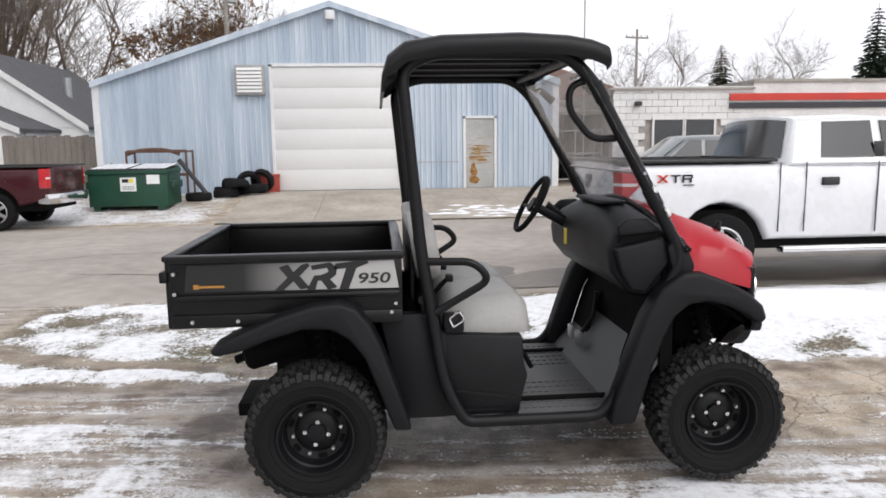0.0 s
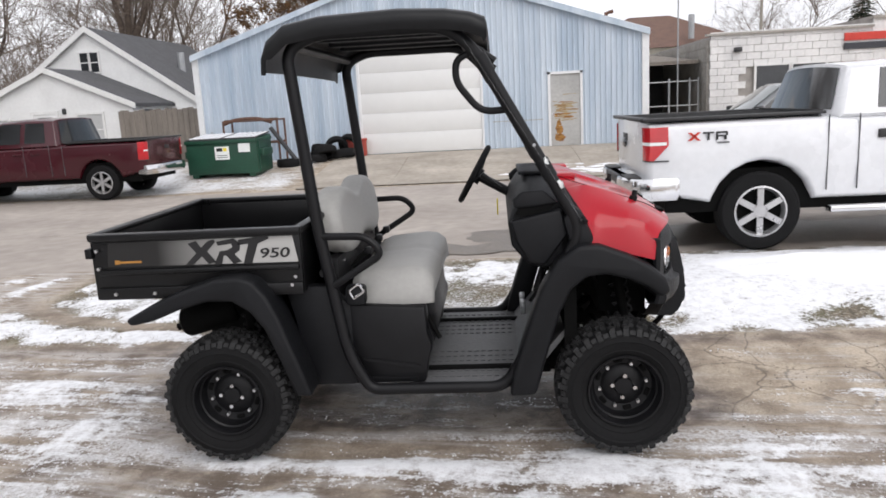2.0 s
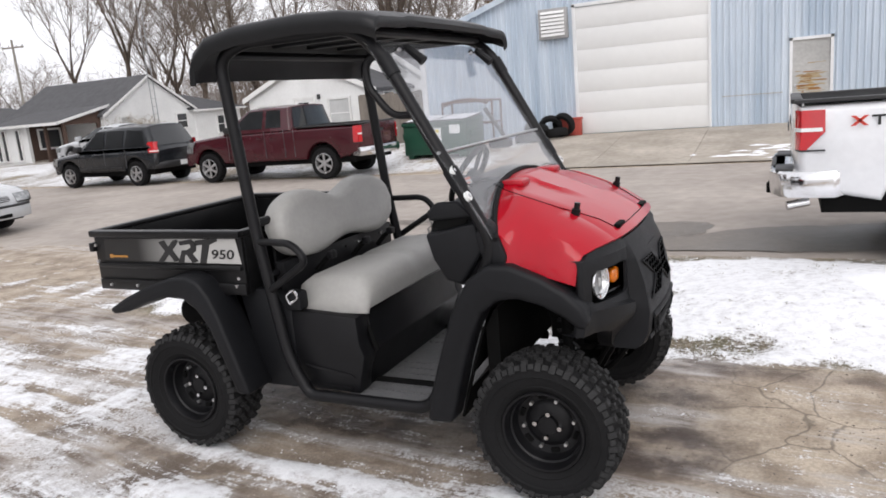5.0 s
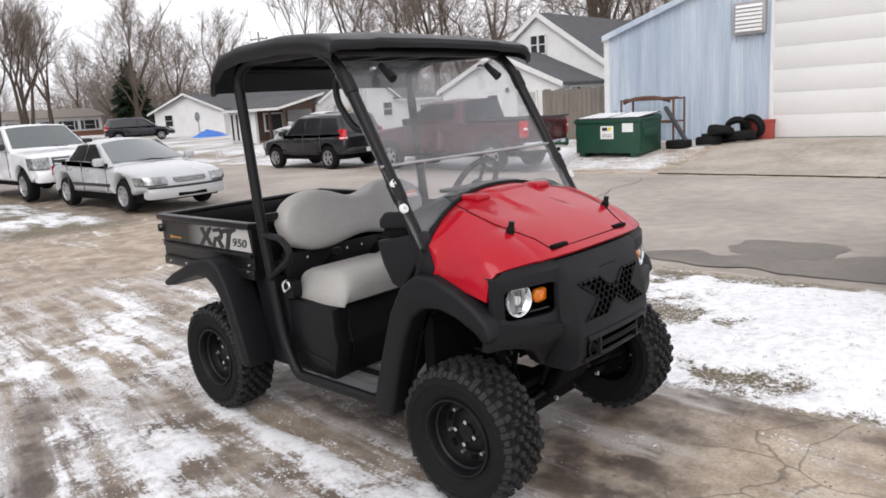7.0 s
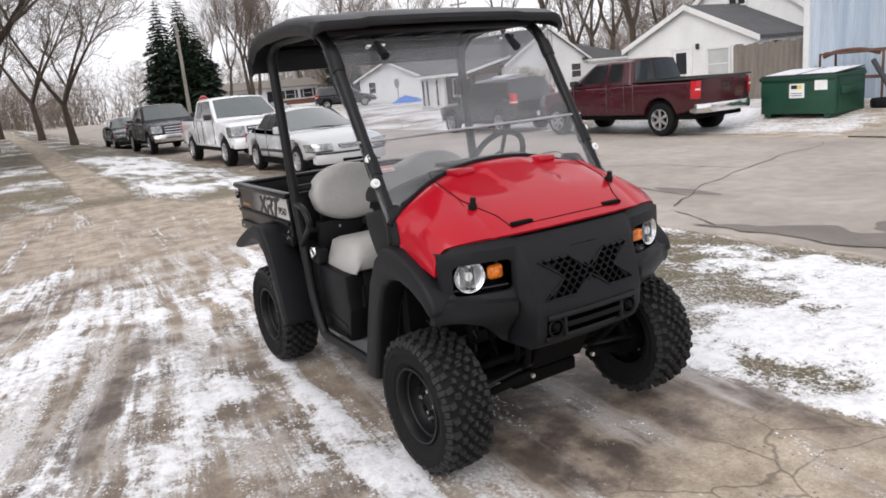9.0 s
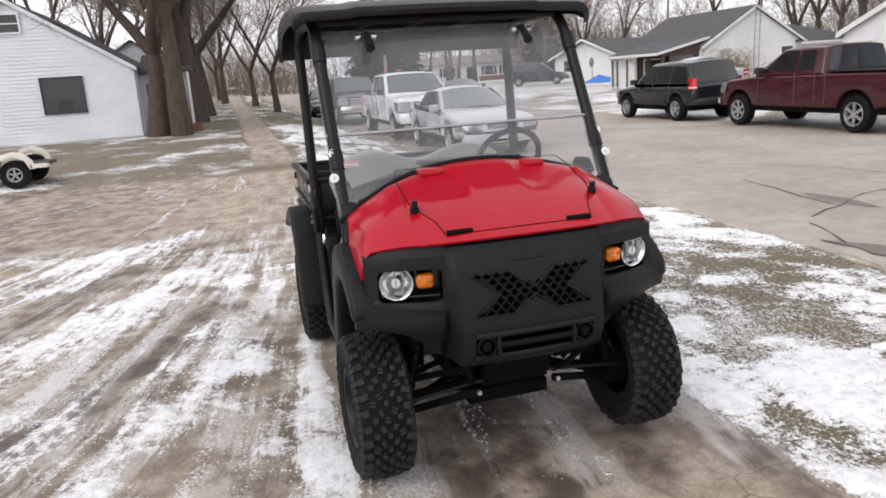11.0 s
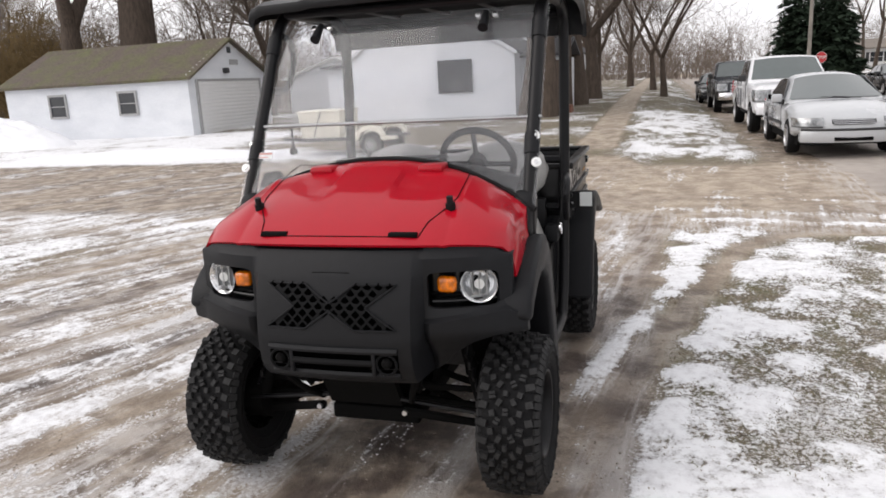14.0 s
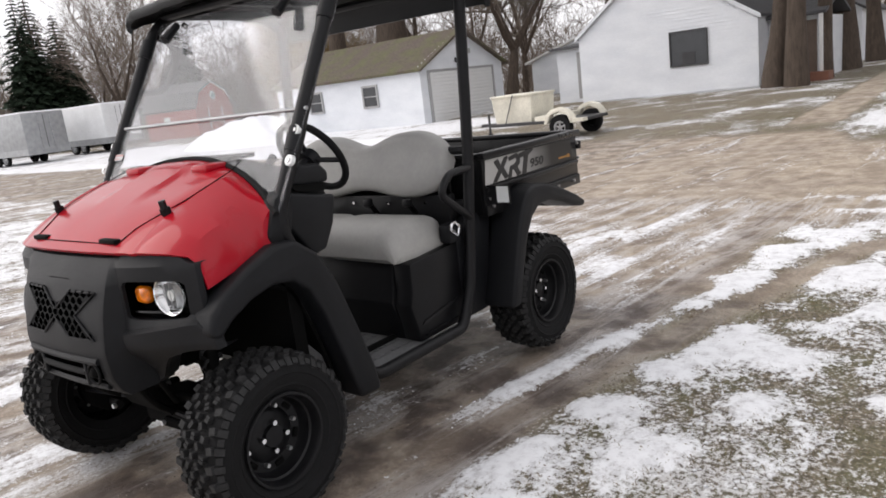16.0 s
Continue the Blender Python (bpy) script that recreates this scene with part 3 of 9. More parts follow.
def grass_blades(name, count, spans, seed, material, label, long=0.05, per=5, thresh=0.45):
    """Short flattened winter blades that stand out of thin snow."""
    a0, a1, n0, n1 = spans
    rng, A, N, Z, cover = scatter(count, a0, a1, n0, n1, seed)
    keep = (cover[1] > 0.5) & (rng.rand(count) < np.clip(1.25 - 1.2 * cover[0], 0.03, 1)) & (fbm(A * 5, N * 5, 71, 3) > thresh)
    A, N, Z = A[keep], N[keep], Z[keep]
    k = len(A) * per
    x, y, z = (np.repeat(v, per) for v in (A, N, Z))
    x, y = x + rng.normal(0, 0.014, k), y + rng.normal(0, 0.014, k)
    th, lean, h = rng.uniform(0, 2 * np.pi, k), rng.uniform(0.5, 2.2, k), long * rng.uniform(0.35, 1.0, k)
    dx, dy, w = np.cos(th), np.sin(th), rng.uniform(0.0012, 0.0028, k)
    up = h / np.sqrt(1 + lean ** 2)
    out = up * lean
    p0 = np.stack([x - dy * w, y + dx * w, z - 0.004], -1)
    p1 = np.stack([x + dy * w, y - dx * w, z - 0.004], -1)
    p2 = np.stack([x + dx * out * 0.55 + dy * w * 0.7, y + dy * out * 0.55 - dx * w * 0.7, z + up * 0.75], -1)
    p3 = np.stack([x + dx * out, y + dy * out, z + up * 0.85], -1)
    V = np.stack([p0, p1, p2, p3], 1).reshape(-1, 3)
    F = np.arange(k * 4).reshape(-1, 4)
    me = bpy.data.meshes.new(name)
    me.from_pydata(V.tolist(), [], F.tolist())
    me.materials.append(material)
    return tagged(new(name, me), label, "grass", kind="stuff")


def crumbs(name, count, spans, seed, material, label, lo, hi, size, category, sink=0.35):
    """Loose lumps where the snow is neither thick nor gone."""
    a0, a1, n0, n1 = spans
    rng, A, N, Z, cover = scatter(count, a0, a1, n0, n1, seed)
    keep = (cover[0] > lo) & (cover[0] < hi) & (fbm(A * 3.1, N * 3.1, 83, 3) > 0.44)
    A, N, Z = A[keep], N[keep], Z[keep]
    k = len(A)
    r = size * rng.uniform(0.35, 1.0, k) ** 1.6
    base = np.array([(1, 0, 0), (0, 1, 0), (-1, 0, 0), (0, -1, 0), (0, 0, 1), (0.1, 0.1, -0.6)])
    P = base[None] * rng.uniform(0.6, 1.3, (k, 6, 1)) * r[:, None, None]
    P[:, :, 2] *= 0.6
    th = rng.uniform(0, 6.28, k)
    c, s_ = np.cos(th)[:, None], np.sin(th)[:, None]
    X, Y = P[:, :, 0] * c - P[:, :, 1] * s_, P[:, :, 0] * s_ + P[:, :, 1] * c
    V = np.stack([X + A[:, None], Y + N[:, None], P[:, :, 2] + Z[:, None] + r[:, None] * sink], -1).reshape(-1, 3)
    tri = np.array([(0, 1, 4), (1, 2, 4), (2, 3, 4), (3, 0, 4), (1, 0, 5), (2, 1, 5), (3, 2, 5), (0, 3, 5)])
    F = (tri[None] + 6 * np.arange(k)[:, None, None]).reshape(-1, 3)
    me = bpy.data.meshes.new(name)
    me.from_pydata(V.tolist(), [], F.tolist())
    me.polygons.foreach_set("use_smooth", np.ones(len(me.polygons), bool))
    me.materials.append(material)
    return tagged(new(name, me), label, category, kind="stuff")


VERGE = (-3.6, 3.2, 4.6, 7.5)
grass_blades("winter_grass", 9000, VERGE, 3, M["straw"], "flattened straw-brown winter grass poking through snow", 0.022, 3, 0.36)
grass_blades("winter_grass", 5000, VERGE, 5, M["oldgrass"], "dull green winter grass poking through snow", 0.020, 3, 0.46)
crumbs("slush_crumbs", 24000, (-4.6, 4.0, -0.6, 5.0), 7, M["snow"], "loose crumbs of trodden snow over wet gravel", 0.22, 0.62, 0.0085, "snow")
crumbs("slush_crumbs", 7000, VERGE, 9, M["snow"], "loose crumbs of snow caught in the grass", 0.25, 0.7, 0.012, "snow")
crumbs("gravel", 16000, (-4.6, 4.2, -0.6, 5.0), 11, M["pebbles"], "scattered brown grit and small stones", -1, 0.40, 0.009, "gravel", 0.1)


PUDDLES = ((1.4, 8.75, 0.6, 0.5, 3), (-2.0, 9.3, 0.6, 0.12, 9))


def build_road():
    """The street: a worn asphalt strip with ragged edges."""
    ax = steps((-150, -30, 2.0), (-30, -10, 0.4), (-10, 6, 0.12), (6, 14, 0.4), (14, 120, 3.0))
    rows = []
    for a in ax:
        lo = 7.5 + (0.5 if -9.5 < a < -2.5 else 0.25) * (fbm(np.array(a * 0.8), np.array(1.0), 51) - 0.5) + 0.16 * (fbm(np.array(a * 4.0), np.array(3.0), 52) - 0.5)
        hi = 15.5 + 0.2 * (fbm(np.array(a * 0.6), np.array(7.0), 53) - 0.5)
        rows.append([(a, lerp(lo, hi, t), ground_z(a, lerp(lo, hi, t)) - 0.009 + 0.018 * min(1, t / 0.05, (1 - t) / 0.1) + 0.05 * math.sin(t * math.pi) * 0.5) for t in (0, 0.05, 0.12, 0.25, 0.4, 0.5, 0.6, 0.75, 0.9, 1)])
    road = tagged(part("road", loft(rows), M["asphalt"]), "worn grey-brown asphalt street with tar cracks", "road", kind="structure")
    # dark wet gutter along the near edge
    gut = []
    for a in steps((-0.6, 12, 0.12)):
        w = (0.25 + 0.8 * fbm(np.array(a * 0.9), np.array(2.0), 61, 5) + 0.7 * min(1, max(0, (a - 1.5) / 1.5))) * min(1, (a + 0.6) / 1.2 + 0.02)
        e = 7.78 + 0.25 * (fbm(np.array(a * 2.2), np.array(5.0), 63) - 0.5)
        gut.append([(a, e, 0.022), (a, e + w * 0.5, 0.026), (a, e + w, 0.031)])
    for r in gut:
        for i, p in enumerate(r):
            t = (p[1] - 7.55) / 7.95
            r[i] = (p[0], p[1], ground_z(p[0], p[1]) + 0.0125 + 0.025 * math.sin(t * math.pi))
    part("gutter_stain", loft(gut), M["wet"], road, "dark wet meltwater stain")
    # wet patches
    for a0, n0, ra, rn, seed in PUDDLES:
        rows = []
        for k in range(41):
            th = 2 * math.pi * k / 40
            rr = 0.55 + 0.9 * float(fbm(np.array(1.3 * math.cos(th) + seed), np.array(1.3 * math.sin(th)), seed, 5))
            row = []
            for q in (0, 0.5, 1):
                x, y = a0 + ra * rr * q * math.cos(th), n0 + rn * rr * q * math.sin(th)
                row.append((x, y, ground_z(x, y) + 0.013 + 0.025 * math.sin((y - 7.55) / 7.95 * math.pi)))
            rows.append(row)
        part("wet_patch", loft(rows), M["wet"], road, "damp dark patch on asphalt")
    rnd = random.Random(5)
    for a0, n0, heading, length in ((-1.34, 8.19, 106, 6.6), (-1.4, 8.22, -1, 2.7), (-6, 10, 12, 4), (2.8, 13.8, 4, 9), (-3.5, 15.1, 3, 8), (-1.5, 9.0, 165, 2.4)):
        p, h, line = [a0, n0], radians(heading), []
        while length > 0:
            h += rnd.uniform(-0.35, 0.35)
            h = lerp(h, radians(heading), 0.3)
            p[0] += 0.22 * math.cos(h)
            p[1] += 0.22 * math.sin(h)
            length -= 0.22
            if not 7.8 < p[1] < 15.3:
                break
            line.append((p[0], p[1], h, rnd.uniform(0.004, 0.015)))
        rows = []
        for x, y, hh, w in line:
            z = ground_z(x, y) + 0.0145 + 0.025 * math.sin((y - 7.55) / 7.95 * math.pi)
            s, c = math.sin(hh), math.cos(hh)
            rows.append([(x + s * w, y - c * w, z), (x - s * w, y + c * w, z)])
        if len(rows) > 2:
            part("tar_crack", loft(rows), M["crack"], road)
    return road


road = build_road()


# ---- the utility vehicle ----
utv = thing("utility_vehicle", -0.09, 3.62, 0.012, 0, "black and red two-seat utility vehicle with cargo box on wet gravel", "utility vehicle")


def wheel_parts(parent, x, y, side):
    """One wheel: knobbly tyre, steel rim, nuts. side: -1 right, 1 left."""
    w = new("wheel")
    w.parent = parent
    w.matrix_basis = pose(x, y, 0.33, 0, 0, 0 if side < 0 else 180)
    return w


def tyre_mesh():
    prof = [(0.165, -0.085), (0.19, -0.102), (0.235, -0.119), (0.268, -0.120), (0.290, -0.110), (0.303, -0.085), (0.309, 0.0), (0.303, 0.085), (0.290, 0.110), (0.268, 0.120), (0.235, 0.119), (0.19, 0.102), (0.165, 0.085)]
    ribs = [(0.199, -0.106), (0.205, -0.112), (0.211, -0.110), (0.235, -0.119), (0.246, -0.1195), (0.252, -0.1245), (0.258, -0.1205)]
    prof[2:3] = ribs
    k = prof.index((0.235, 0.119))
    prof[k:k + 1] = [(r, -y) for r, y in reversed(ribs)]
    return lathe(prof, n=64)


def tread_mesh():
    """Blocks in uneven rows: small pairs in the middle, long lugs on the shoulders."""
    bm = bmesh.new()
    rnd = random.Random(77)
    k = 30
    rows = ((-0.086, 0.0, 0.297, 0.031, 0.026, 0.25), (-0.052, 0.5, 0.303, 0.022, 0.023, -0.2), (-0.024, 0.1, 0.305, 0.019, 0.026, 0.5), (0.004, 0.55, 0.306, 0.018, 0.021, 0.0), (0.030, 0.05, 0.305, 0.019, 0.026, -0.5), (0.056, 0.45, 0.303, 0.022, 0.023, 0.2), (0.088, 0.9, 0.297, 0.031, 0.026, -0.25))
    for i in range(k):
        for y, off, r0, wy, wx, skew in rows:
            big = 1.22 if (i + int(y * 100)) % 3 == 0 else 0.92
            th = 2 * math.pi * (i + off) / k
            m = Matrix.Rotation(th, 4, "Y") @ Matrix.Translation((0, y + rnd.uniform(-0.003, 0.003), r0 + 0.009)) @ Matrix.Rotation(skew, 4, "Z")
            for dx in ((-0.0075, 0.0075) if big > 1 and abs(y) < 0.06 else (0.0,)):
                w = 0.011 if dx else wx
                bmesh.ops.create_cube(bm, size=1.0, matrix=m @ Matrix.Translation((dx, 0, 0)) @ Matrix.Diagonal((w, wy * min(1.12, big), 0.026, 1)))
        for s in (-1, 1):
            for half in (0.0, 0.5):
                th = 2 * math.pi * (i + half + (0.9 if s > 0 else 0.0)) / k
                big = 1.0 if half == 0 else 0.62
                m = Matrix.Rotation(th, 4, "Y") @ Matrix.Translation((0, s * 0.108, 0.290)) @ Matrix.Rotation(s * 0.62, 4, "X") @ Matrix.Diagonal((0.025, 0.016, 0.036 * big, 1))
                bmesh.ops.create_cube(bm, size=1.0, matrix=m)
    return bm


def rim_mesh():
    """Deep-dished steel rim with the hub face set far in."""
    bm = lathe([(0.170, -0.088), (0.180, -0.100), (0.177, -0.107), (0.168, -0.106), (0.161, -0.092), (0.157, -0.062), (0.150, -0.055), (0.148, -0.03), (0.138, -0.010), (0.105, -0.002), (0.085, -0.018), (0.045, -0.022), (0.04, -0.036), (0.0, -0.038)], n=40)
    return bm


def nut_mesh():
    return cyl((0, -0.046, 0), (0, -0.018, 0), 0.0105, n=6)


def slot_mesh():
    bm = B((-0.02, 0.02, -0.016, -0.002, -0.011, 0.011), bevel=0.006)
    return bm


first = None
for x, y, s in ((0.0, -0.655, -1), (1.93, -0.638, -1), (0.0, 0.655, 1), (1.93, 0.638, 1)):
    w = wheel_parts(utv, x, y, s)
    if first is None:
        first = (part("tyre", tyre_mesh(), M["rubber"], w), part("rim", rim_mesh(), M["satin"], w), tagged(part("tread", tread_mesh(), M["treadrubber"], w), kind="stuff"))
        nut, stud, slot = part("lug_nut", nut_mesh(), M["chrome"], w), part("stud_end", cyl((0, -0.024, 0), (0, 0.0, 0), 0.008, n=8), M["steel"], w), part("rim_slot", slot_mesh(), M["dark"], w)
        mine = True
    else:
        again("tyre", first[0], w)
        again("rim", first[1], w)
        tagged(again("tread", first[2], w), kind="stuff")
        mine = False
    for kind_name, src, count, rad, off in (("lug_nut", nut, 4, 0.054, 0.12), ("stud_end", stud, 6, 0.112, 0.35), ("rim_slot", slot, 6, 0.122, 0.87)):
        for k in range(count):
            a = 2 * math.pi * k / count + off
            m = Matrix.Translation((rad * math.sin(a), 0, rad * math.cos(a))) @ Matrix.Rotation(a, 4, "Y")
            if mine and k == 0:
                src.matrix_basis = m
            else:
                again(kind_name, src, w, m)

# roll frame
for s in (-1, 1):
    y = 0.655 * s
    hoop = [(0.80, y, 0.335), (0.70, y, 0.335), (0.60, y, 0.52), (0.50, y, 1.16), (0.425, y, 1.98), (0.56, y, 2.045), (1.16, y, 2.045), (1.29, y, 1.93), (1.515, y, 1.52), (1.745, y, 1.10), (1.62, y, 0.86), (1.44, y, 0.45), (1.36, y, 0.335), (0.80, y, 0.335)]
    part("side_frame_tube", tube(round_line(hoop, 0.10), 0.029, 12), M["satin"], utv)
    # hip bar
    yy = 0.69 * s
    bar = [(0.50, yy - 0.03 * s, 1.115), (0.74, yy + 0.01 * s, 1.115), (0.815, yy + 0.01 * s, 1.03), (0.56, yy - 0.02 * s, 0.875)]
    part("hip_bar", tube(round_line(bar, 0.07), 0.0185, 10), M["satin"], utv)
    # clamp sleeves on the front posts
    part("post_sleeve", tube([(1.30, y, 1.912), (1.345, y, 1.83)], 0.034, 12), M["black"], utv)
    part("post_sleeve", tube([(1.565, y, 1.43), (1.61, y, 1.347)], 0.034, 12), M["black"], utv)
for x, z in ((0.45, 2.0), (1.2, 2.03), (0.49, 1.2), (0.505, 0.93)):
    part("cross_tube", tube([(x, -0.64, z), (x, 0.64, z)], 0.022, 10), M["satin"], utv)
# passenger grab handle on the front post
g = [(1.275, -0.63, 1.93), (1.195, -0.625, 1.90), (1.19, -0.62, 1.80), (1.30, -0.615, 1.66), (1.42, -0.63, 1.665)]
part("grab_handle", tube(round_line(g, 0.06), 0.0165, 10), M["satin"], utv)

# roof canopy
def canopy():
    prof = [(0.335, 1.885), (0.340, 1.95), (0.365, 2.03), (0.44, 2.088), (0.60, 2.115), (0.95, 2.126), (1.16, 2.114), (1.27, 2.095), (1.335, 2.070), (1.342, 2.048)]
    side = ((-0.765, -0.068), (-0.770, -0.042), (-0.757, -0.014), (-0.715, 0.0), (-0.5, 0.006), (-0.46, 0.014), (-0.1, 0.018))
    side = side + tuple((-y, dz) for y, dz in side[::-1])
    outer = [[(x, y, z + (dz if i > 1 else dz * 0.2)) for i, (x, z) in enumerate(prof)] for y, dz in side]
    inner = [[(0.86 + (x - 0.86) * 0.97, y * 0.978, z - (0.022 if i > 1 else 0.0)) for i, (x, y, z) in enumerate(row)] for row in outer]
    bm = bmesh.new()
    O = [[bm.verts.new(p) for p in row] for row in outer]
    I = [[bm.verts.new(p) for p in row] for row in inner]
    nr, nc = len(O), len(prof)
    for a in range(nr - 1):
        for b in range(nc - 1):
            bm.faces.new((O[a][b], O[a][b + 1], O[a + 1][b + 1], O[a + 1][b]))
            bm.faces.new((I[a][b], I[a + 1][b], I[a + 1][b + 1], I[a][b + 1]))
    for a in range(nr - 1):
        for b in (0, nc - 1):
            bm.faces.new((O[a][b], O[a + 1][b], I[a + 1][b], I[a][b]))
    for b in range(nc - 1):
        for a in (0, nr - 1):
            bm.faces.new((O[a][b], O[a][b + 1], I[a][b + 1], I[a][b]))
    return bm


part("roof_canopy", canopy(), M["roofgrey"], utv, "charcoal moulded plastic roof with rolled edges", sharp=50)
part("roof_liner", B((0.50, 1.14, -0.58, 0.58, 2.05, 2.075), bevel=0.012), M["dark"], utv)
for y in (-0.3, 0.0, 0.3):
    part("roof_rib", B((0.48, 1.20, y - 0.025, y + 0.025, 2.035, 2.07), bevel=0.008), M["black"], utv)

# windshield: two clear sheets, sloped
def shield_x(z):
    return 1.575 - 0.604 * (z - 1.425)


def hood_rear_z(y):
    return 1.345 - 0.20 * (abs(y) / 0.68) ** 2.2


up = [[(shield_x(z), y, z) for y in np.linspace(-0.69, 0.69, 13)] for z in (1.505, 1.66, 1.82, 1.985)]
part("upper_windshield", thicken(loft(up), 0.005), M["shield"], utv, "scuffed clear polycarbonate upper windshield")
low = []
for k in (0, 0.5, 1):
    low.append([(shield_x(lerp(hood_rear_z(y) + 0.004, 1.497, k)) + 0.004, y, lerp(hood_rear_z(y) + 0.004, 1.497, k)) for y in np.linspace(-0.69, 0.69, 21)])
part("lower_windshield", thicken(loft(low), 0.005), M["shield"], utv, "clear polycarbonate lower windshield")
part("hinge_strip", tube([(shield_x(1.501) + 0.006, -0.69, 1.501), (shield_x(1.501) + 0.006, 0.69, 1.501)], 0.0075, 8), M["alu"], utv, "pale clear hinge strip")
for s in (-1, 1):
    for z in (1.42, 1.315):
        x = shield_x(z)
        yy = (0.668 if z > 1.4 else 0.682) * s
        wsh = part("washer", cyl((x + 0.002, yy, z), (x + 0.016, yy, z + 0.007), 0.021, n=18), M["white_label"], utv)
        part("bolt", cyl((x + 0.014, yy, z + 0.006), (x + 0.021, yy, z + 0.010), 0.009, n=8), M["steel"], wsh)
    z = 1.925
    c = new("windshield_clamp")
    c.parent = utv
    part("clamp_grip", tube([(shield_x(z) + 0.012, 0.41 * s, z + 0.035), (shield_x(z) + 0.095, 0.41 * s, z - 0.035)], 0.02, 10, radii=[0.016, 0.024]), M["black"], c)
    for dy in (-0.04, 0.04):
        part("clamp_bolt", cyl((shield_x(z + 0.02) + 0.002, 0.41 * s + dy, z + 0.02), (shield_x(z + 0.02) + 0.02, 0.41 * s + dy, z + 0.03), 0.013, n=12), M["chrome"], c)
lab = part("warning_label", B((0, 0.0012, -0.04, 0.04, -0.016, 0.016)), M["alu"], utv, "small faded warning label on the windshield")
lab.matrix_basis = pose(shield_x(1.372) + 0.009, -0.60, 1.372, 0, -31, 0)
part("label_bar", B((0.0012, 0.002, -0.04, 0.04, 0.004, 0.014), (0.0012, 0.002, -0.04, 0.02, -0.012, -0.006)), M["labelred"], lab)
gask = [(shield_x(hood_rear_z(y)) + 0.012, y, hood_rear_z(y)) for y in np.linspace(-0.69, 0.69, 25)]
part("rubber_gasket", tube(gask, 0.0125, 8), M["rubber"], utv)

# hood
HOOD = ((0, 0.0, 0.0), (0.10, 0.0, 0.0), (0.130, 0.0, 0.0), (0.150, 0.05, 0.0), (0.20, 0.06, 0.005), (0.34, 0.085, 0.015), (0.405, 0.10, 0.02), (0.415, 0.115, 0.04), (0.43, 0.12, 0.04), (0.445, 0.10, 0.02), (0.50, 0.20, 0.045), (0.57, 0.36, 0.10), (0.625, 0.56, 0.19), (0.655, 0.78, 0.42), (0.668, 1.0, 1.0))


def hood_surface():
    ys = [(-y, f, g) for y, f, g in HOOD[:0:-1]] + list(HOOD)
    rows = []
    for i in range(17):
        s = i / 16
        row = []
        for y, f, g in ys:
            q = (abs(y) / 0.668) ** 2
            xr, xf = shield_x(hood_rear_z(y)) + 0.015, 2.228 - 0.15 * q ** 1.6
            x = lerp(xr, xf, s)
            zc = 1.352 - 0.175 * s - 0.085 * s ** 3 - 0.018 * s * (1 - s)
            zb = lerp(1.035, 0.945, s)
            step = lerp(f, g, sstep((s - 0.1) / 0.9))
            if 0.14 < abs(y) < 0.21:
                step = lerp(f, 0.02 * f, sstep((s - 0.40) / 0.25))
            z = zc - step * (zc - zb)
            if s < 0.25 and abs(y) < 0.66:
                z = lerp(hood_rear_z(y) - 0.004, z, sstep(s / 0.25))
            row.append((x, y, z))
        rows.append(row)
    return thicken(loft(rows), 0.012)


hood = part("hood", hood_surface(), M["red"], utv, "glossy red moulded hood", sharp=28)


def hood_z(x, y):
    """Height of the hood's skin."""
    y = abs(y)
    xr = shield_x(hood_rear_z(y)) + 0.015
    s = (x - xr) / (2.228 - 0.15 * (y / 0.668) ** 3.2 - xr)
    zc = 1.352 - 0.175 * s - 0.085 * s ** 3 - 0.018 * s * (1 - s)
    zb = lerp(1.035, 0.945, s)
    for (y0, f0, g0), (y1, f1, g1) in zip(HOOD, HOOD[1:]):
        if y0 <= y <= y1:
            t = (y - y0) / (y1 - y0)
            return zc - lerp(lerp(f0, f1, t), lerp(g0, g1, t), sstep((s - 0.1) / 0.9)) * (zc - zb)
    return zb


for s in (-1, 1):
    # raised scoops at the rear, latch slots at the nose, panel seams and pins
    x0, y0 = 1.70, 0.25 * s
    part("hood_scoop", B((x0 - 0.05, x0 + 0.06, y0 - 0.055, y0 + 0.055, hood_z(x0, y0) - 0.02, hood_z(x0, y0) + 0.016), bevel=0.014), M["red"], hood)
    x0, y0 = 2.175, 0.265 * s
    part("latch_slot", B((x0 - 0.012, x0 + 0.016, y0 - 0.055, y0 + 0.055, hood_z(x0, y0) - 0.008, hood_z(x0, y0) + 0.009), bevel=0.004), M["dark"], hood)
    seam = [(x, y * s, hood_z(x, y) + 0.002) for x, y in ((1.66, 0.40), (1.72, 0.42), (1.80, 0.423), (1.95, 0.42), (2.03, 0.395), (2.11, 0.345), (2.18, 0.325))]
    part("panel_seam", tube(seam, 0.0020, 6), M["dark"], hood)
    part("rear_seam", tube([(x, y * s, hood_z(x, y) + 0.0005) for x, y in ((1.655, 0.40), (1.655, 0.33), (1.66, 0.30))], 0.0018, 6), M["dark"], hood)
    part("nose_seam", tube([(x, y * s, hood_z(x, y) + 0.001) for x, y in ((2.182, 0.325), (2.19, 0.20), (2.192, 0.10), (2.192, 0.0))], 0.0022, 6), M["dark"], hood)
    x0, y0 = 2.02, 0.41 * s
    pin = new("hood_pin")
    pin.parent = utv
    zz = hood_z(x0, y0) - 0.012
    part("pin_base", cyl((x0, y0, zz), (x0 + 0.008, y0, zz + 0.030), 0.019, n=14), M["rubber"], pin)
    part("pin_post", cyl((x0 + 0.008, y0, zz + 0.025), (x0 + 0.014, y0, zz + 0.058), 0.013, n=12), M["satin"], pin)

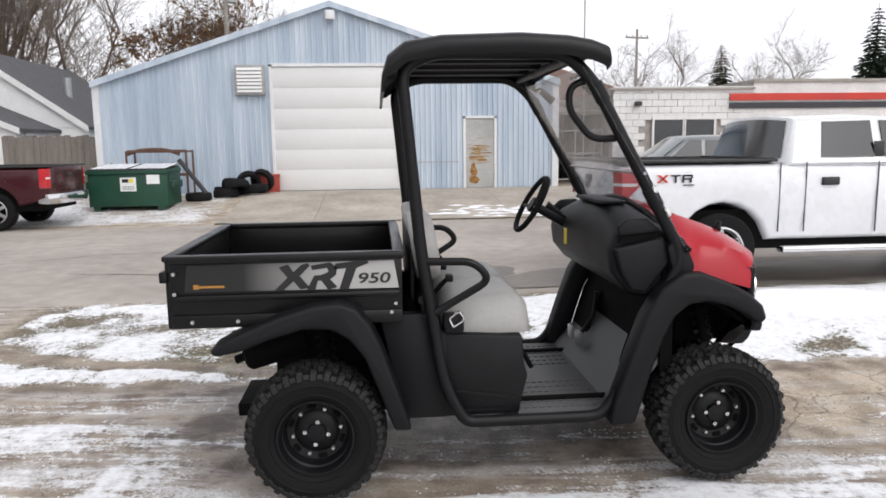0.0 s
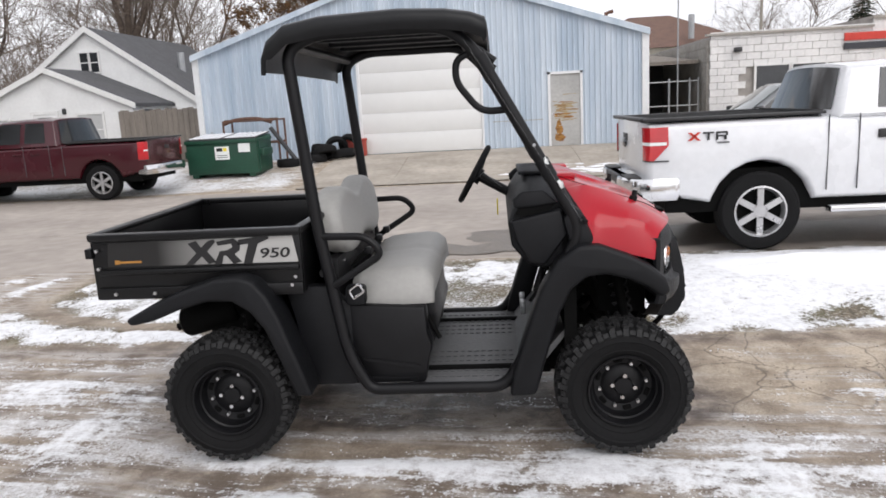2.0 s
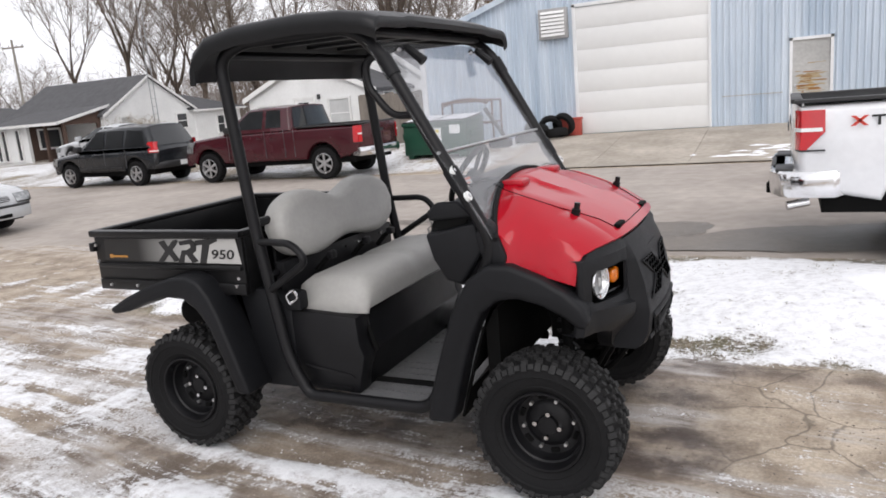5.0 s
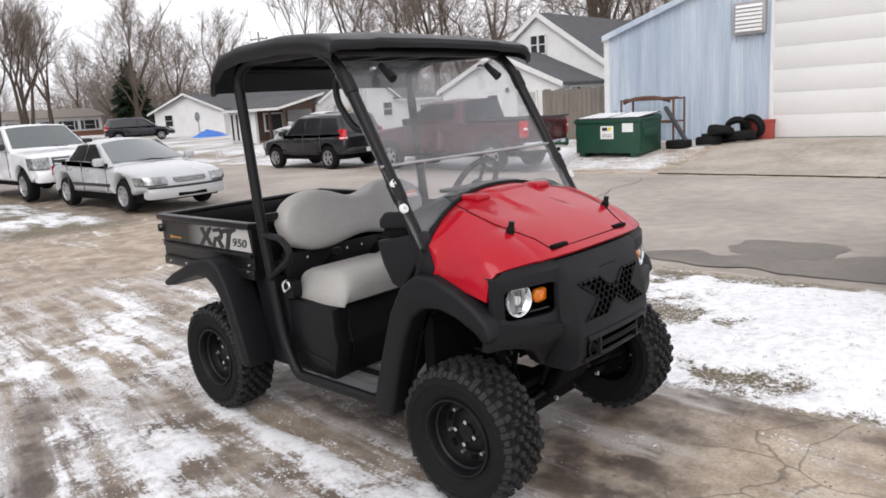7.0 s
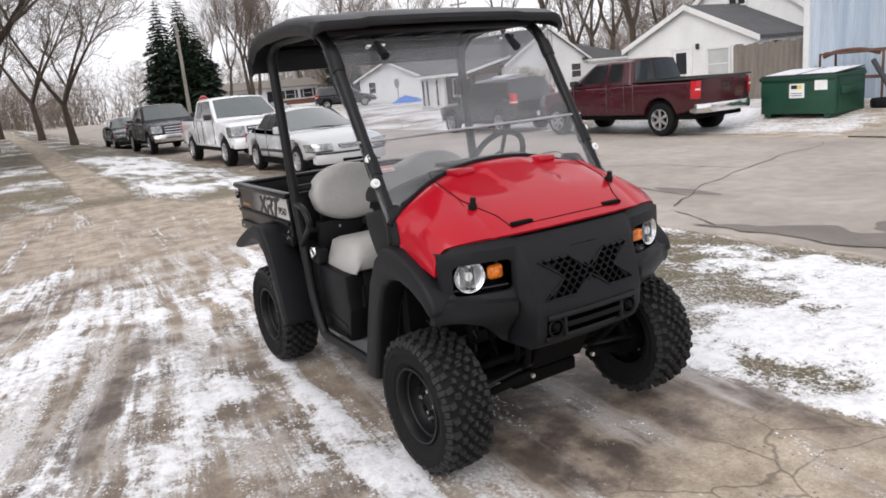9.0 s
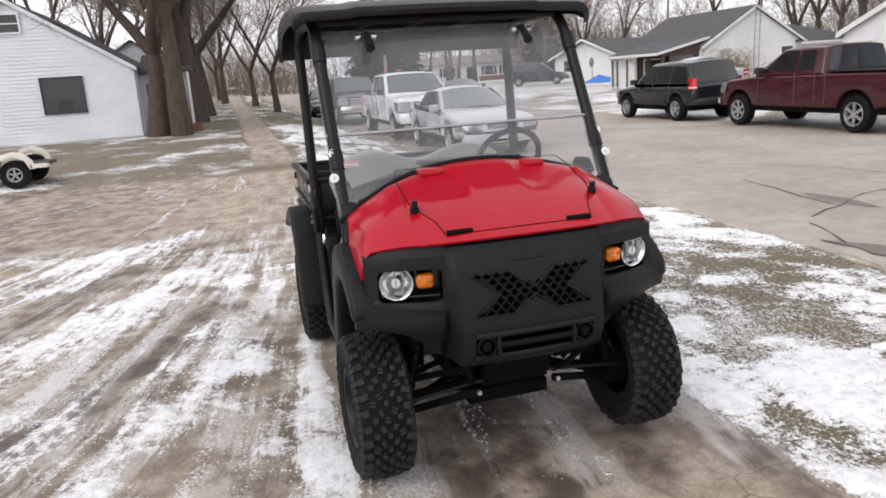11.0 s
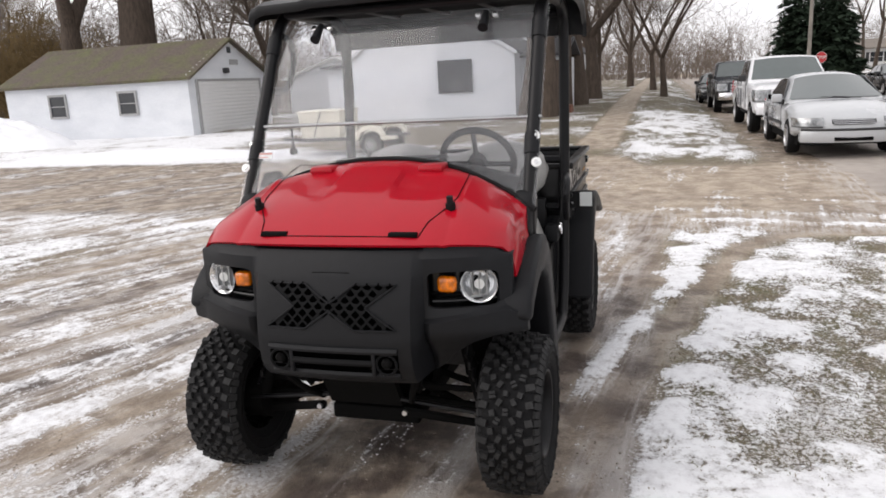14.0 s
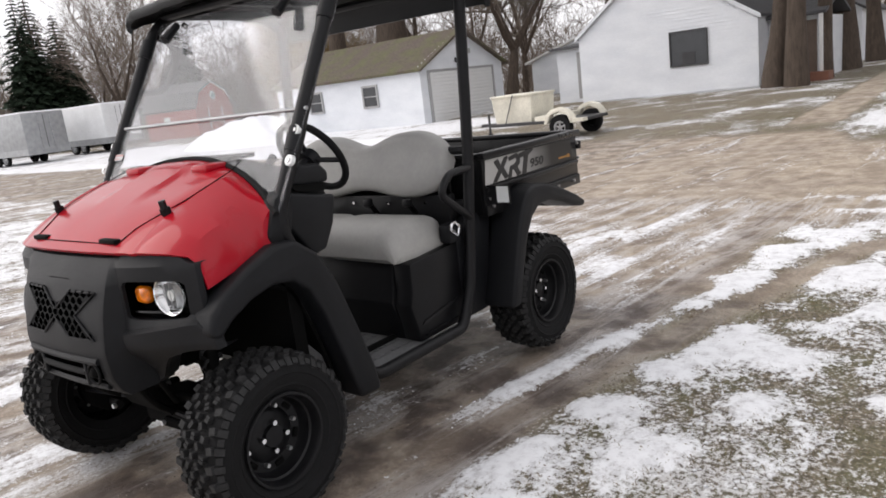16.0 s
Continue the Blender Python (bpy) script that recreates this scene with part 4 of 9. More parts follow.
# black nose: one moulded shell from flare to flare, pierced for the lamps
NOSE = ((1.082, 2.165), (1.074, 2.215), (1.03, 2.25), (0.95, 2.283), (0.85, 2.31), (0.74, 2.325), (0.64, 2.315), (0.58, 2.285), (0.55, 2.235), (0.50, 2.20))
LAMP_Y = (0.362, 0.612)


def along(table, z):
    """Straight run between the pairs of a falling table."""
    for (z1, x1), (z2, x2) in zip(table, table[1:]):
        if z2 <= z <= z1:
            return lerp(x1, x2, (z1 - z) / (z1 - z2))
    return table[0][1] if z > table[0][0] else table[-1][1]


def pod_x(y):
    """Plan line of the lamp pods."""
    return 2.222 - 0.115 * (max(0, abs(y) - 0.33) / 0.32) ** 1.7


def nose_x(y, z):
    """Front skin of the cowl."""
    y = abs(y)
    mid = along(NOSE, z) - 0.022 * (y / 0.33) ** 2.2
    lip = 0.040 * sstep((lerp(0.818, 0.856, max(0, min(1, (y - 0.33) / 0.30))) - z) / 0.016) * sstep((y - 0.325) / 0.05) - 0.10 * sstep((0.775 - z) / 0.16)
    side = pod_x(y) + lip - 0.030 * sstep((z - 1.03) / 0.05)
    return lerp(mid, side, min(1, max(0, (y - 0.312) / 0.036)))


def chin_z(y):
    """Lower edge of the cowl."""
    return along(((-0.0, 0.552), (-0.28, 0.556), (-0.335, 0.575), (-0.40, 0.615), (-0.45, 0.672), (-0.52, 0.718), (-0.60, 0.742), (-0.71, 0.752)), -abs(y))


def nose_panel():
    ys = [0.0, 0.08, 0.16, 0.22, 0.262, 0.29, 0.306, 0.3125, 0.330, 0.3475, 0.354, LAMP_Y[0], 0.374, 0.40, 0.44, 0.48, 0.52, 0.56, 0.598, LAMP_Y[1], 0.63, 0.648]
    cols = []
    for y in [-v for v in ys[:0:-1]] + ys:
        a = abs(y)
        q = min(1, max(0, abs(a - 0.487) - 0.100) / 0.025)
        hi, lo = 0.990 - 0.016 * q * q - 0.03 * max(0, a - 0.45), 0.852 + 0.014 * q * q
        lip = lerp(0.800, 0.838, max(0, min(1, (a - 0.33) / 0.30)))
        lo = max(lo, lip + 0.018)
        zs = [1.084, 1.079, 1.068, 1.04, hi + 0.01, hi, (hi + lo) / 2, lo, lip + 0.012, lip, lip - 0.012, lip - 0.03, lip - 0.05]
        drop = 0.04 * sstep((a - 0.555) / 0.095)
        zs = [max(hi + 0.012 - k * 0.001, z - drop) if z > hi + 0.011 else z for k, z in enumerate(zs)]
        end = min(chin_z(y), lip - 0.06)
        zs += [lerp(lip - 0.05, end, k / 7) for k in range(1, 8)]
        col = [(nose_x(y, z) - (0.02 if k == 0 else 0.0), y, z) for k, z in enumerate(zs)]
        col.append((col[-1][0] - 0.05, y * 0.985, end + 0.004))
        cols.append(col)
    # cheeks that turn back to the wheel flares
    for sgn in (-1, 1):
        edge = cols[0] if sgn < 0 else cols[-1]
        for dx, dy in ((0.012, 0.010), (0.045, 0.016), (0.10, 0.018)):
            turn = [(x - dx * (0.22 if z > 0.85 else 0.6), sgn * (abs(y) + dy * 0.6 + (0.055 * min(1, dx / 0.045) if z < 0.835 else 0.0)), z) for x, y, z in edge]
            if sgn < 0:
                cols.insert(0, turn)
            else:
                cols.append(turn)
    bm = loft(cols)
    gone = []
    for f in bm.faces:
        c = f.calc_center_median()
        if LAMP_Y[0] < abs(c.y) < LAMP_Y[1] and 0.845 < c.z < 0.99:
            k = sorted({round(v.co.z, 4) for v in f.verts})
            if k[0] > 0.842 and k[-1] < 0.9925 and c.z > 0.862 and c.z < 0.978:
                gone.append(f)
    bmesh.ops.delete(bm, geom=gone, context="FACES")
    # an inner skin a wall's thickness behind, joined round every edge
    outer, rim = list(bm.faces), [e for e in bm.edges if len(e.link_faces) == 1]
    back = {v: bm.verts.new((v.co.x - 0.013, v.co.y - (0.012 * math.copysign(1, v.co.y) if abs(v.co.y) > 0.60 else 0.0), v.co.z)) for v in list(bm.verts) if v.link_faces}
    for f in outer:
        bm.faces.new([back[v] for v in reversed(f.verts)])
    for e in rim:
        a, b = e.verts
        bm.faces.new((a, b, back[b], back[a]))
    return bm


nose = part("front_cowl", nose_panel(), M["black"], utv, "textured black plastic nose cowl", sharp=26)


# the cross-shaped grille: recess and hole shade put into colour on the skin
def x_outline(w, h, a, zc):
    k = 0.62
    return [(-w, zc + h), (-w * (1 - k), zc + h), (0, zc + a), (w * (1 - k), zc + h), (w, zc + h), (w * 0.55, zc), (w, zc - h), (w * (1 - k), zc - h), (0, zc - a), (-w * (1 - k), zc - h), (-w, zc - h), (-w * 0.55, zc)]


def fine_outline(poly, k=6):
    """The same outline with each edge divided."""
    return [(lerp(a[0], b[0], m / k), lerp(a[1], b[1], m / k)) for a, b in zip(poly, poly[1:] + poly[:1]) for m in range(k)]


def in_poly(y, z, poly):
    c = False
    for (x1, y1), (x2, y2) in zip(poly, poly[1:] + poly[:1]):
        if (y1 > z) != (y2 > z) and y < (x2 - x1) * (z - y1) / (y2 - y1) + x1:
            c = not c
    return c


xo = x_outline(0.262, 0.083, 0.013, 0.872)
# the darkened panel follows the outline: rows of cells between the two edges at each height
for sg in (-1, 1):
    rows = []
    for t in np.linspace(-1, 1, 15):
        z = 0.872 + 0.083 * t
        inner = 0.262 * 0.38 * max(0.0, (abs(t) - 0.157) / 0.843)
        outer = 0.262 * lerp(0.55, 1.0, abs(t))
        rows.append([(nose_x(lerp(inner, outer, v), z) + 0.0016, sg * lerp(inner, outer, v), z) for v in np.linspace(0, 1, 7)])
    part("grille_panel", thicken(loft(rows), 0.001), M["grille"], nose, "grille panel coloured darker as if recessed, holes painted on")
# solid black diamonds on the panel, painting the shade inside its holes
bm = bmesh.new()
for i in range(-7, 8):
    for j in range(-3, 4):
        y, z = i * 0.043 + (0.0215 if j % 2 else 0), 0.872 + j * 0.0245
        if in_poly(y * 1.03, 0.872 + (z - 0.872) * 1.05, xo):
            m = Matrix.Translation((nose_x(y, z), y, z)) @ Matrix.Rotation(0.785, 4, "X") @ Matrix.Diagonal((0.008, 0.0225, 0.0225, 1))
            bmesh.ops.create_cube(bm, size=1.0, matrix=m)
tagged(part("painted_grille_holes", bm, M["hole_shade"], nose), kind="stuff")
edge = [(nose_x(y, z) + 0.0035, y, z) for y, z in fine_outline(xo)]
part("grille_edge", tube(edge + edge[:1], 0.0042, 6), M["black"], nose)
# lower intake: near-black sheet painting the shade of the opening, with bars
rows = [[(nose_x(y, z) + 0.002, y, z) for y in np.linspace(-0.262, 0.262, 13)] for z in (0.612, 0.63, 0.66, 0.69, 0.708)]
part("lower_intake", thicken(loft(rows), 0.004), M["hole_shade"], nose)
for z, w in ((0.711, 0.262), (0.662, 0.165), (0.609, 0.262)):
    rows = [[(nose_x(y, z) - 0.004, y, z - 0.013), (nose_x(y, z) + 0.010, y, z - 0.010), (nose_x(y, z) + 0.013, y, z), (nose_x(y, z) + 0.007, y, z + 0.012), (nose_x(y, z) - 0.004, y, z + 0.014)] for y in np.linspace(-w, w, 11)]
    part("intake_bar", loft(rows, closed=True, cap=True), M["grille" if w < 0.2 else "black"], nose)
for s in (-1, 1):
    x0 = nose_x(0.21, 0.66)
    part("intake_divider", B((x0 - 0.005, x0 + 0.014, s * 0.160, s * 0.176, 0.612, 0.708), bevel=0.005), M["black"], nose)
    ring = [(nose_x(0.218, 0.66) + 0.006, s * 0.218 + 0.039 * math.cos(k * 0.3307), 0.66 + 0.039 * math.sin(k * 0.3307)) for k in range(20)]
    part("fog_bezel", tube(ring, 0.0055, 6, cap=False), M["grille"], nose)
    part("fog_knob", lathe([(0.0, -0.016), (0.012, -0.014), (0.02, -0.004), (0.022, 0.006)], n=16), M["dark"], nose).matrix_basis = pose(nose_x(0.218, 0.665) + 0.004, s * 0.218, 0.665, 0, 0, 90)
bm = B((nose_x(0, 1.035) - 0.003, nose_x(0, 1.035) + 0.002, -0.075, 0.075, 1.017, 1.021), (nose_x(0, 1.0) - 0.003, nose_x(0, 1.0) + 0.002, -0.075, 0.075, 0.992, 0.996))
part("badge_recess", bm, M["dark"], nose)

for s in (-1, 1):
    # dark lamp housing behind the opening
    rows = []
    for y in np.linspace(0.345, 0.635, 9):
        x = pod_x(y)
        rows.append([(x - 0.012, s * y, 1.0), (x - 0.075, s * y, 0.985), (x - 0.085, s * y, 0.86), (x - 0.012, s * y, 0.838)])
    housing = part("lamp_housing", thicken(loft(rows), 0.006), M["housing"], utv, "glossy black lamp housing")
    part("housing_rib", tube([(pod_x(y) - 0.03, s * y, 0.872) for y in np.linspace(0.37, 0.60, 7)], 0.006, 6), M["housing"], housing)
    # headlamp: reflector bowl, bulb and lens
    hx, hy, hz = pod_x(0.54) - 0.014, s * 0.54, 0.932
    lamp = new("headlamp")
    lamp.parent = utv
    bowl = lathe([(0.012, -0.055), (0.03, -0.05), (0.05, -0.03), (0.064, 0.0), (0.069, 0.004), (0.070, -0.004)], n=28)
    bmesh.ops.transform(bowl, matrix=Matrix.Translation((hx, hy, hz)) @ Matrix.Rotation(radians(-90 + s * 12), 4, "Z"), verts=bowl.verts)
    part("reflector", bowl, M["bowl"], lamp, "chromed reflector bowl")
    part("bulb_shield", cyl((hx - 0.03, hy, hz), (hx - 0.005, hy, hz), 0.02, n=12), M["white_label"], lamp)
    for a in range(3):
        part("reflector_fin", B((hx - 0.03, hx - 0.004, hy - 0.002 + (a - 1) * 0.028, hy + 0.002 + (a - 1) * 0.028, hz - 0.04, hz + 0.04)), M["alu"], lamp)
    dome = lathe([(0.0, 0.02), (0.025, 0.018), (0.045, 0.012), (0.066, 0.002)], n=28)
    bmesh.ops.transform(dome, matrix=Matrix.Translation((hx, hy, hz)) @ Matrix.Rotation(radians(-90 + s * 12), 4, "Z"), verts=dome.verts)
    part("lens", dome, M["lens"], lamp)
    ax, ay = pod_x(0.425) - 0.022, s * 0.425
    part("turn_signal", B((ax - 0.03, ax + 0.010, ay - 0.037, ay + 0.037, 0.905, 0.968), bevel=0.018, seg=3), M["amber"], utv, "amber turn signal lens")
    # front wheel flare
    arch_out = [(1.385, 0.305), (1.405, 0.42), (1.47, 0.62), (1.545, 0.83), (1.625, 0.965), (1.72, 1.035), (1.82, 1.035), (1.95, 0.985), (2.05, 0.93), (2.12, 0.87), (2.145, 0.80)]
    arch_in = [(2.10, 0.775), (2.04, 0.825), (1.95, 0.87), (1.85, 0.895), (1.76, 0.885), (1.69, 0.83), (1.635, 0.72), (1.585, 0.57), (1.545, 0.43), (1.51, 0.31)]
    part("front_flare", prism(arch_out + arch_in, s * 0.60, s * 0.728, bevel=0.022, seg=3), M["black"], utv, "textured black plastic wheel flare", sharp=45)
    liner = [[(x, s * y, z - 0.01) for x, z in arch_in] for y in (0.30, 0.62)]
    part("wheel_liner", thicken(loft(liner), 0.012), M["dark"], utv)
    part("cowl_side", prism([(1.70, 1.0), (1.78, 1.0), (1.80, 1.06), (1.745, 1.19), (1.70, 1.22), (1.66, 1.15)], s * 0.60, s * 0.675, bevel=0.015), M["black"], utv)

    # rear flare
    r_out = [(-0.445, 0.765), (-0.33, 0.825), (-0.15, 0.90), (0.02, 0.95), (0.13, 0.958), (0.20, 0.935), (0.26, 0.86), (0.31, 0.75), (0.375, 0.56), (0.44, 0.36)]
    r_in = [(0.36, 0.36), (0.30, 0.53), (0.235, 0.70), (0.17, 0.79), (0.09, 0.84), (-0.03, 0.845), (-0.18, 0.805), (-0.31, 0.755), (-0.42, 0.735)]
    part("rear_flare", prism(r_out + r_in, s * 0.60, s * 0.80, bevel=0.02, seg=3), M["black"], utv, "textured black plastic rear fender", sharp=45)
    liner = [[(x, s * y, z + 0.012) for x, z in r_in] for y in (0.36, 0.62)]
    part("rear_liner", thicken(loft(liner), 0.012), M["dark"], utv)

    # body side behind the seat and seat base mouldings
    part("body_side", prism([(0.40, 0.345), (0.62, 0.345), (0.62, 0.76), (0.50, 0.86), (0.30, 0.86), (0.33, 0.72)], s * 0.54, s * 0.615, bevel=0.012), M["black"], utv)
    sb = part("seat_base_side", prism([(0.60, 0.345), (0.97, 0.345), (0.98, 0.42), (1.012, 0.535), (0.99, 0.60), (0.985, 0.735), (0.60, 0.76)], s * 0.50, s * 0.61, bevel=0.015), M["satin"], utv)
    part("moulded_rib", prism([(0.66, 0.485), (0.93, 0.445), (0.95, 0.43), (0.93, 0.425), (0.66, 0.47)], s * 0.608, s * 0.616), M["satin"], sb)
    part("moulded_rib", prism([(0.66, 0.385), (0.93, 0.378), (0.93, 0.365), (0.66, 0.372)], s * 0.608, s * 0.616), M["satin"], sb)

part("nose_core", B((1.86, 2.10, -0.32, 0.32, 0.60, 1.03)), M["dark"], utv)

# floor, fire wall, seat base
part("floor_pan", B((0.90, 1.45, -0.62, 0.62, 0.315, 0.345), bevel=0.006), M["floor"], utv, "grey ribbed floor mat")
part("toe_board", prism([(1.42, 0.325), (1.47, 0.325), (1.69, 0.60), (1.66, 0.60)], -0.60, 0.60), M["floor"], utv)
part("fire_wall", B((1.66, 1.72, -0.62, 0.62, 0.5, 1.14)), M["dark"], utv)
part("chassis_beam", B((-0.45, 1.95, -0.20, 0.20, 0.24, 0.31), bevel=0.01), M["dark"], utv)
part("engine_block", B((-0.22, 0.45, -0.36, 0.36, 0.42, 0.80), bevel=0.03), M["dark"], utv)
part("battery_tray", B((0.45, 0.60, -0.52, 0.52, 0.33, 0.72), bevel=0.01), M["dark"], utv)
part("seat_base", prism([(0.58, 0.34), (0.955, 0.34), (0.97, 0.42), (1.022, 0.545), (1.007, 0.575), (0.985, 0.745), (0.58, 0.745)], -0.498, 0.498, bevel=0.01), M["satin"], utv)
for s in (-1, 1):
    bm = bmesh.new()
    for i in range(12):
        for j in range(6):
            x, y = 0.97 + i * 0.038, s * (0.16 + j * 0.075)
            B((x, x + 0.024, y - 0.008, y + 0.008, 0.344, 0.350), bm=bm)
    tagged(part("floor_tread", bm, M["floor"], utv), kind="stuff")

# cushions
def cushion():
    rows = []
    for x, zt, k in ((0.60, 0.80, 0.9), (0.62, 0.87, 0.97), (0.68, 0.905, 1), (0.80, 0.915, 1), (0.90, 0.925, 1), (0.975, 0.915, 0.995), (1.018, 0.88, 0.98), (1.03, 0.82, 0.965), (1.02, 0.76, 0.95)):
        row = []
        for t in np.linspace(-1, 1, 25):
            e = max(0, abs(t) - 0.86) / 0.14
            dip = 0.014 * math.exp(-((t) / 0.05) ** 2)
            z = zt - dip - 0.13 * (1 - math.sqrt(max(0, 1 - e * e))) if zt > 0.78 else zt
            row.append((x, 0.572 * k * t, max(0.745, z)))
        rows.append([(x, -0.567 * k, 0.742)] + row + [(x, 0.567 * k, 0.742)])
    bm = loft(rows)
    bm.verts.ensure_lookup_table()
    bmesh.ops.holes_fill(bm, edges=[e for e in bm.edges if e.is_boundary], sides=0)
    return bm


part("seat_cushion", cushion(), M["vinyl"], utv, "grey vinyl bench cushion", sharp=60)


def backrest_outline():
    pts = []
    n = 48
    for i in range(n):
        y = lerp(-0.565, 0.565, i / (n - 1))
        t = abs(y)
        if t > 0.31:
            e = (t - 0.31) / 0.255
            z = 1.17 + 0.165 * math.sqrt(max(0, 1 - e * e))
        else:
            z = 1.335 - 0.065 * (0.5 + 0.5 * math.cos(math.pi * t / 0.31)) ** 1.3
        pts.append((y, z))
    low = []
    for i in range(n):
        y = lerp(0.565, -0.565, i / (n - 1))
        t = abs(y)
        if t > 0.31:
            e = (t - 0.31) / 0.255
            z = 1.145 - 0.15 * math.sqrt(max(0, 1 - e * e))
        else:
            z = 0.995 + 0.04 * (0.5 + 0.5 * math.cos(math.pi * t / 0.31))
        low.append((y, z))
    return pts + low[1:-1]


def backrest():
    rows = []
    out = backrest_outline()
    for x, k in ((0.475, 0.86), (0.482, 0.95), (0.50, 1.0), (0.555, 1.0), (0.585, 0.965), (0.60, 0.88), (0.604, 0.7), (0.604, 0.3)):
        rows.append([(x - 0.12 * (z - 1.0) + 0.01, y * (1 - (1 - k) * 0.42), 1.165 + (z - 1.165) * k) for y, z in out])
    return loft(rows, closed=True, cap=True)


part("backrest_cushion", backrest(), M["vinyl"], utv, "grey vinyl double-hump backrest", sharp=60).location.z = -0.022
part("backrest_plate", B((0.455, 0.475, -0.5, 0.5, 0.9, 1.22), bevel=0.006), M["satin"], utv)
part("seat_back_panel", B((0.50, 0.56, -0.55, 0.55, 0.76, 0.985), bevel=0.01), M["satin"], utv)
for y in (-0.42, -0.12, 0.0, 0.14, 0.4):
    part("panel_bolt", cyl((0.558, y, 0.945), (0.572, y, 0.945), 0.009, n=8), M["chrome"], utv)
for y in (-0.30, 0.06, 0.34):
    bl = part("seat_belt", tube([(0.575, y, 0.88), (0.62, y + 0.01, 0.93), (0.66, y + 0.02, 0.965)], 0.014, 6), M["dark"], utv)
    part("buckle", B((0.645, 0.685, y + 0.0, y + 0.045, 0.945, 0.985), bevel=0.008), M["satin"], bl)
for s in (-1, 1):
    rl = part("belt_reel", B((0.60, 0.70, s * 0.565, s * 0.64, 0.76, 0.86), bevel=0.02), M["black"], utv)
    part("latch_plate", tube(round_line([(0.645, s * 0.648, 0.80), (0.70, s * 0.65, 0.835), (0.675, s * 0.65, 0.875), (0.625, s * 0.648, 0.84), (0.645, s * 0.648, 0.80)], 0.015, 3), 0.007, 6), M["chrome"], rl, "chromed belt latch")
part("grab_strap", tube([(0.985, -0.50, 0.66), (1.018, -0.52, 0.60), (1.045, -0.53, 0.55)], 0.012, 8), M["dark"], utv)

# dash, steering, pedals
def dash():
    """Dashboard whose top sinks towards both ends."""
    prof = [(1.44, 1.30), (1.50, 1.338), (1.60, 1.338), (1.70, 1.28), (1.72, 1.0), (1.62, 0.90), (1.55, 0.875), (1.47, 0.90), (1.39, 1.0), (1.375, 1.12), (1.40, 1.23)]
    rows = []
    for y in (-0.60, -0.585, -0.54, -0.42, -0.25, 0, 0.25, 0.42, 0.54, 0.585, 0.60):
        k = (abs(y) / 0.6) ** 2
        e = 1.0 if abs(y) < 0.595 else 0.94
        rows.append([(1.57 + (x - 1.55) * e * 0.94, y, 1.115 + (z - 1.1 - 0.10 * k * max(0, (z - 1.1) / 0.24)) * e * 0.93) for x, z in prof])
    return loft(rows, closed=True, cap=True)


part("dashboard", dash(), M["black"], utv, "moulded black plastic dashboard", sharp=45)
for s in (-1, 1):
    part("dash_pod", prism([(1.435, 1.205), (1.43, 1.245), (1.47, 1.285), (1.575, 1.29), (1.645, 1.225), (1.57, 1.215)], s * 0.60, s * 0.64, bevel=0.014, seg=3), M["black"], utv, sharp=45)
    part("dash_bin", prism([(1.415, 1.15), (1.50, 1.165), (1.655, 1.20), (1.685, 1.08), (1.575, 0.93), (1.50, 0.945), (1.445, 1.04)], s * 0.60, s * 0.648, bevel=0.016, seg=3), M["black"], utv, sharp=45)
    part("dash_recess", prism([(1.44, 1.175), (1.455, 1.205), (1.56, 1.22), (1.63, 1.225), (1.60, 1.195), (1.50, 1.17)], s * 0.61, s * 0.626), M["dark"], utv)
    part("dash_screw", cyl((1.44, s * 0.618, 1.245), (1.44, s * 0.628, 1.245), 0.009, n=8), M["dark"], utv)
part("cowl_shelf", B((1.47, 1.60, -0.25, 0.25, 1.325, 1.343), bevel=0.006), M["black"], utv)
sw = new("steering_wheel")
sw.parent = utv
axis = Vector((-0.86, 0, 0.5)).normalized()
ctr = Vector((1.225, 0.33, 1.285))
uu = Vector((0, 1, 0))
vv = axis.cross(uu).normalized()
part("wheel_ring", tube([ctr + 0.175 * (math.cos(a) * uu + math.sin(a) * vv) for a in np.linspace(0, 2 * math.pi, 33)], 0.0165, 10, cap=False), M["rubber"], sw)
for a in (0.15, math.pi - 0.15, math.pi * 1.5):
    part("spoke", tube([ctr - axis * 0.02 + 0.03 * (math.cos(a) * uu + math.sin(a) * vv), ctr + 0.17 * (math.cos(a) * uu + math.sin(a) * vv)], 0.012, 8), M["satin"], sw)
part("hub_pad", cyl(ctr - axis * 0.045, ctr + axis * 0.005, 0.05, 0.045, n=18), M["black"], sw)
part("column", cyl(ctr - axis * 0.03, ctr - axis * 0.30, 0.028, n=14), M["satin"], sw)
part("gear_lever", tube([(1.38, 0.12, 1.22), (1.27, 0.12, 1.30)], 0.008, 8, radii=[0.008, 0.02]), M["satin"], utv)
part("key_tag", B((1.352, 1.36, 0.02, 0.06, 1.08, 1.17), bevel=0.003), M["yellow"], utv, "yellow plastic key tag")
for y in (0.2, 0.36):
    part("pedal", B((1.47, 1.50, y - 0.035, y + 0.035, 0.45, 0.53), bevel=0.006), M["alu"], utv)
part("pedal_arm", tube([(1.53, 0.28, 0.50), (1.6, 0.28, 0.60), (1.62, 0.28, 0.75)], 0.012, 8), M["satin"], utv)

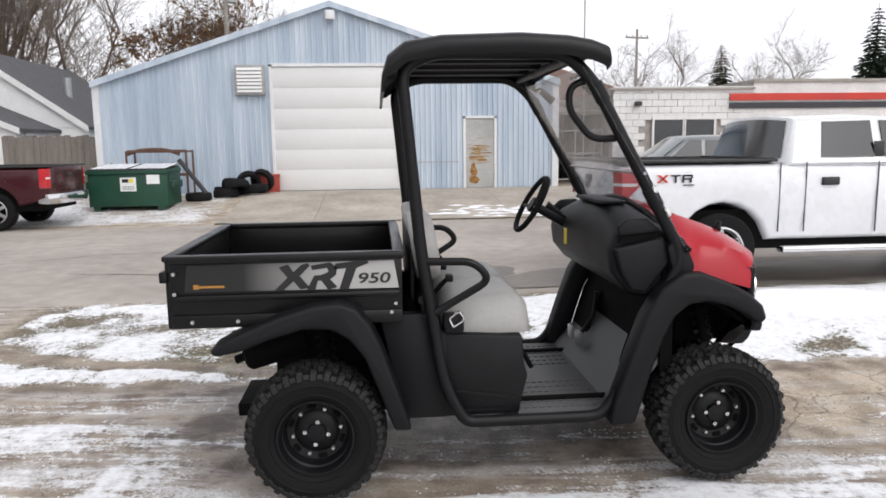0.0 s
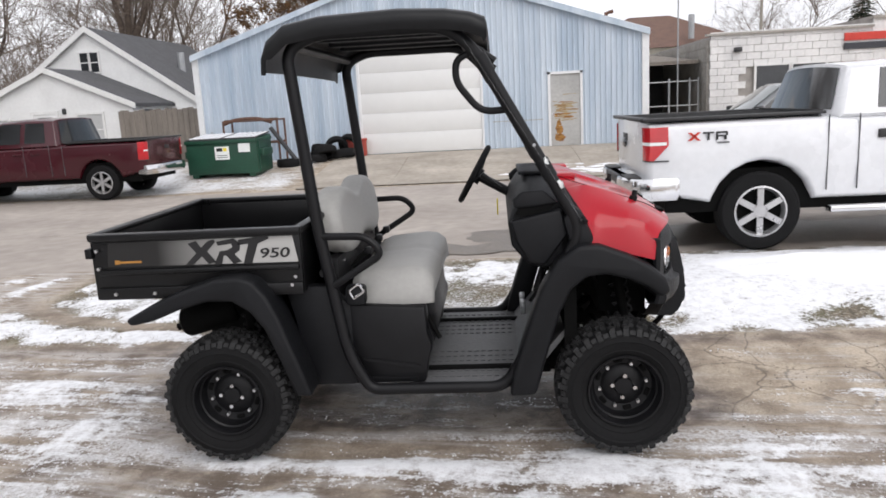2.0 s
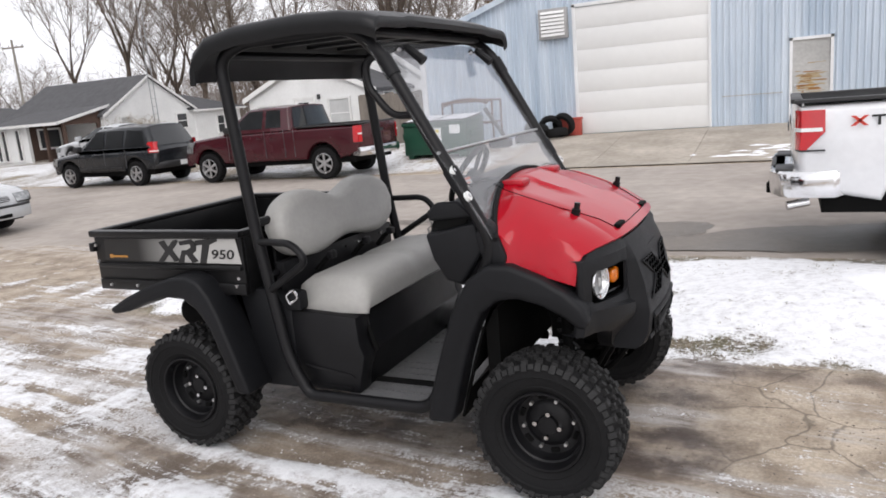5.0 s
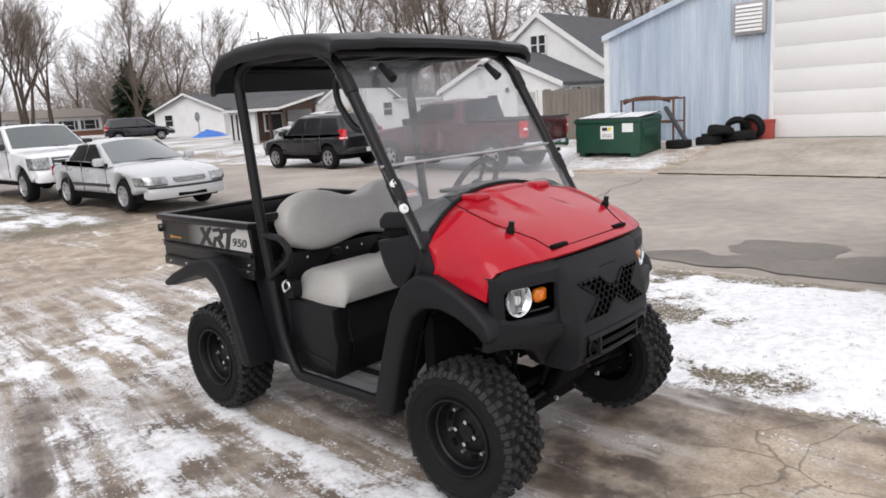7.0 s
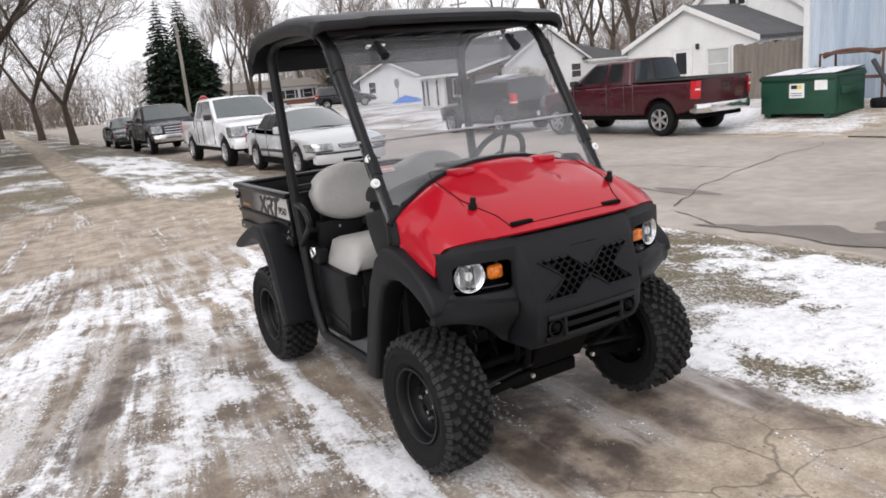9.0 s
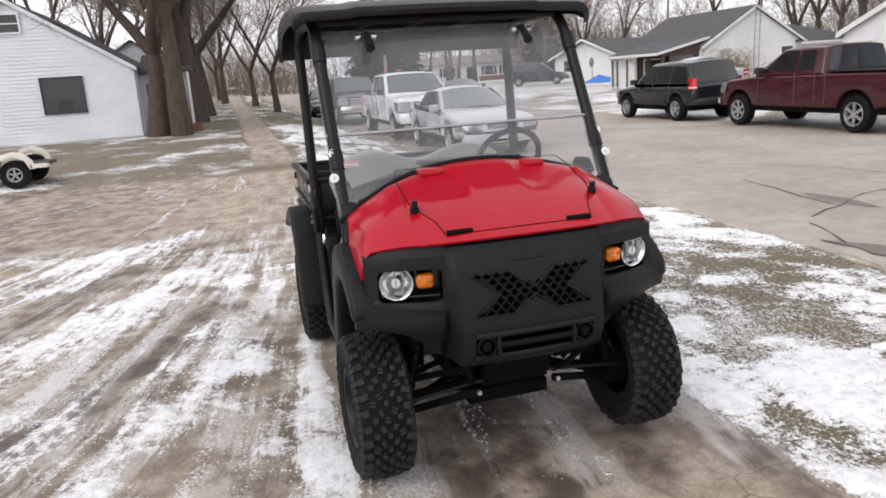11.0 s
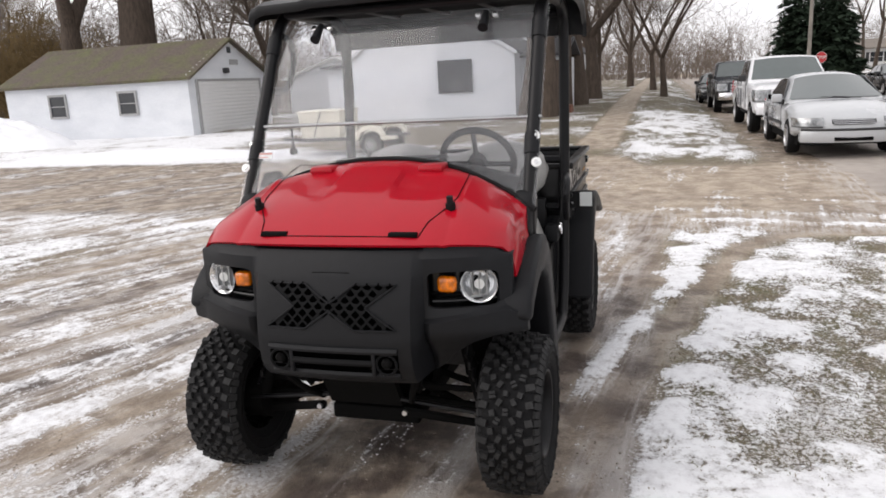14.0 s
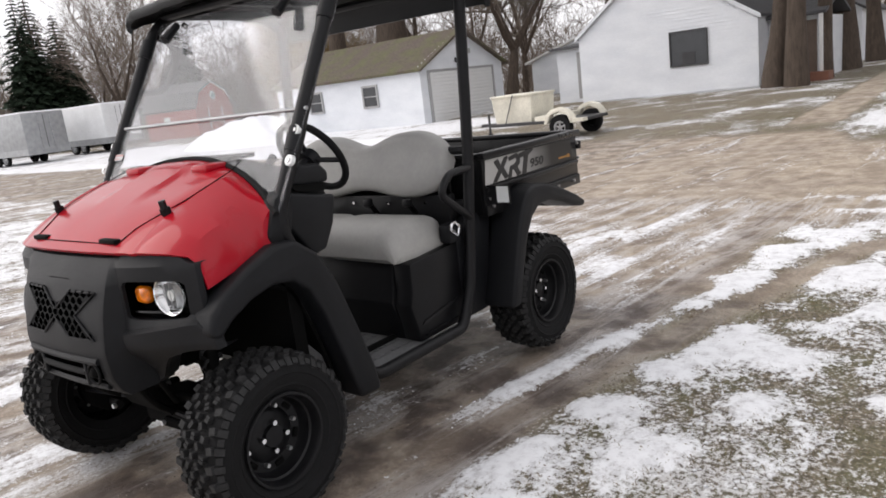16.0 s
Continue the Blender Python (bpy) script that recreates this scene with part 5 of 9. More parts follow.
# cargo box
cb = new("cargo_box")
cb.parent = utv
for s in (-1, 1):
    side = prism([(-0.62, 0.84), (0.41, 0.845), (0.41, 1.165), (-0.62, 1.165)], s * 0.645, s * 0.668, bevel=0.003)
    sd = part("side_panel", side, M["boxpaint"], cb, "gloss black steel box side")
    part("top_rail", B((-0.635, 0.42, s * 0.64, s * 0.695, 1.135, 1.172), bevel=0.01), M["boxpaint"], sd)
    part("pressed_rib", B((-0.60, 0.40, s * 0.664, s * 0.688, 0.965, 0.992), bevel=0.009), M["boxpaint"], sd)
    part("lower_skirt", B((-0.62, 0.41, s * 0.664, s * 0.680, 0.84, 0.90), bevel=0.006), M["boxpaint"], sd)
    for x, z in ((-0.60, 1.09), (-0.60, 1.0), (-0.53, 0.87), (-0.33, 0.87), (0.36, 0.89), (0.38, 0.93)):
        part("rivet", cyl((x, s * 0.678, z), (x, s * 0.690, z), 0.0085, n=10), M["steel"], sd)
part("box_floor", B((-0.61, 0.41, -0.645, 0.645, 0.87, 0.90)), M["boxpaint"], cb)
for i in range(9):
    y = -0.56 + i * 0.14
    part("floor_rib", B((-0.58, 0.38, y - 0.03, y + 0.03, 0.898, 0.908), bevel=0.004), M["boxpaint"], cb)
part("box_front", B((0.385, 0.412, -0.645, 0.645, 0.845, 1.15), bevel=0.004), M["boxpaint"], cb)
part("front_rail", B((0.37, 0.425, -0.66, 0.66, 1.135, 1.168), bevel=0.01), M["boxpaint"], cb)
tg = part("tailgate", B((-0.645, -0.612, -0.655, 0.655, 0.835, 1.165), bevel=0.006), M["boxpaint"], cb)
part("tailgate_rail", B((-0.655, -0.60, -0.665, 0.665, 1.14, 1.17), bevel=0.01), M["boxpaint"], tg)
for s in (-1, 1):
    part("tail_latch", B((-0.665, -0.63, s * 0.60, s * 0.68, 1.05, 1.10), bevel=0.006), M["satin"], tg)


def fade_decal():
    m = bpy.data.materials.new("fading_silver_decal")
    m.use_nodes = True
    n, l = m.node_tree.nodes, m.node_tree.links
    tc, sep, ramp = n.new("ShaderNodeTexCoord"), n.new("ShaderNodeSeparateXYZ"), n.new("ShaderNodeValToRGB")
    mr = n.new("ShaderNodeMapRange")
    mr.inputs[1].default_value, mr.inputs[2].default_value = -0.30, 0.10
    l.new(tc.outputs["Object"], sep.inputs[0])
    l.new(sep.outputs[0], mr.inputs[0])
    ramp.color_ramp.elements[0].color, ramp.color_ramp.elements[1].color = (0.012, 0.012, 0.012, 1), (0.42, 0.415, 0.40, 1)
    l.new(mr.outputs[0], ramp.inputs[0])
    b = n["Principled BSDF"]
    l.new(ramp.outputs[0], b.inputs["Base Color"])
    b.inputs["Roughness"].default_value = 0.3
    return m


fade = fade_decal()
for s in (-1, 1):
    yd = s * 0.6695
    part("decal_band", prism([(-0.56, 1.005), (0.395, 1.0), (0.375, 1.128), (-0.545, 1.125)], s * 0.667, yd), fade, cb, "silver decal fading to black, with dark block marks")
    y0, y1 = s * 0.6685, s * 0.6715
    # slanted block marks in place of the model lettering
    cross = [(-0.165, 1.002), (-0.125, 1.002), (-0.078, 1.043), (-0.048, 1.004), (-0.008, 1.012), (-0.05, 1.066), (-0.004, 1.112), (-0.012, 1.124), (-0.04, 1.118), (-0.078, 1.085), (-0.10, 1.12), (-0.142, 1.108), (-0.105, 1.060)]
    hook = [(-0.022, 1.0), (0.018, 1.0), (0.030, 1.042), (0.045, 1.042), (0.075, 1.0), (0.118, 1.01), (0.085, 1.048), (0.112, 1.066), (0.118, 1.10), (0.088, 1.126), (0.0, 1.112), (0.006, 1.092), (0.024, 1.094), (0.074, 1.100), (0.078, 1.082), (0.046, 1.068), (0.014, 1.066)]
    tee = [(0.125, 1.0), (0.168, 1.0), (0.205, 1.096), (0.262, 1.118), (0.252, 1.134), (0.11, 1.118), (0.104, 1.092), (0.158, 1.096)]
    for poly in (cross, hook, tee):
        if s > 0:
            poly = [(0.16 - x, z) for x, z in poly]
        part("slanted_mark", prism(poly, y0, y1), M["ink"], cb)
    cu = bpy.data.curves.new("numerals", "FONT")
    cu.body, cu.size, cu.extrude, cu.shear, cu.offset = "950", 0.07, 0.0005, 0.15, 0.0012
    o = new("numerals", cu)
    bpy.context.view_layer.update()
    me = bpy.data.meshes.new_from_object(o)
    bpy.data.objects.remove(o)
    me.materials.append(M["ink"])
    t = new("numerals", me)
    t.parent = cb
    t.matrix_basis = pose(0.205 if s < 0 else -0.05, s * 0.672, 1.026, 90, 0, 0 if s < 0 else 180) @ Matrix.Diagonal((1.42, 0.95, 1, 1))
    part("gold_mark", B((-0.50, -0.385, y0, y1, 1.022, 1.032), (-0.52, -0.495, y0, y1, 1.018, 1.038)), M["gold"], cb)
part("white_sticker", B((0.385, 0.388, 0.728, 0.798, 0.912, 0.995)), M["white_label"], utv, "white notice sticker")
part("sticker_back", B((0.376, 0.385, 0.66, 0.802, 0.90, 1.0)), M["satin"], utv)

# running gear
part("muffler", tube([(-0.375, -0.30, 0.605), (-0.355, -0.30, 0.61), (-0.08, -0.32, 0.69), (-0.06, -0.32, 0.695)], 0.085, 18, radii=[0.07, 0.085, 0.085, 0.07]), M["dark"], utv)
part("exhaust_tip", tube([(-0.36, -0.28, 0.60), (-0.43, -0.27, 0.57)], 0.022, 12), M["dark"], utv)
for s in (-1, 1):
    for x in (1.93, 0.0):
        part("upper_arm", tube([(x + 0.1, s * 0.2, 0.46), (x, s * 0.56, 0.41), (x - 0.1, s * 0.2, 0.46)], 0.016, 8), M["dark"], utv)
        part("lower_arm", tube([(x + 0.14, s * 0.18, 0.36), (x, s * 0.58, 0.25), (x - 0.14, s * 0.18, 0.36)], 0.02, 8), M["dark"], utv)
        part("half_shaft", cyl((x, s * 0.15, 0.36), (x, s * 0.56, 0.33), 0.018, n=10), M["dark"], utv)
        part("shock", cyl((x + 0.07, s * 0.50, 0.36), (x + 0.02, s * 0.38, 0.80), 0.026, n=12), M["dark"], utv)
        bm = bmesh.new()
        tube([Vector((x + 0.07, s * 0.50, 0.42)).lerp(Vector((x + 0.02, s * 0.38, 0.78)), k / 60) + 0.045 * Vector((math.cos(k * 0.84), 0.0, math.sin(k * 0.84) * 0.35)) for k in range(61)], 0.008, 5, bm)
        part("spring", bm, M["satin"], utv)
        part("brake_drum", cyl((x, s * 0.50, 0.33), (x, s * 0.60, 0.33), 0.11, n=20), M["dark"], utv)
        for dx in (0.13, -0.13):
            part("arm_bolt", cyl((x + dx + 0.02, s * 0.19, 0.36), (x + dx + 0.035, s * 0.19, 0.36), 0.011, n=8), M["steel"], utv)
    part("nose_brace", tube(smooth_line([(2.26, s * 0.31, 0.74), (2.215, s * 0.30, 0.60), (2.12, s * 0.24, 0.46), (2.02, s * 0.2, 0.38)]), 0.014, 8), M["dark"], utv)
    part("nose_brace", tube(smooth_line([(2.20, s * 0.31, 0.74), (2.13, s * 0.29, 0.60), (2.04, s * 0.24, 0.44)]), 0.013, 8), M["dark"], utv)
    part("tower_brace", tube([(2.02, s * 0.33, 0.90), (1.90, s * 0.28, 0.44)], 0.014, 8), M["dark"], utv)
    part("tower_brace", tube([(1.80, s * 0.33, 0.90), (1.94, s * 0.28, 0.44)], 0.014, 8), M["dark"], utv)
    part("tie_rod", tube([(2.04, s * 0.12, 0.40), (2.03, s * 0.55, 0.35)], 0.01, 8), M["satin"], utv)
part("skid_plate", prism([(1.75, 0.33), (2.03, 0.36), (2.14, 0.56), (2.11, 0.56), (2.0, 0.38), (1.75, 0.35)], -0.16, 0.16), M["dark"], utv)
part("under_rail", tube([(0.36, -0.42, 0.34), (1.6, -0.42, 0.34)], 0.025, 8), M["dark"], utv)
part("under_rail", tube([(0.36, 0.42, 0.34), (1.6, 0.42, 0.34)], 0.025, 8), M["dark"], utv)


# ---- buildings ----
M.update(
    bluemetal=mat("chalky_blue_metal", (0.41, 0.505, 0.61), 0.6, var=0.10, scale=0.7, col2=(0.60, 0.665, 0.735), stretch=(4, 4, 0.3)),
    whitemetal=mat("white_metal", (0.72, 0.73, 0.74), 0.5, var=0.08, scale=1.0),
    whiteside=mat("white_siding", (0.74, 0.745, 0.74), 0.6, var=0.06, scale=1.2),
    oldwhite=mat("chalky_white_paint", (0.68, 0.705, 0.745), 0.65, var=0.05, scale=0.9, col2=(0.75, 0.77, 0.80), stretch=(1, 1, 2.5)),
    doorwhite=mat("off_white_panel", (0.70, 0.705, 0.70), 0.55, var=0.03, scale=0.6),
    shingle=mat("dark_shingle", (0.075, 0.075, 0.08), 0.85, var=0.25, scale=3, bump=0.6, bscale=25),
    mossy=mat("mossy_roof", (0.15, 0.115, 0.095), 0.9, var=0.35, scale=1.3, col2=(0.11, 0.12, 0.045), patch=0.6, bump=0.7, bscale=18),
    brownroof=mat("brown_shingle", (0.14, 0.08, 0.06), 0.85, var=0.2, scale=3, bump=0.5, bscale=20),
    rust=mat("rusty_grey_door", (0.42, 0.42, 0.41), 0.7, var=0.15, scale=1.3, stretch=(1, 1, 1.2)),
    rustpale=mat("pale_rust", (0.40, 0.27, 0.12), 0.8, var=0.35, scale=8, col2=(0.45, 0.38, 0.26), stretch=(1, 1, 4)),
    rustspot=mat("rust", (0.26, 0.10, 0.025), 0.85, var=0.4, scale=6, col2=(0.42, 0.22, 0.06), stretch=(1, 1, 4)),
    blindpane=mat("pane_with_drawn_white_blind", (0.50, 0.51, 0.51), 0.22, var=0.08, scale=2, coat=0.4),
    pane=mat("dark_window_pane", (0.03, 0.033, 0.037), 0.08, var=0.2, scale=2, coat=0.3),
    frame=mat("white_window_frame", (0.72, 0.72, 0.71), 0.5, var=0.05),
    greyframe=mat("grey_window_frame", (0.33, 0.33, 0.33), 0.6, var=0.1),
    block=mat("white_painted_block", (0.70, 0.70, 0.70), 0.75, var=0.12, scale=1.2, bump=0.4, bscale=25, col2=(0.80, 0.79, 0.78)),
    mortar=mat("grey_mortar", (0.33, 0.31, 0.29), 0.9, var=0.2, scale=4),
    greyblock=mat("weathered_block", (0.34, 0.32, 0.29), 0.85, var=0.25, scale=1.5, bump=0.4, bscale=25),
    redstripe=mat("red_sign_stripe", (0.52, 0.035, 0.02), 0.45, var=0.1, scale=1),
    darkstripe=mat("dark_sign_stripe", (0.025, 0.027, 0.035), 0.45, var=0.1, scale=1),
    oldwood=mat("grey_weathered_wood", (0.20, 0.175, 0.15), 0.85, var=0.25, scale=2, bump=0.4, bscale=30, stretch=(4, 4, 0.5)),
    barnbrown=mat("brown_painted_door", (0.13, 0.095, 0.075), 0.6, var=0.15, scale=3),
    greyshed=mat("grey_green_boards", (0.22, 0.25, 0.24), 0.7, var=0.15, scale=2, stretch=(5, 5, 0.5)),
    barnred=mat("barn_red_boards", (0.33, 0.055, 0.04), 0.75, var=0.2, scale=2, stretch=(5, 5, 0.5)),
    green=mat("dumpster_green", (0.006, 0.050, 0.028), 0.5, var=0.2, scale=2.5, bump=0.1, bscale=30),
    lid=mat("black_lid", (0.03, 0.03, 0.033), 0.5, var=0.2, scale=5),
    rustmetal=mat("rusty_steel", (0.12, 0.06, 0.04), 0.8, var=0.4, scale=7, bump=0.3, bscale=60),
    porchwood=mat("dark_brown_porch_boards", (0.075, 0.045, 0.034), 0.8, var=0.25, scale=4, stretch=(1, 1, 5)),
    brick=mat("brown_brick", (0.2, 0.09, 0.06), 0.85, var=0.2, scale=4),
    cream=mat("cream_tank", (0.73, 0.70, 0.60), 0.6, var=0.15, scale=2),
    tarp=mat("blue_tarp", (0.03, 0.16, 0.55), 0.35, var=0.2, scale=3, bump=0.5, bscale=8),
    galv=mat("galvanised_steel", (0.35, 0.36, 0.37), 0.45, metal=0.5, var=0.15, scale=4),
)


def siding(parent, u0, u1, z0, z1, at, axis, pitch, material, thick=0.03, top=None):
    """Lapped boards on a wall plane. axis 'x': the wall faces along x. top: height of the wall at u."""
    bm = bmesh.new()
    z = z0
    while z < z1 - 0.01:
        zt = min(z + pitch, z1)
        a, b = u0, u1
        if top is not None:
            us = [u for u in np.linspace(u0, u1, 81) if top(u) >= zt - 0.02]
            if len(us) < 2:
                break
            a, b = us[0], us[-1]
        if axis == "y":
            prof = [(a, at, z), (a, at - thick, z), (a, at - thick * 0.35, zt), (a, at, zt)]
            rows = [prof, [(b, p[1], p[2]) for p in prof]]
        else:
            prof = [(at, a, z), (at + thick, a, z), (at + thick * 0.35, a, zt), (at, a, zt)]
            rows = [prof, [(p[0], b, p[2]) for p in prof]]
        loft(rows, bm, closed=True, cap=True)
        z = zt
    return tagged(part("siding", bm, material, parent, sharp=20), kind="stuff")


def window(parent, u0, u1, z0, z1, at, axis="y", sign=-1, frame=None, panes=2, fw=0.06, glass="pane"):
    """A framed window on a wall; sign: the way that it faces along the axis."""
    w = new("window")
    w.parent = parent
    frame = frame or M["frame"]

    def box(a, b, c, d, d0, d1):
        lo, hi = sorted((at + sign * d0, at + sign * d1))
        return (a, b, lo, hi, c, d) if axis == "y" else (lo, hi, a, b, c, d)

    part("window_frame", B(box(u0 - fw, u0, z0 - fw, z1 + fw, 0, 0.06), box(u1, u1 + fw, z0 - fw, z1 + fw, 0, 0.06), box(u0, u1, z1, z1 + fw, 0, 0.06), box(u0, u1, z0 - fw, z0, 0, 0.075)), frame, w)
    part("pane", B(box(u0, u1, z0, z1, 0.0, 0.02)), M[glass], w)
    for k in range(1, panes):
        z = lerp(z0, z1, k / panes)
        part("glazing_bar", B(box(u0, u1, z - 0.018, z + 0.018, 0.02, 0.035)), frame, w)
    return w


def gable_roof(parent, u0, u1, v0, v1, eave_l, eave_r, ridge_u, ridge_z, along, material, over=0.3, th=0.12, name="roof"):
    """Two sloping slabs; the ridge runs along y ('y') or x ('x')."""
    for (ua, za) in ((u0, eave_l), (u1, eave_r)):
        k = over / max(0.1, math.hypot(ridge_u - ua, ridge_z - za))
        ue, ze = ua + (ua - ridge_u) * k, za + (za - ridge_z) * k
        poly = [(ue, ze), (ridge_u, ridge_z), (ridge_u, ridge_z + th), (ue, ze + th)]
        if along == "y":
            bm = prism(poly, v0 - over, v1 + over, "y")
        else:
            bm = prism(poly, v0 - over, v1 + over, "x")
        part(name, bm, material, parent)


# blue workshop
wk = thing("workshop", 0, 0, 0, 0, "pale blue ribbed metal workshop with big white door", "building")
FN = 20.95
L, R, PK, EZ, PZ, BZ = -7.55, 5.55, -1.0, 3.42, 5.55, 0.30


def top_blue(u):
    return lerp(EZ, PZ, (u - L) / (PK - L)) if u < PK else lerp(PZ, EZ, (u - PK) / (R - PK))


part("wall", prism([(L, BZ), (R, BZ), (R, EZ), (PK, PZ), (L, EZ)], FN + 0.02, FN + 16), M["bluemetal"], wk)
bm = bmesh.new()
u = L + 0.1
while u < R - 0.05:
    z0 = BZ + 0.06
    if -2.75 < u < 0.92:
        z0 = 3.9
    elif 2.72 < u < 3.75:
        z0 = 2.46
    prism([(u - 0.03, FN + 0.03), (u - 0.014, FN - 0.022), (u + 0.014, FN - 0.022), (u + 0.03, FN + 0.03)], z0, top_blue(u) - 0.05, "z", bm)
    u += 0.152
tagged(part("wall_ribs", bm, M["bluemetal"], wk, sharp=10), kind="stuff")
gable_roof(wk, L, R, FN, FN + 16, EZ, EZ, PK, PZ, "y", M["whitemetal"], over=0.05, th=0.09)
for s, ue in ((1, L), (-1, R)):
    part("rake_trim", prism([(ue - 0.04 * s, EZ - 0.12), (PK, PZ - 0.07), (PK, PZ + 0.09), (ue - 0.04 * s, EZ + 0.05)], FN - 0.15, FN - 0.10), M["bluemetal"], wk)
part("corner_trim", B((L - 0.03, L + 0.14, FN - 0.05, FN + 0.15, BZ, EZ - 0.02)), M["whitemetal"], wk)
part("corner_trim", B((R - 0.16, R + 0.03, FN - 0.05, FN + 0.15, BZ, EZ - 0.02)), M["whitemetal"], wk)
ov = new("overhead_door")
ov.parent = wk
for k in range(6):
    z = 0.38 + k * 0.578
    part("door_panel", B((-2.66, 0.84, FN - 0.02, FN + 0.02, z, z + 0.5755), bevel=0.004), M["doorwhite"], ov)
part("door_frame", B((-2.74, -2.66, FN - 0.06, FN + 0.02, 0.34, 3.93), (0.84, 0.90, FN - 0.06, FN + 0.02, 0.34, 3.93), (-2.74, 0.90, FN - 0.06, FN + 0.02, 3.86, 3.95)), M["whitemetal"], ov)
dr = new("side_door")
dr.parent = wk
part("door_leaf", B((2.82, 3.66, FN - 0.015, FN + 0.02, 0.37, 2.38)), M["rust"], dr, "grey steel door with rust streaks")
part("door_frame", B((2.75, 2.82, FN - 0.06, FN + 0.02, 0.34, 2.45), (3.66, 3.73, FN - 0.06, FN + 0.02, 0.34, 2.45), (2.75, 3.73, FN - 0.06, FN + 0.02, 2.38, 2.45)), M["whitemetal"], dr)
rnd = random.Random(3)
for k in range(56):
    low = k % 4 == 0
    z = rnd.uniform(0.45, 0.95) if low else min(2.05, max(1.02, rnd.gauss(1.40, 0.16)))
    a = 2.90 + rnd.uniform(0, 0.12) if low else rnd.uniform(2.86, 3.2)
    b = a + rnd.uniform(0.08, 0.26) if low else min(3.6, a + rnd.uniform(0.15, 0.6))
    h = rnd.uniform(0.05, 0.2) if low else rnd.uniform(0.012, 0.05)
    edge = [(lerp(a, b, t), z + h * rnd.uniform(-0.25, 0.25)) for t in (0, 0.2, 0.45, 0.7, 0.9)] + [(b, z + h * 0.5)]
    edge += [(lerp(a, b, t), z + h * rnd.uniform(0.6, 1.2)) for t in (0.85, 0.6, 0.35, 0.15)]
    d = 0.0003 * k / 10
    part("rust_patch", prism(edge, FN - 0.0175 - d, FN - 0.014), M["rustspot" if low or k % 3 == 0 else "rustpale"], dr)
part("door_knob", cyl((2.88, FN - 0.07, 1.28), (2.88, FN - 0.01, 1.28), 0.035, n=10), M["steel"], dr)
vt = new("wall_vent")
vt.parent = wk
part("vent_box", B((-3.68, -2.86, FN - 0.16, FN + 0.02, 3.08, 3.90), bevel=0.01), M["greyframe"], vt)
for k in range(7):
    z = 3.15 + k * 0.10
    part("louvre", prism([(FN - 0.20, z), (FN - 0.155, z + 0.085), (FN - 0.15, z + 0.085), (FN - 0.19, z)], -3.61, -2.93, "x"), M["whiteside"], vt)
part("lamp_box", B((-1.1, -0.85, FN - 0.30, FN - 0.04, 5.12, 5.36), bevel=0.02), M["whitemetal"], wk)
part("wall_pipe", tube([(-7.2, FN - 0.06, 1.25), (-7.2, FN - 0.06, BZ)], 0.03, 8), M["galv"], wk)
part("roof_vent_cap", tube([(4.55, FN + 1, 3.75), (4.55, FN + 1, 4.05), (4.75, FN + 1, 4.1)], 0.06, 8), M["rustmetal"], wk)
part("wall_scrape", B((1.15, 2.6, FN - 0.026, FN - 0.0225, 1.12, 1.145)), M["rust"], wk)

# concrete apron slabs before the workshop
apron = thing("apron", 0, 0, 0, 0, "stained concrete apron in slabs before the workshop", "pavement", kind="structure")
ks = [-3.3, -1.2, 0.9, 3.3, 6.0]
for k in range(len(ks) - 1):
    for n0, n1 in ((15.55, 18.0), (18.0, FN)):
        x0, x1 = ks[k] + 0.005, ks[k + 1] - 0.005
        rows = [[(x, n, ground_z(x, n) + d) for d in (0.0,) for x in (x0, x1)] for n in np.linspace(n0 + 0.005, n1 - 0.005, 6)]
        bm = bmesh.new()
        top = [[(p[0], p[1], p[2] + 0.022) for p in r] for r in rows]
        loft([[(r[0][0], r[0][1], r[0][2] - 0.05), r[0], r[1], (r[1][0], r[1][1], r[1][2] - 0.05)] for r in top], bm)
        part("slab", bm, M["concrete"], apron)

# ragged remnants of snow on the apron
rnd = random.Random(17)
bm = bmesh.new()
for k in range(60):
    x, n = rnd.gauss(3.4, 0.9), rnd.gauss(16.6, 0.45)
    if not 15.7 < n < 18.5 or not 0.5 < x < 5.8:
        continue
    rx, ry = rnd.uniform(0.08, 0.4), rnd.uniform(0.03, 0.1)
    ring = []
    for q in range(9):
        f_ = rnd.uniform(0.5, 1.1)
        ring.append((x + rx * f_ * math.cos(q * 0.698), n + ry * f_ * math.sin(q * 0.698)))
    vs = [bm.verts.new((a, b, ground_z(a, b) + 0.024)) for a, b in ring]
    c = bm.verts.new((x, n, ground_z(x, n) + 0.05))
    for q in range(9):
        bm.faces.new((vs[q], vs[(q + 1) % 9], c))
tagged(part("snow_remnants", bm, M["snow"]), "ragged crusts of old snow on the concrete apron", "snow", kind="stuff")

# house with gabled wing
def house(name, label, group=""):
    return thing(name, 0, 0, 0, 0, label, "house", group)


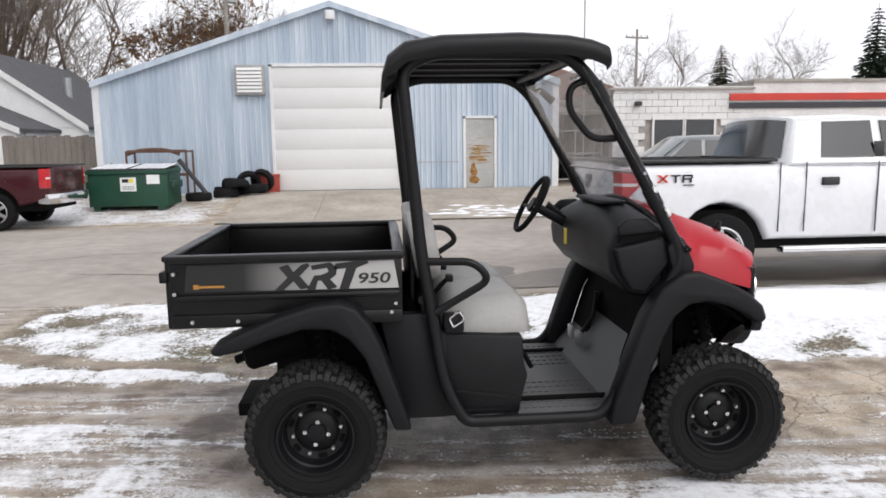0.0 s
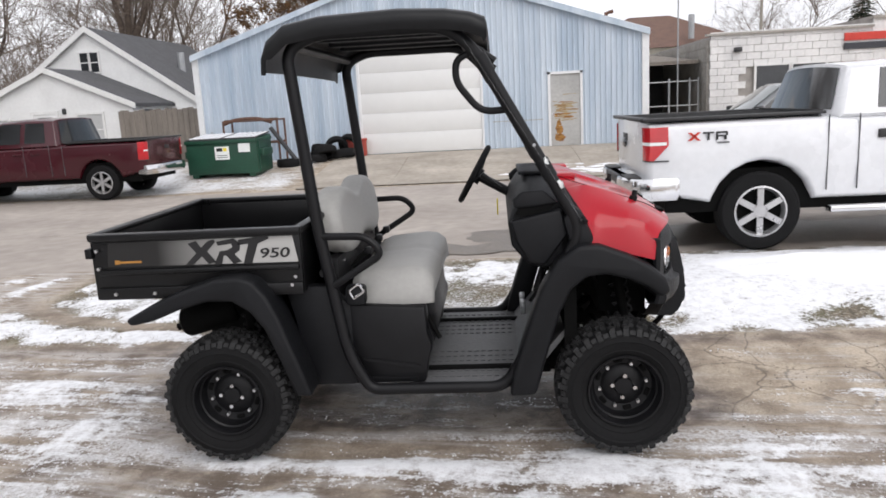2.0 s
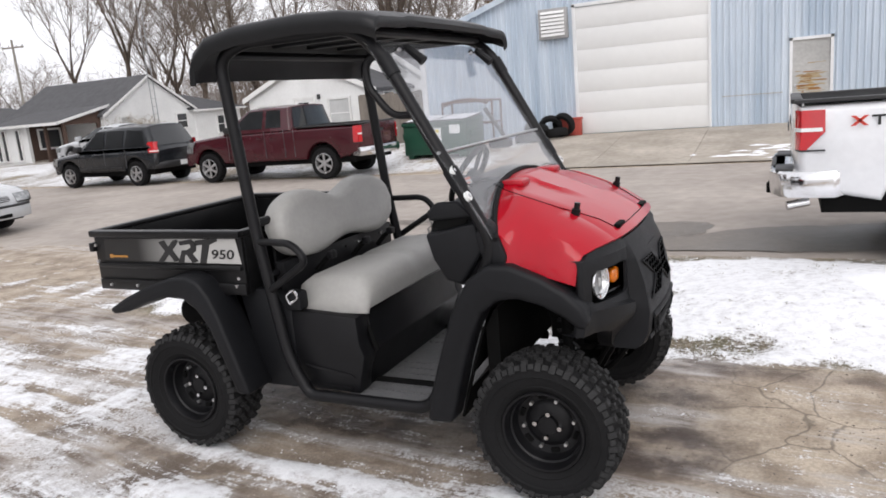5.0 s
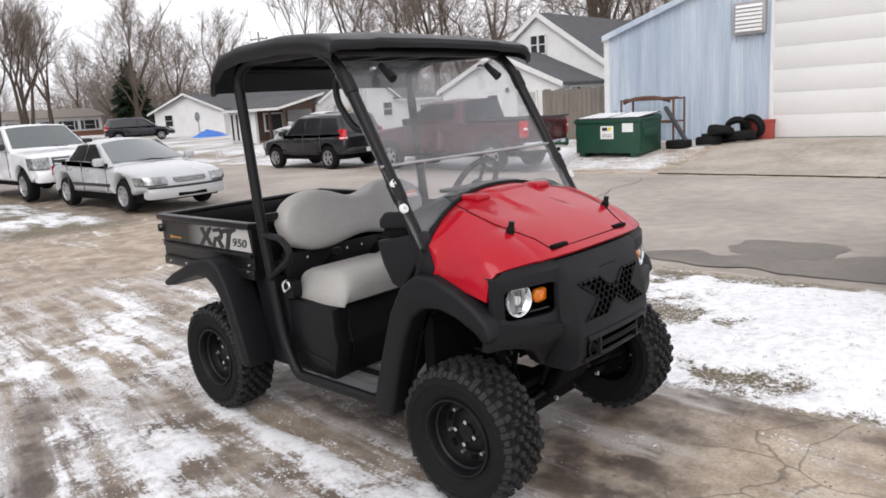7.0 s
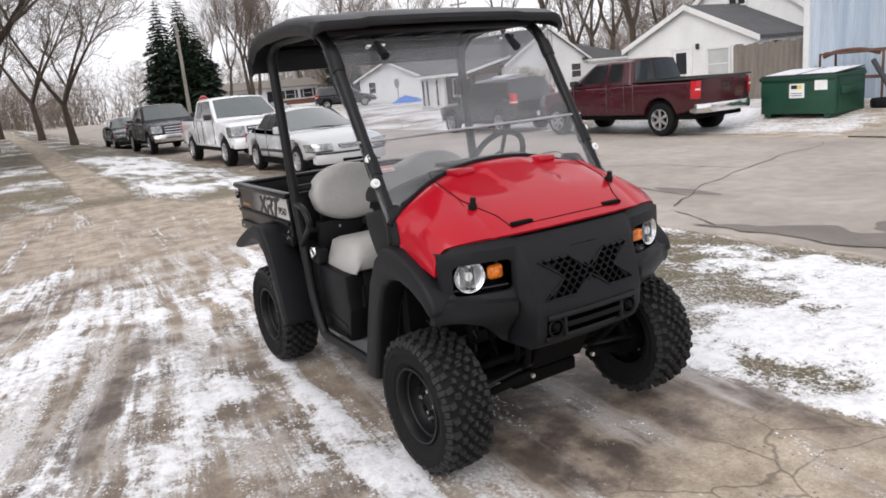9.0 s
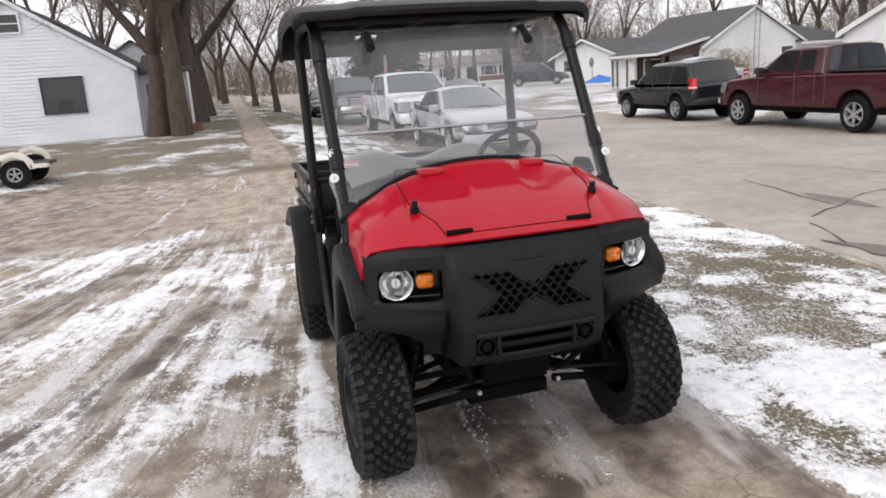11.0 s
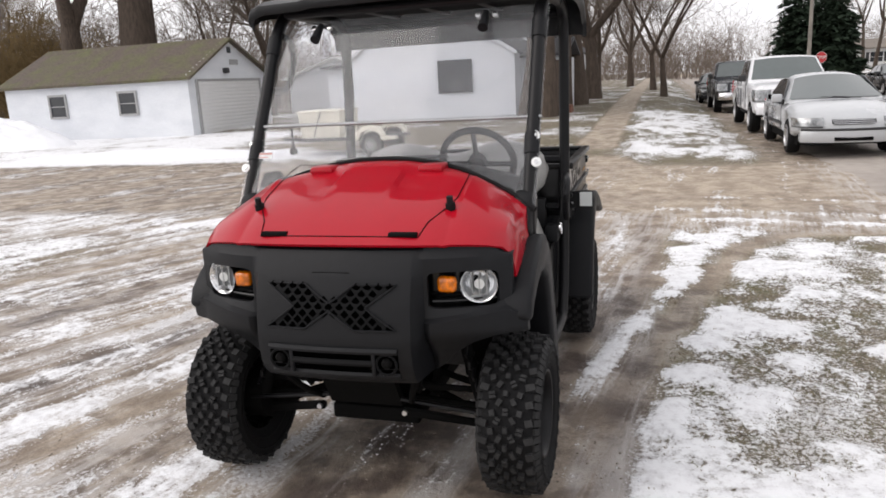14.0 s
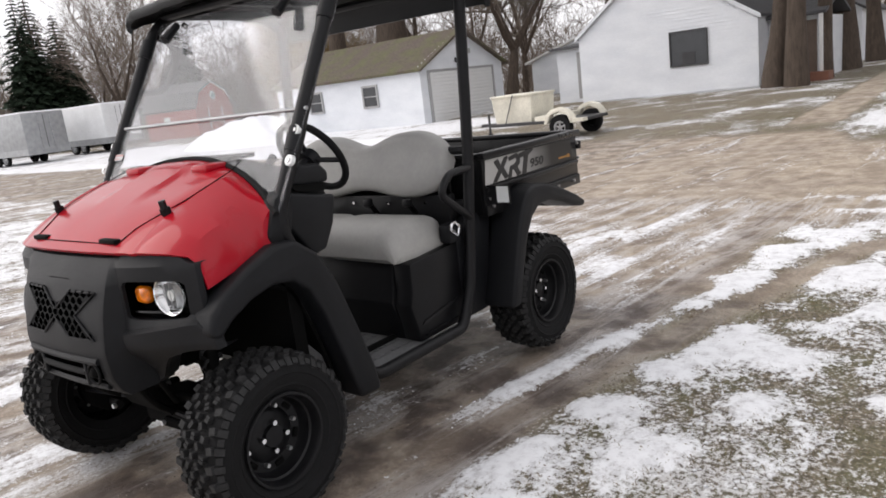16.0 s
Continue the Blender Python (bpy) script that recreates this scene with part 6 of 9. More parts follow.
hs = house("house", "white clapboard house with gabled front wing and dark roof")
part("wing_wall", prism([(-16.95, 0.25), (-11.1, 0.25), (-11.1, 2.25), (-14.02, 3.52), (-16.95, 2.25)], 24.0, 28.5), M["whiteside"], hs)
siding(hs, -16.95, -11.1, 0.35, 3.45, 24.0, "y", 0.115, M["whiteside"], top=lambda u: 3.5 - abs(u + 14.02) * 0.434)
gable_roof(hs, -16.95, -11.1, 24.0, 28.5, 2.25, 2.25, -14.02, 3.52, "y", M["shingle"], over=0.16)
for s in (-1, 1):
    part("barge_board", prism([(-14.02 + s * 3.1, 2.12), (-14.02, 3.47), (-14.02, 3.66), (-14.02 + s * 3.1, 2.31)], 23.79, 23.835), M["frame"], hs)
part("main_wall", prism([(-18.0, 0.25), (-10.1, 0.25), (-10.1, 2.4), (-14.05, 5.15), (-18.0, 2.4)], 27.0, 36.0), M["whiteside"], hs)
siding(hs, -17.9, -10.2, 2.4, 5.1, 27.0, "y", 0.115, M["whiteside"], top=lambda u: 5.13 - abs(u + 14.05) * 0.695)
gable_roof(hs, -18.0, -10.1, 27.0, 36.0, 2.4, 2.4, -14.05, 5.15, "y", M["shingle"], over=0.16)
for s in (-1, 1):
    part("barge_board", prism([(-14.05 + s * 4.1, 2.21), (-14.05, 5.07), (-14.05, 5.30), (-14.05 + s * 4.1, 2.44)], 26.79, 26.835), M["frame"], hs)
window(hs, -14.42, -14.1, 3.6, 4.32, 26.95, fw=0.05)
window(hs, -14.02, -13.70, 3.6, 4.32, 26.95, fw=0.05)
hd = new("front_door")
hd.parent = hs
part("door_leaf", B((-14.68, -13.88, 23.95, 24.0, 0.38, 2.08), bevel=0.01), M["whiteside"], hd)
part("door_pane", B((-14.52, -14.04, 23.94, 23.952, 1.2, 1.98)), M["pane"], hd)
part("door_frame", B((-14.78, -14.68, 23.92, 24, 0.36, 2.18), (-13.88, -13.78, 23.92, 24, 0.36, 2.18), (-14.68, -13.88, 23.92, 24, 2.08, 2.18)), M["frame"], hd)
window(hs, -13.07, -12.2, 0.97, 2.0, 23.96, fw=0.07, glass="blindpane")
window(hs, -16.45, -15.6, 1.35, 1.95, 23.96, fw=0.07, glass="blindpane")
part("porch_lamp", B((-13.6, -13.48, 23.88, 23.99, 2.05, 2.25), bevel=0.03), M["lid"], hs)
part("chimney_vent", cyl((-11.8, 30, 3.5), (-11.8, 30, 4.4), 0.14, n=10), M["galv"], hs)
window(hs, 24.6, 25.3, 1.1, 2.1, -11.08, axis="x", sign=1)

# board fence between house and workshop
fc = thing("board_fence", 0, 0, 0, 0, "grey weathered board fence beside the workshop", "fence")
for k in range(17):
    x = -10.6 + k * 0.175
    part("board", B((x, x + 0.165, 22.0, 22.025, 0.3, 2.02 + 0.03 * math.sin(k * 2.1))), M["oldwood"], fc)
for x in (-10.55, -9.1, -7.75):
    part("post", B((x, x + 0.1, 22.03, 22.13, 0.3, 2.05)), M["oldwood"], fc)

# second house down the street: gable end towards the yard, porch towards the street
h2 = house("house", "white clapboard house with dark roof and brown porch")
HX, HE, HR, HZ = -24.7, 2.16, 3.80, 26.25
part("wall", prism([(23.5, 0.3), (29.0, 0.3), (29.0, HE), (HZ, HR), (23.5, HE)], HX - 6.9, HX, "x"), M["whiteside"], h2)


def top_h2(u):
    return HR - 0.03 - abs(u - HZ) * (HR - HE) / 2.75


siding(h2, 23.5, 29.0, 2.02, HR - 0.05, HX, "x", 0.17, M["whiteside"], top=top_h2)
siding(h2, 23.5, 29.0, 0.35, 1.98, HX, "x", 0.33, M["whiteside"], thick=0.02)
gable_roof(h2, 23.5, 29.0, HX - 6.9, HX, HE, HE, HZ, HR, "x", M["shingle"], over=0.16, th=0.11)
for sd in (-1, 1):
    part("rake_board", prism([(HZ + sd * 2.92, HE - 0.12), (HZ, HR - 0.01), (HZ, HR + 0.10), (HZ + sd * 2.92, HE)], HX + 0.165, HX + 0.19, "x"), M["frame"], h2)
part("corner_board", B((HX - 0.09, HX + 0.03, 23.46, 23.55, 0.3, 2.1)), M["frame"], h2)
# porch under its own shallow roof: open at the side, closed towards the street
part("porch_roof", prism([(24.0, 2.62), (21.3, 2.02), (21.3, 1.93), (24.0, 2.5)], HX - 5.0, HX - 0.15, "x"), M["shingle"], h2)
part("porch_fascia", prism([(24.0, 2.52), (21.25, 1.91), (21.25, 2.03), (24.0, 2.64)], HX - 0.15, HX - 0.12, "x"), M["frame"], h2)
part("porch_gutter", B((HX - 5.0, HX - 0.12, 21.20, 21.28, 1.90, 2.02)), M["frame"], h2)
part("porch_side", prism([(23.48, 2.42), (21.6, 2.0), (21.6, 1.86), (23.48, 1.86)], HX - 0.32, HX - 0.24, "x"), M["porchwood"], h2)
part("porch_knee_wall", B((HX - 0.4, HX - 0.2, 21.5, 23.46, 0.3, 0.8)), M["brick"], h2)
part("porch_floor", B((HX - 2.6, HX - 0.4, 21.7, 23.5, 0.3, 0.42)), M["oldwood"], h2)
part("porch_back_wall", B((HX - 2.7, HX - 2.6, 21.7, 23.5, 0.3, 2.1)), M["porchwood"], h2)
window(h2, 22.1, 23.1, 0.95, 1.72, HX - 2.58, axis="x", sign=1, fw=0.08, panes=1)
part("porch_front_wall", B((HX - 4.9, HX - 2.6, 21.55, 21.69, 0.3, 1.95)), M["whiteside"], h2)
for x in (-0.32, -1.5):
    part("porch_post", B((HX + x, HX + x + 0.12, 21.55, 21.67, 0.3, 1.95)), M["porchwood"], h2)
for x in (-4.7, -4.25, -3.3):
    window(h2, HX + x, HX + x + 0.24, 0.5, 1.8, 21.54, fw=0.05, panes=1)
part("porch_pilaster", B((HX - 0.33, HX - 0.22, 23.3, 23.46, 0.3, 2.0)), M["porchwood"], h2)
window(h2, 24.37, 24.98, 1.25, 1.99, HX + 0.02, axis="x", sign=1, fw=0.07, glass="blindpane")
window(h2, 27.78, 28.42, 1.30, 1.96, HX + 0.02, axis="x", sign=1, fw=0.07)
# low hipped wing behind
part("wing", B((HX - 3.6, HX + 0.02, 29.0, 32.5, 0.3, 2.06)), M["whiteside"], h2)
siding(h2, 29.02, 32.48, 0.35, 2.04, HX + 0.02, "x", 0.17, M["whiteside"], thick=0.02)
hip = bmesh.new()
q = [hip.verts.new(p) for p in ((HX + 0.28, 28.6, 2.12), (HX + 0.28, 32.75, 2.12), (HX - 3.9, 32.75, 2.12), (HX - 3.9, 28.6, 2.12), (HX - 1.8, 28.2, 3.02), (HX - 1.8, 30.0, 3.02))]
for f in ((0, 1, 5, 4), (1, 2, 5), (2, 3, 4, 5), (3, 0, 4), (3, 2, 1, 0)):
    hip.faces.new([q[k] for k in f])
part("wing_roof", hip, M["shingle"], h2)
part("wing_fascia", B((HX + 0.24, HX + 0.29, 28.7, 32.75, 2.02, 2.12)), M["frame"], h2)
part("wing_soffit", B((HX + 0.02, HX + 0.24, 28.9, 32.7, 2.04, 2.06)), M["frame"], h2)
window(h2, 30.6, 31.1, 0.85, 1.72, HX + 0.04, axis="x", sign=1, fw=0.07)
h2.matrix_basis = Matrix.Translation((-0.12, 0.01, -0.018)) @ Matrix.Translation((2, 0, 0.3)) @ Matrix.Scale(1.06, 4) @ Matrix.Translation((-2, 0, -0.3))
mast = thing("antenna_mast", HX - 1.3, 27.7, 0.3, 0, "slim galvanised antenna mast with rungs against the gable", "mast")
for y in (-0.14, 0.14):
    part("upright", cyl((0, y, 0), (0, y, 6.8), 0.022, n=8), M["galv"], mast)
for k in range(17):
    part("rung", cyl((0, -0.14, 0.3 + k * 0.38), (0, 0.14, 0.3 + k * 0.38), 0.010, n=6), M["galv"], mast)

# bungalow with dish further west
h3 = house("bungalow", "low white bungalow with dark roof and brown side porch")
bx0, bx1, bn = -42.2, -35.1, 24.4
bxm = (bx0 + bx1) / 2
part("wall", prism([(bx0, 0.3), (bx1, 0.3), (bx1, 2.5), (bxm, 3.75), (bx0, 2.5)], bn, bn + 8.5), M["whiteside"], h3)
siding(h3, bx0, bx1, 0.45, 3.7, bn, "y", 0.15, M["whiteside"], top=lambda u: 3.72 - abs(u - bxm) * 0.352)
gable_roof(h3, bx0, bx1, bn, bn + 8.5, 2.5, 2.5, bxm, 3.75, "y", M["shingle"], over=0.4)
for s in (-1, 1):
    part("barge_board", prism([(bxm + s * 3.95, 2.24), (bxm, 3.74), (bxm, 3.90), (bxm + s * 3.95, 2.40)], bn - 0.45, bn - 0.40), M["frame"], h3)
window(h3, bx0 + 1.1, bx0 + 1.9, 1.3, 2.2, bn - 0.02, fw=0.07)
window(h3, bn + 1.0, bn + 1.9, 1.2, 2.2, bx1, axis="x", sign=1)
part("porch_roof", B((bx1, bx1 + 1.7, bn + 2.6, bn + 8.0, 2.45, 2.58)), M["brick"], h3)
part("porch_floor", B((bx1 + 0.03, bx1 + 1.7, bn + 2.6, bn + 8.0, 0.3, 0.6)), M["oldwood"], h3)
for k in range(4):
    part("porch_post", B((bx1 + 1.5, bx1 + 1.62, bn + 2.7 + k * 1.65, bn + 2.82 + k * 1.65, 0.6, 2.45)), M["frame"], h3)
part("porch_rail", B((bx1 + 1.52, bx1 + 1.60, bn + 2.8, bn + 7.7, 1.25, 1.33)), M["brick"], h3)
ds = lathe([(0.0, 0.06), (0.2, 0.04), (0.38, 0.0)], n=18)
bmesh.ops.transform(ds, matrix=Matrix.Translation((-37.2, 23.4, 1.95)) @ Matrix.Rotation(radians(-60), 4, "Z"), verts=ds.verts)
dish = thing("satellite_dish", 0, 0, 0, 0, "grey satellite dish on a short pole", "satellite dish")
part("reflector", ds, M["galv"], dish)
part("pole", cyl((-37.2, 23.45, 0.4), (-37.2, 23.45, 1.95), 0.04, n=8), M["galv"], dish)

h3.matrix_basis = Matrix.Translation((-48.9, 33.2, 0)) @ Matrix.Rotation(radians(20), 4, "Z") @ Matrix.Translation((-bx1, -bn, 0))
dish.matrix_basis = Matrix.Translation((-11.1, 7.1, 0.0))

# long ranch house at the end
h4 = house("ranch_house", "long low pale ranch house with shallow grey roof")
part("wall", prism([(-99, 0.2), (-92, 0.2), (-92, 3.0), (-95.5, 3.9), (-99, 3.0)], 26.5, 42), M["whiteside"], h4)
gable_roof(h4, -99, -92, 26.5, 42, 3.0, 3.0, -95.5, 3.95, "y", M["oldwood"], over=0.5)
for n0 in (28.0, 31.2, 37.2, 39.8):
    window(h4, n0, n0 + 1.3, 1.4, 2.5, -91.98, axis="x", sign=1, fw=0.1)
    for n1 in (n0 - 0.45, n0 + 1.35):
        part("shutter", B((-91.99, -91.93, n1, n1 + 0.4, 1.4, 2.5)), M["lid"], h4)
part("front_door", B((-91.99, -91.92, 34.6, 35.6, 0.5, 2.5)), M["pane"], h4)
part("brick_base", B((-92, -91.85, 36.4, 42, 0.2, 1.2)), M["brick"], h4)
h5 = house("house", "small white house with grey roof, far down the street")
part("wall", prism([(12, 0.3), (19, 0.3), (19, 3.7), (15.5, 5.6), (12, 3.7)], -176, -168, "x"), M["whiteside"], h5)
gable_roof(h5, 12, 19, -176, -168, 3.7, 3.7, 15.5, 5.6, "x", M["shingle"], over=0.3)
window(h5, 14, 15, 1.9, 3.1, -168, axis="x", sign=1)

# white block shop
sh = thing("block_shop", 0, 0, 0, 0, "white painted block shop with red and black stripe", "building")
part("wall_core", B((7.45, 32, 21.56, 36, 0.2, 3.2), (11.85, 32, 21.55, 36, 3.19, 3.5)), M["mortar"], sh)
rnd = random.Random(8)
for r in range(15):
    z = 0.3 + r * 0.2
    x = 7.42 - (0.2 if r % 2 else 0)
    while x < 11.9:
        x0, x1 = max(7.4, x), min(x + 0.4, 11.9)
        if not (8.62 < x1 and x0 < 10.66 and 1.25 < z + 0.1 < 2.35) and x1 - x0 > 0.05:
            part("block", B((x0 + 0.006, x1 - 0.006, 21.5 - rnd.uniform(0, 0.012), 21.57, z + 0.006, z + 0.194)), M["block"], sh)
        x += 0.4
part("wall_face", B((11.9, 32, 21.5, 21.56, 0.3, 3.3)), M["block"], sh)
part("parapet_cap", B((7.3, 11.85, 21.42, 21.7, 3.2, 3.26), (11.8, 32, 21.42, 21.7, 3.42, 3.5)), M["greyblock"], sh)
part("parapet", B((11.85, 32, 21.5, 21.56, 3.3, 3.44)), M["block"], sh)
part("red_stripe", B((11.07, 32, 21.44, 21.495, 2.86, 3.07)), M["redstripe"], sh)
part("black_stripe", B((11.07, 32, 21.44, 21.495, 2.62, 2.80)), M["darkstripe"], sh)
window(sh, 8.7, 9.6, 1.3, 2.3, 21.52, fw=0.06, panes=1)
window(sh, 9.7, 10.6, 1.3, 2.3, 21.52, fw=0.06, panes=1)
part("wall_lamp", B((8.05, 8.25, 21.3, 21.5, 2.72, 2.85), bevel=0.03), M["lid"], sh)
part("side_wall", B((7.38, 7.45, 21.6, 34, 0.2, 3.1)), M["greyblock"], sh)
for r in range(14):
    z = 0.3 + r * 0.2
    y = 21.6 - (0.2 if r % 2 else 0)
    while y < 27:
        part("block", B((7.352, 7.382, max(21.6, y) + 0.006, y + 0.394, z + 0.006, z + 0.194)), M["greyblock"], sh)
        y += 0.4
part("mast", cyl((6.6, 21.9, 0.2), (6.6, 21.9, 9.5), 0.022, n=8), M["galv"], sh)
lean = thing("lean_to", 0, 0, 0, 0, "weathered lean-to shed with wire gate", "shed")
part("lean_roof", prism([(22.2, 2.5), (30, 3.1), (30, 3.2), (22.2, 2.6)], 5.65, 7.3, "x"), M["oldwood"], lean)
part("lean_wall", B((5.7, 5.8, 22.6, 30, 0.2, 2.5)), M["oldwood"], lean)
for x in (5.8, 6.4, 7.0, 7.25):
    part("gate_post", cyl((x, 22.1, 0.2), (x, 22.1, 2.1), 0.03, n=8), M["galv"], lean)
for z in (0.5, 1.3, 2.0):
    part("gate_rail", cyl((5.8, 22.1, z), (7.25, 22.1, z), 0.02, n=8), M["galv"], lean)
part("dark_back", B((5.85, 7.3, 27, 27.1, 0.2, 2.8)), M["lid"], lean)
br = house("house", "cream house with brown hipped roof behind the shop")
part("wall", B((4.6, 11.5, 31, 38, 0.3, 3.6)), M["cream"], br)
bm = bmesh.new()
v = [bm.verts.new(p) for p in ((4.2, 30.6, 3.5), (11.9, 30.6, 3.5), (11.9, 38.4, 3.5), (4.2, 38.4, 3.5), (7.4, 34.5, 5.1), (9.2, 34.5, 5.1))]
for f in ((0, 1, 5, 4), (1, 2, 5), (2, 3, 4, 5), (3, 0, 4), (3, 2, 1, 0)):
    bm.faces.new([v[i] for i in f])
part("hip_roof", bm, M["brownroof"], br)
part("chimney", B((5.3, 5.7, 30.9, 31.3, 3.5, 4.6)), M["brick"], br)
part("flue", cyl((9.3, 31, 3.8), (9.3, 31, 4.75), 0.12, n=10), M["galv"], br)

# grey-white house to the west across the lane
wh = house("house", "weathered white clapboard house with steep dark roof")
WX = -23.0
part("wall", prism([(-6.95, 0.25), (-0.4, 0.25), (-0.4, 2.66), (-4.05, 5.0), (-6.95, 2.76)], WX - 9, WX, "x"), M["oldwhite"], wh)


def top_wh(u):
    return lerp(2.76, 5.0, (u + 6.95) / 2.9) if u < -4.05 else lerp(5.0, 2.66, (u + 4.05) / 3.65)


siding(wh, -6.95, -0.4, 0.35, 4.9, WX, "x", 0.125, M["oldwhite"], top=top_wh, thick=0.03)
gable_roof(wh, -6.95, -0.4, WX - 9, WX, 2.76, 2.66, -4.05, 5.0, "x", M["shingle"], over=0.12, th=0.10)
w = window(wh, -3.35, -2.1, 1.32, 2.45, WX + 0.02, axis="x", sign=1, frame=M["lid"], fw=0.05, panes=1)
part("board", B((WX + 0.045, WX + 0.06, -2.95, -2.5, 1.35, 1.75)), M["lid"], w)
window(wh, -4.45, -3.7, 4.0, 4.55, WX + 0.02, axis="x", sign=1, frame=M["oldwhite"], fw=0.06)
part("annex", B((WX - 6, WX - 1.2, -8.6, -6.95, 0.25, 2.45)), M["oldwhite"], wh)
siding(wh, -8.6, -6.97, 0.3, 2.45, WX - 1.2, "x", 0.125, M["oldwhite"], thick=0.022)
part("annex_roof", prism([(WX - 6.2, 2.85), (WX - 6.2, 2.95), (WX - 0.9, 2.55), (WX - 0.9, 2.45)], -8.8, -6.93), M["shingle"], wh)
part("annex_door", B((WX - 1.2, WX - 1.17, -7.7, -7.05, 0.45, 2.3)), M["greyframe"], wh)
part("annex_pane", B((WX - 1.17, WX - 1.155, -7.55, -7.2, 1.3, 2.1)), M["pane"], wh)
part("entry", B((WX - 5.5, WX - 1.3, -0.4, 1.2, 0.25, 2.45)), M["oldwhite"], wh)
siding(wh, -0.38, 1.2, 0.3, 2.45, WX - 1.3, "x", 0.125, M["oldwhite"], thick=0.022)
part("entry_roof", prism([(WX - 5.9, 2.45), (WX - 3.4, 3.1), (WX - 0.95, 2.45), (WX - 0.95, 2.55), (WX - 3.4, 3.22), (WX - 5.9, 2.55)], -0.38, 1.45), M["shingle"], wh)
part("porch_post", B((WX - 1.05, WX - 0.95, 1.25, 1.35, 0.3, 2.45)), M["frame"], wh)
part("rake_board", prism([(-7.07, 2.62), (-4.05, 4.96), (-4.05, 5.10), (-7.07, 2.76)], WX + 0.125, WX + 0.15, "x"), M["oldwhite"], wh)
part("rake_board", prism([(-0.28, 2.55), (-4.05, 4.96), (-4.05, 5.10), (-0.28, 2.69)], WX + 0.125, WX + 0.15, "x"), M["oldwhite"], wh)
part("entry_door", B((WX - 1.28, WX - 1.24, 0.4, 1.12, 0.6, 2.3)), M["barnbrown"], wh)
part("entry_step", B((WX - 1.3, WX - 0.5, 0.3, 1.6, 0.3, 0.6)), M["brick"], wh)
window(wh, -0.2, 0.25, 1.1, 2.1, WX - 1.28, axis="x", sign=1, fw=0.05)
nb = house("house", "white clapboard house half hidden behind street trees")
part("wall", prism([(-4.2, 0.3), (0.6, 0.3), (0.6, 2.9), (-1.8, 4.4), (-4.2, 2.9)], WX - 24, WX - 14, "x"), M["oldwhite"], nb)
siding(nb, -4.2, 0.6, 0.5, 4.3, WX - 14, "x", 0.14, M["oldwhite"], top=lambda u: 4.38 - abs(u + 1.8) * 0.625)
gable_roof(nb, -4.2, 0.6, WX - 24, WX - 14, 2.9, 2.9, -1.8, 4.4, "x", M["shingle"], over=0.2)
window(nb, -1.0, -0.3, 1.2, 2.2, WX - 13.98, axis="x", sign=1)

shd = thing("shed", 0, 0, 0, 0, "small white clapboard shed with low gable roof", "shed")
part("wall", prism([(-15.6, 0.3), (-10.4, 0.3), (-10.4, 2.35), (-12.6, 3.3), (-15.6, 2.35)], -40, -34, "x"), M["oldwhite"], shd)
siding(shd, -15.6, -10.4, 0.5, 3.2, -34, "x", 0.16, M["oldwhite"], top=lambda u: lerp(2.35, 3.3, (u + 15.6) / 3) if u < -12.6 else lerp(3.3, 2.35, (u + 12.6) / 2.2))
gable_roof(shd, -15.6, -10.4, -40, -34, 2.35, 2.35, -12.6, 3.3, "x", M["frame"], over=0.3, th=0.1)

# garage with mossy roof
ga = thing("garage", 0, 0, 0, 0, "white clapboard garage with mossy roof and roller door", "garage")
GX, GN = -19.3, -12.0
part("wall", prism([(GX - 5.9, 0.1), (GX, 0.1), (GX, 2.38), (GX - 2.85, 3.8), (GX - 5.9, 2.38)], GN - 8.6, GN), M["oldwhite"], ga)
part("fascia_board", B((GX - 5.75, GX - 0.15, GN, GN + 0.025, 2.28, 2.36)), M["oldwhite"], ga)
rows = bmesh.new()
z = 2.36
while z < 3.7:
    half = (3.8 - z) / 1.42 * 2.95
    loft([[(GX - 2.9 - half, GN, z), (GX - 2.9 - half, GN + 0.022, z), (GX - 2.9 - half, GN + 0.008, z + 0.12), (GX - 2.9 - half, GN, z + 0.12)], [(GX - 2.9 + half, GN, z), (GX - 2.9 + half, GN + 0.022, z), (GX - 2.9 + half, GN + 0.008, z + 0.12), (GX - 2.9 + half, GN, z + 0.12)]], rows, closed=True, cap=True)
    z += 0.12
tagged(part("gable_cladding", rows, M["oldwhite"], ga, sharp=20), kind="stuff")
siding(ga, GN - 8.6, GN, 0.2, 2.38, GX, "x", 0.12, M["oldwhite"], thick=0.026)
gable_roof(ga, GX - 5.9, GX, GN - 8.6, GN, 2.38, 2.38, GX - 2.85, 3.8, "y", M["mossy"], over=0.25, th=0.10)
gd = new("roller_door")
gd.parent = ga
for k in range(14):
    z = 0.22 + k * 0.142
    part("door_slat", B((GX - 5.0, GX - 0.55, GN + 0.02, GN + 0.05, z, z + 0.135), bevel=0.01), M["doorwhite"], gd)
part("door_frame", B((GX - 5.12, GX - 5.0, GN, GN + 0.07, 0.15, 2.3), (GX - 0.55, GX - 0.43, GN, GN + 0.07, 0.15, 2.3), (GX - 5.0, GX - 0.55, GN, GN + 0.07, 2.21, 2.3)), M["greyframe"], gd)
part("gable_lamp", B((GX - 2.6, GX - 2.35, GN, GN + 0.2, 2.5, 2.72), bevel=0.04), M["lid"], ga)
part("gable_sign", B((GX - 3.5, GX - 2.9, GN + 0.02, GN + 0.05, 2.85, 3.05)), M["greyframe"], ga)
part("gable_vent", B((GX - 3.05, GX - 2.8, GN + 0.02, GN + 0.05, 3.3, 3.55)), M["pane"], ga)
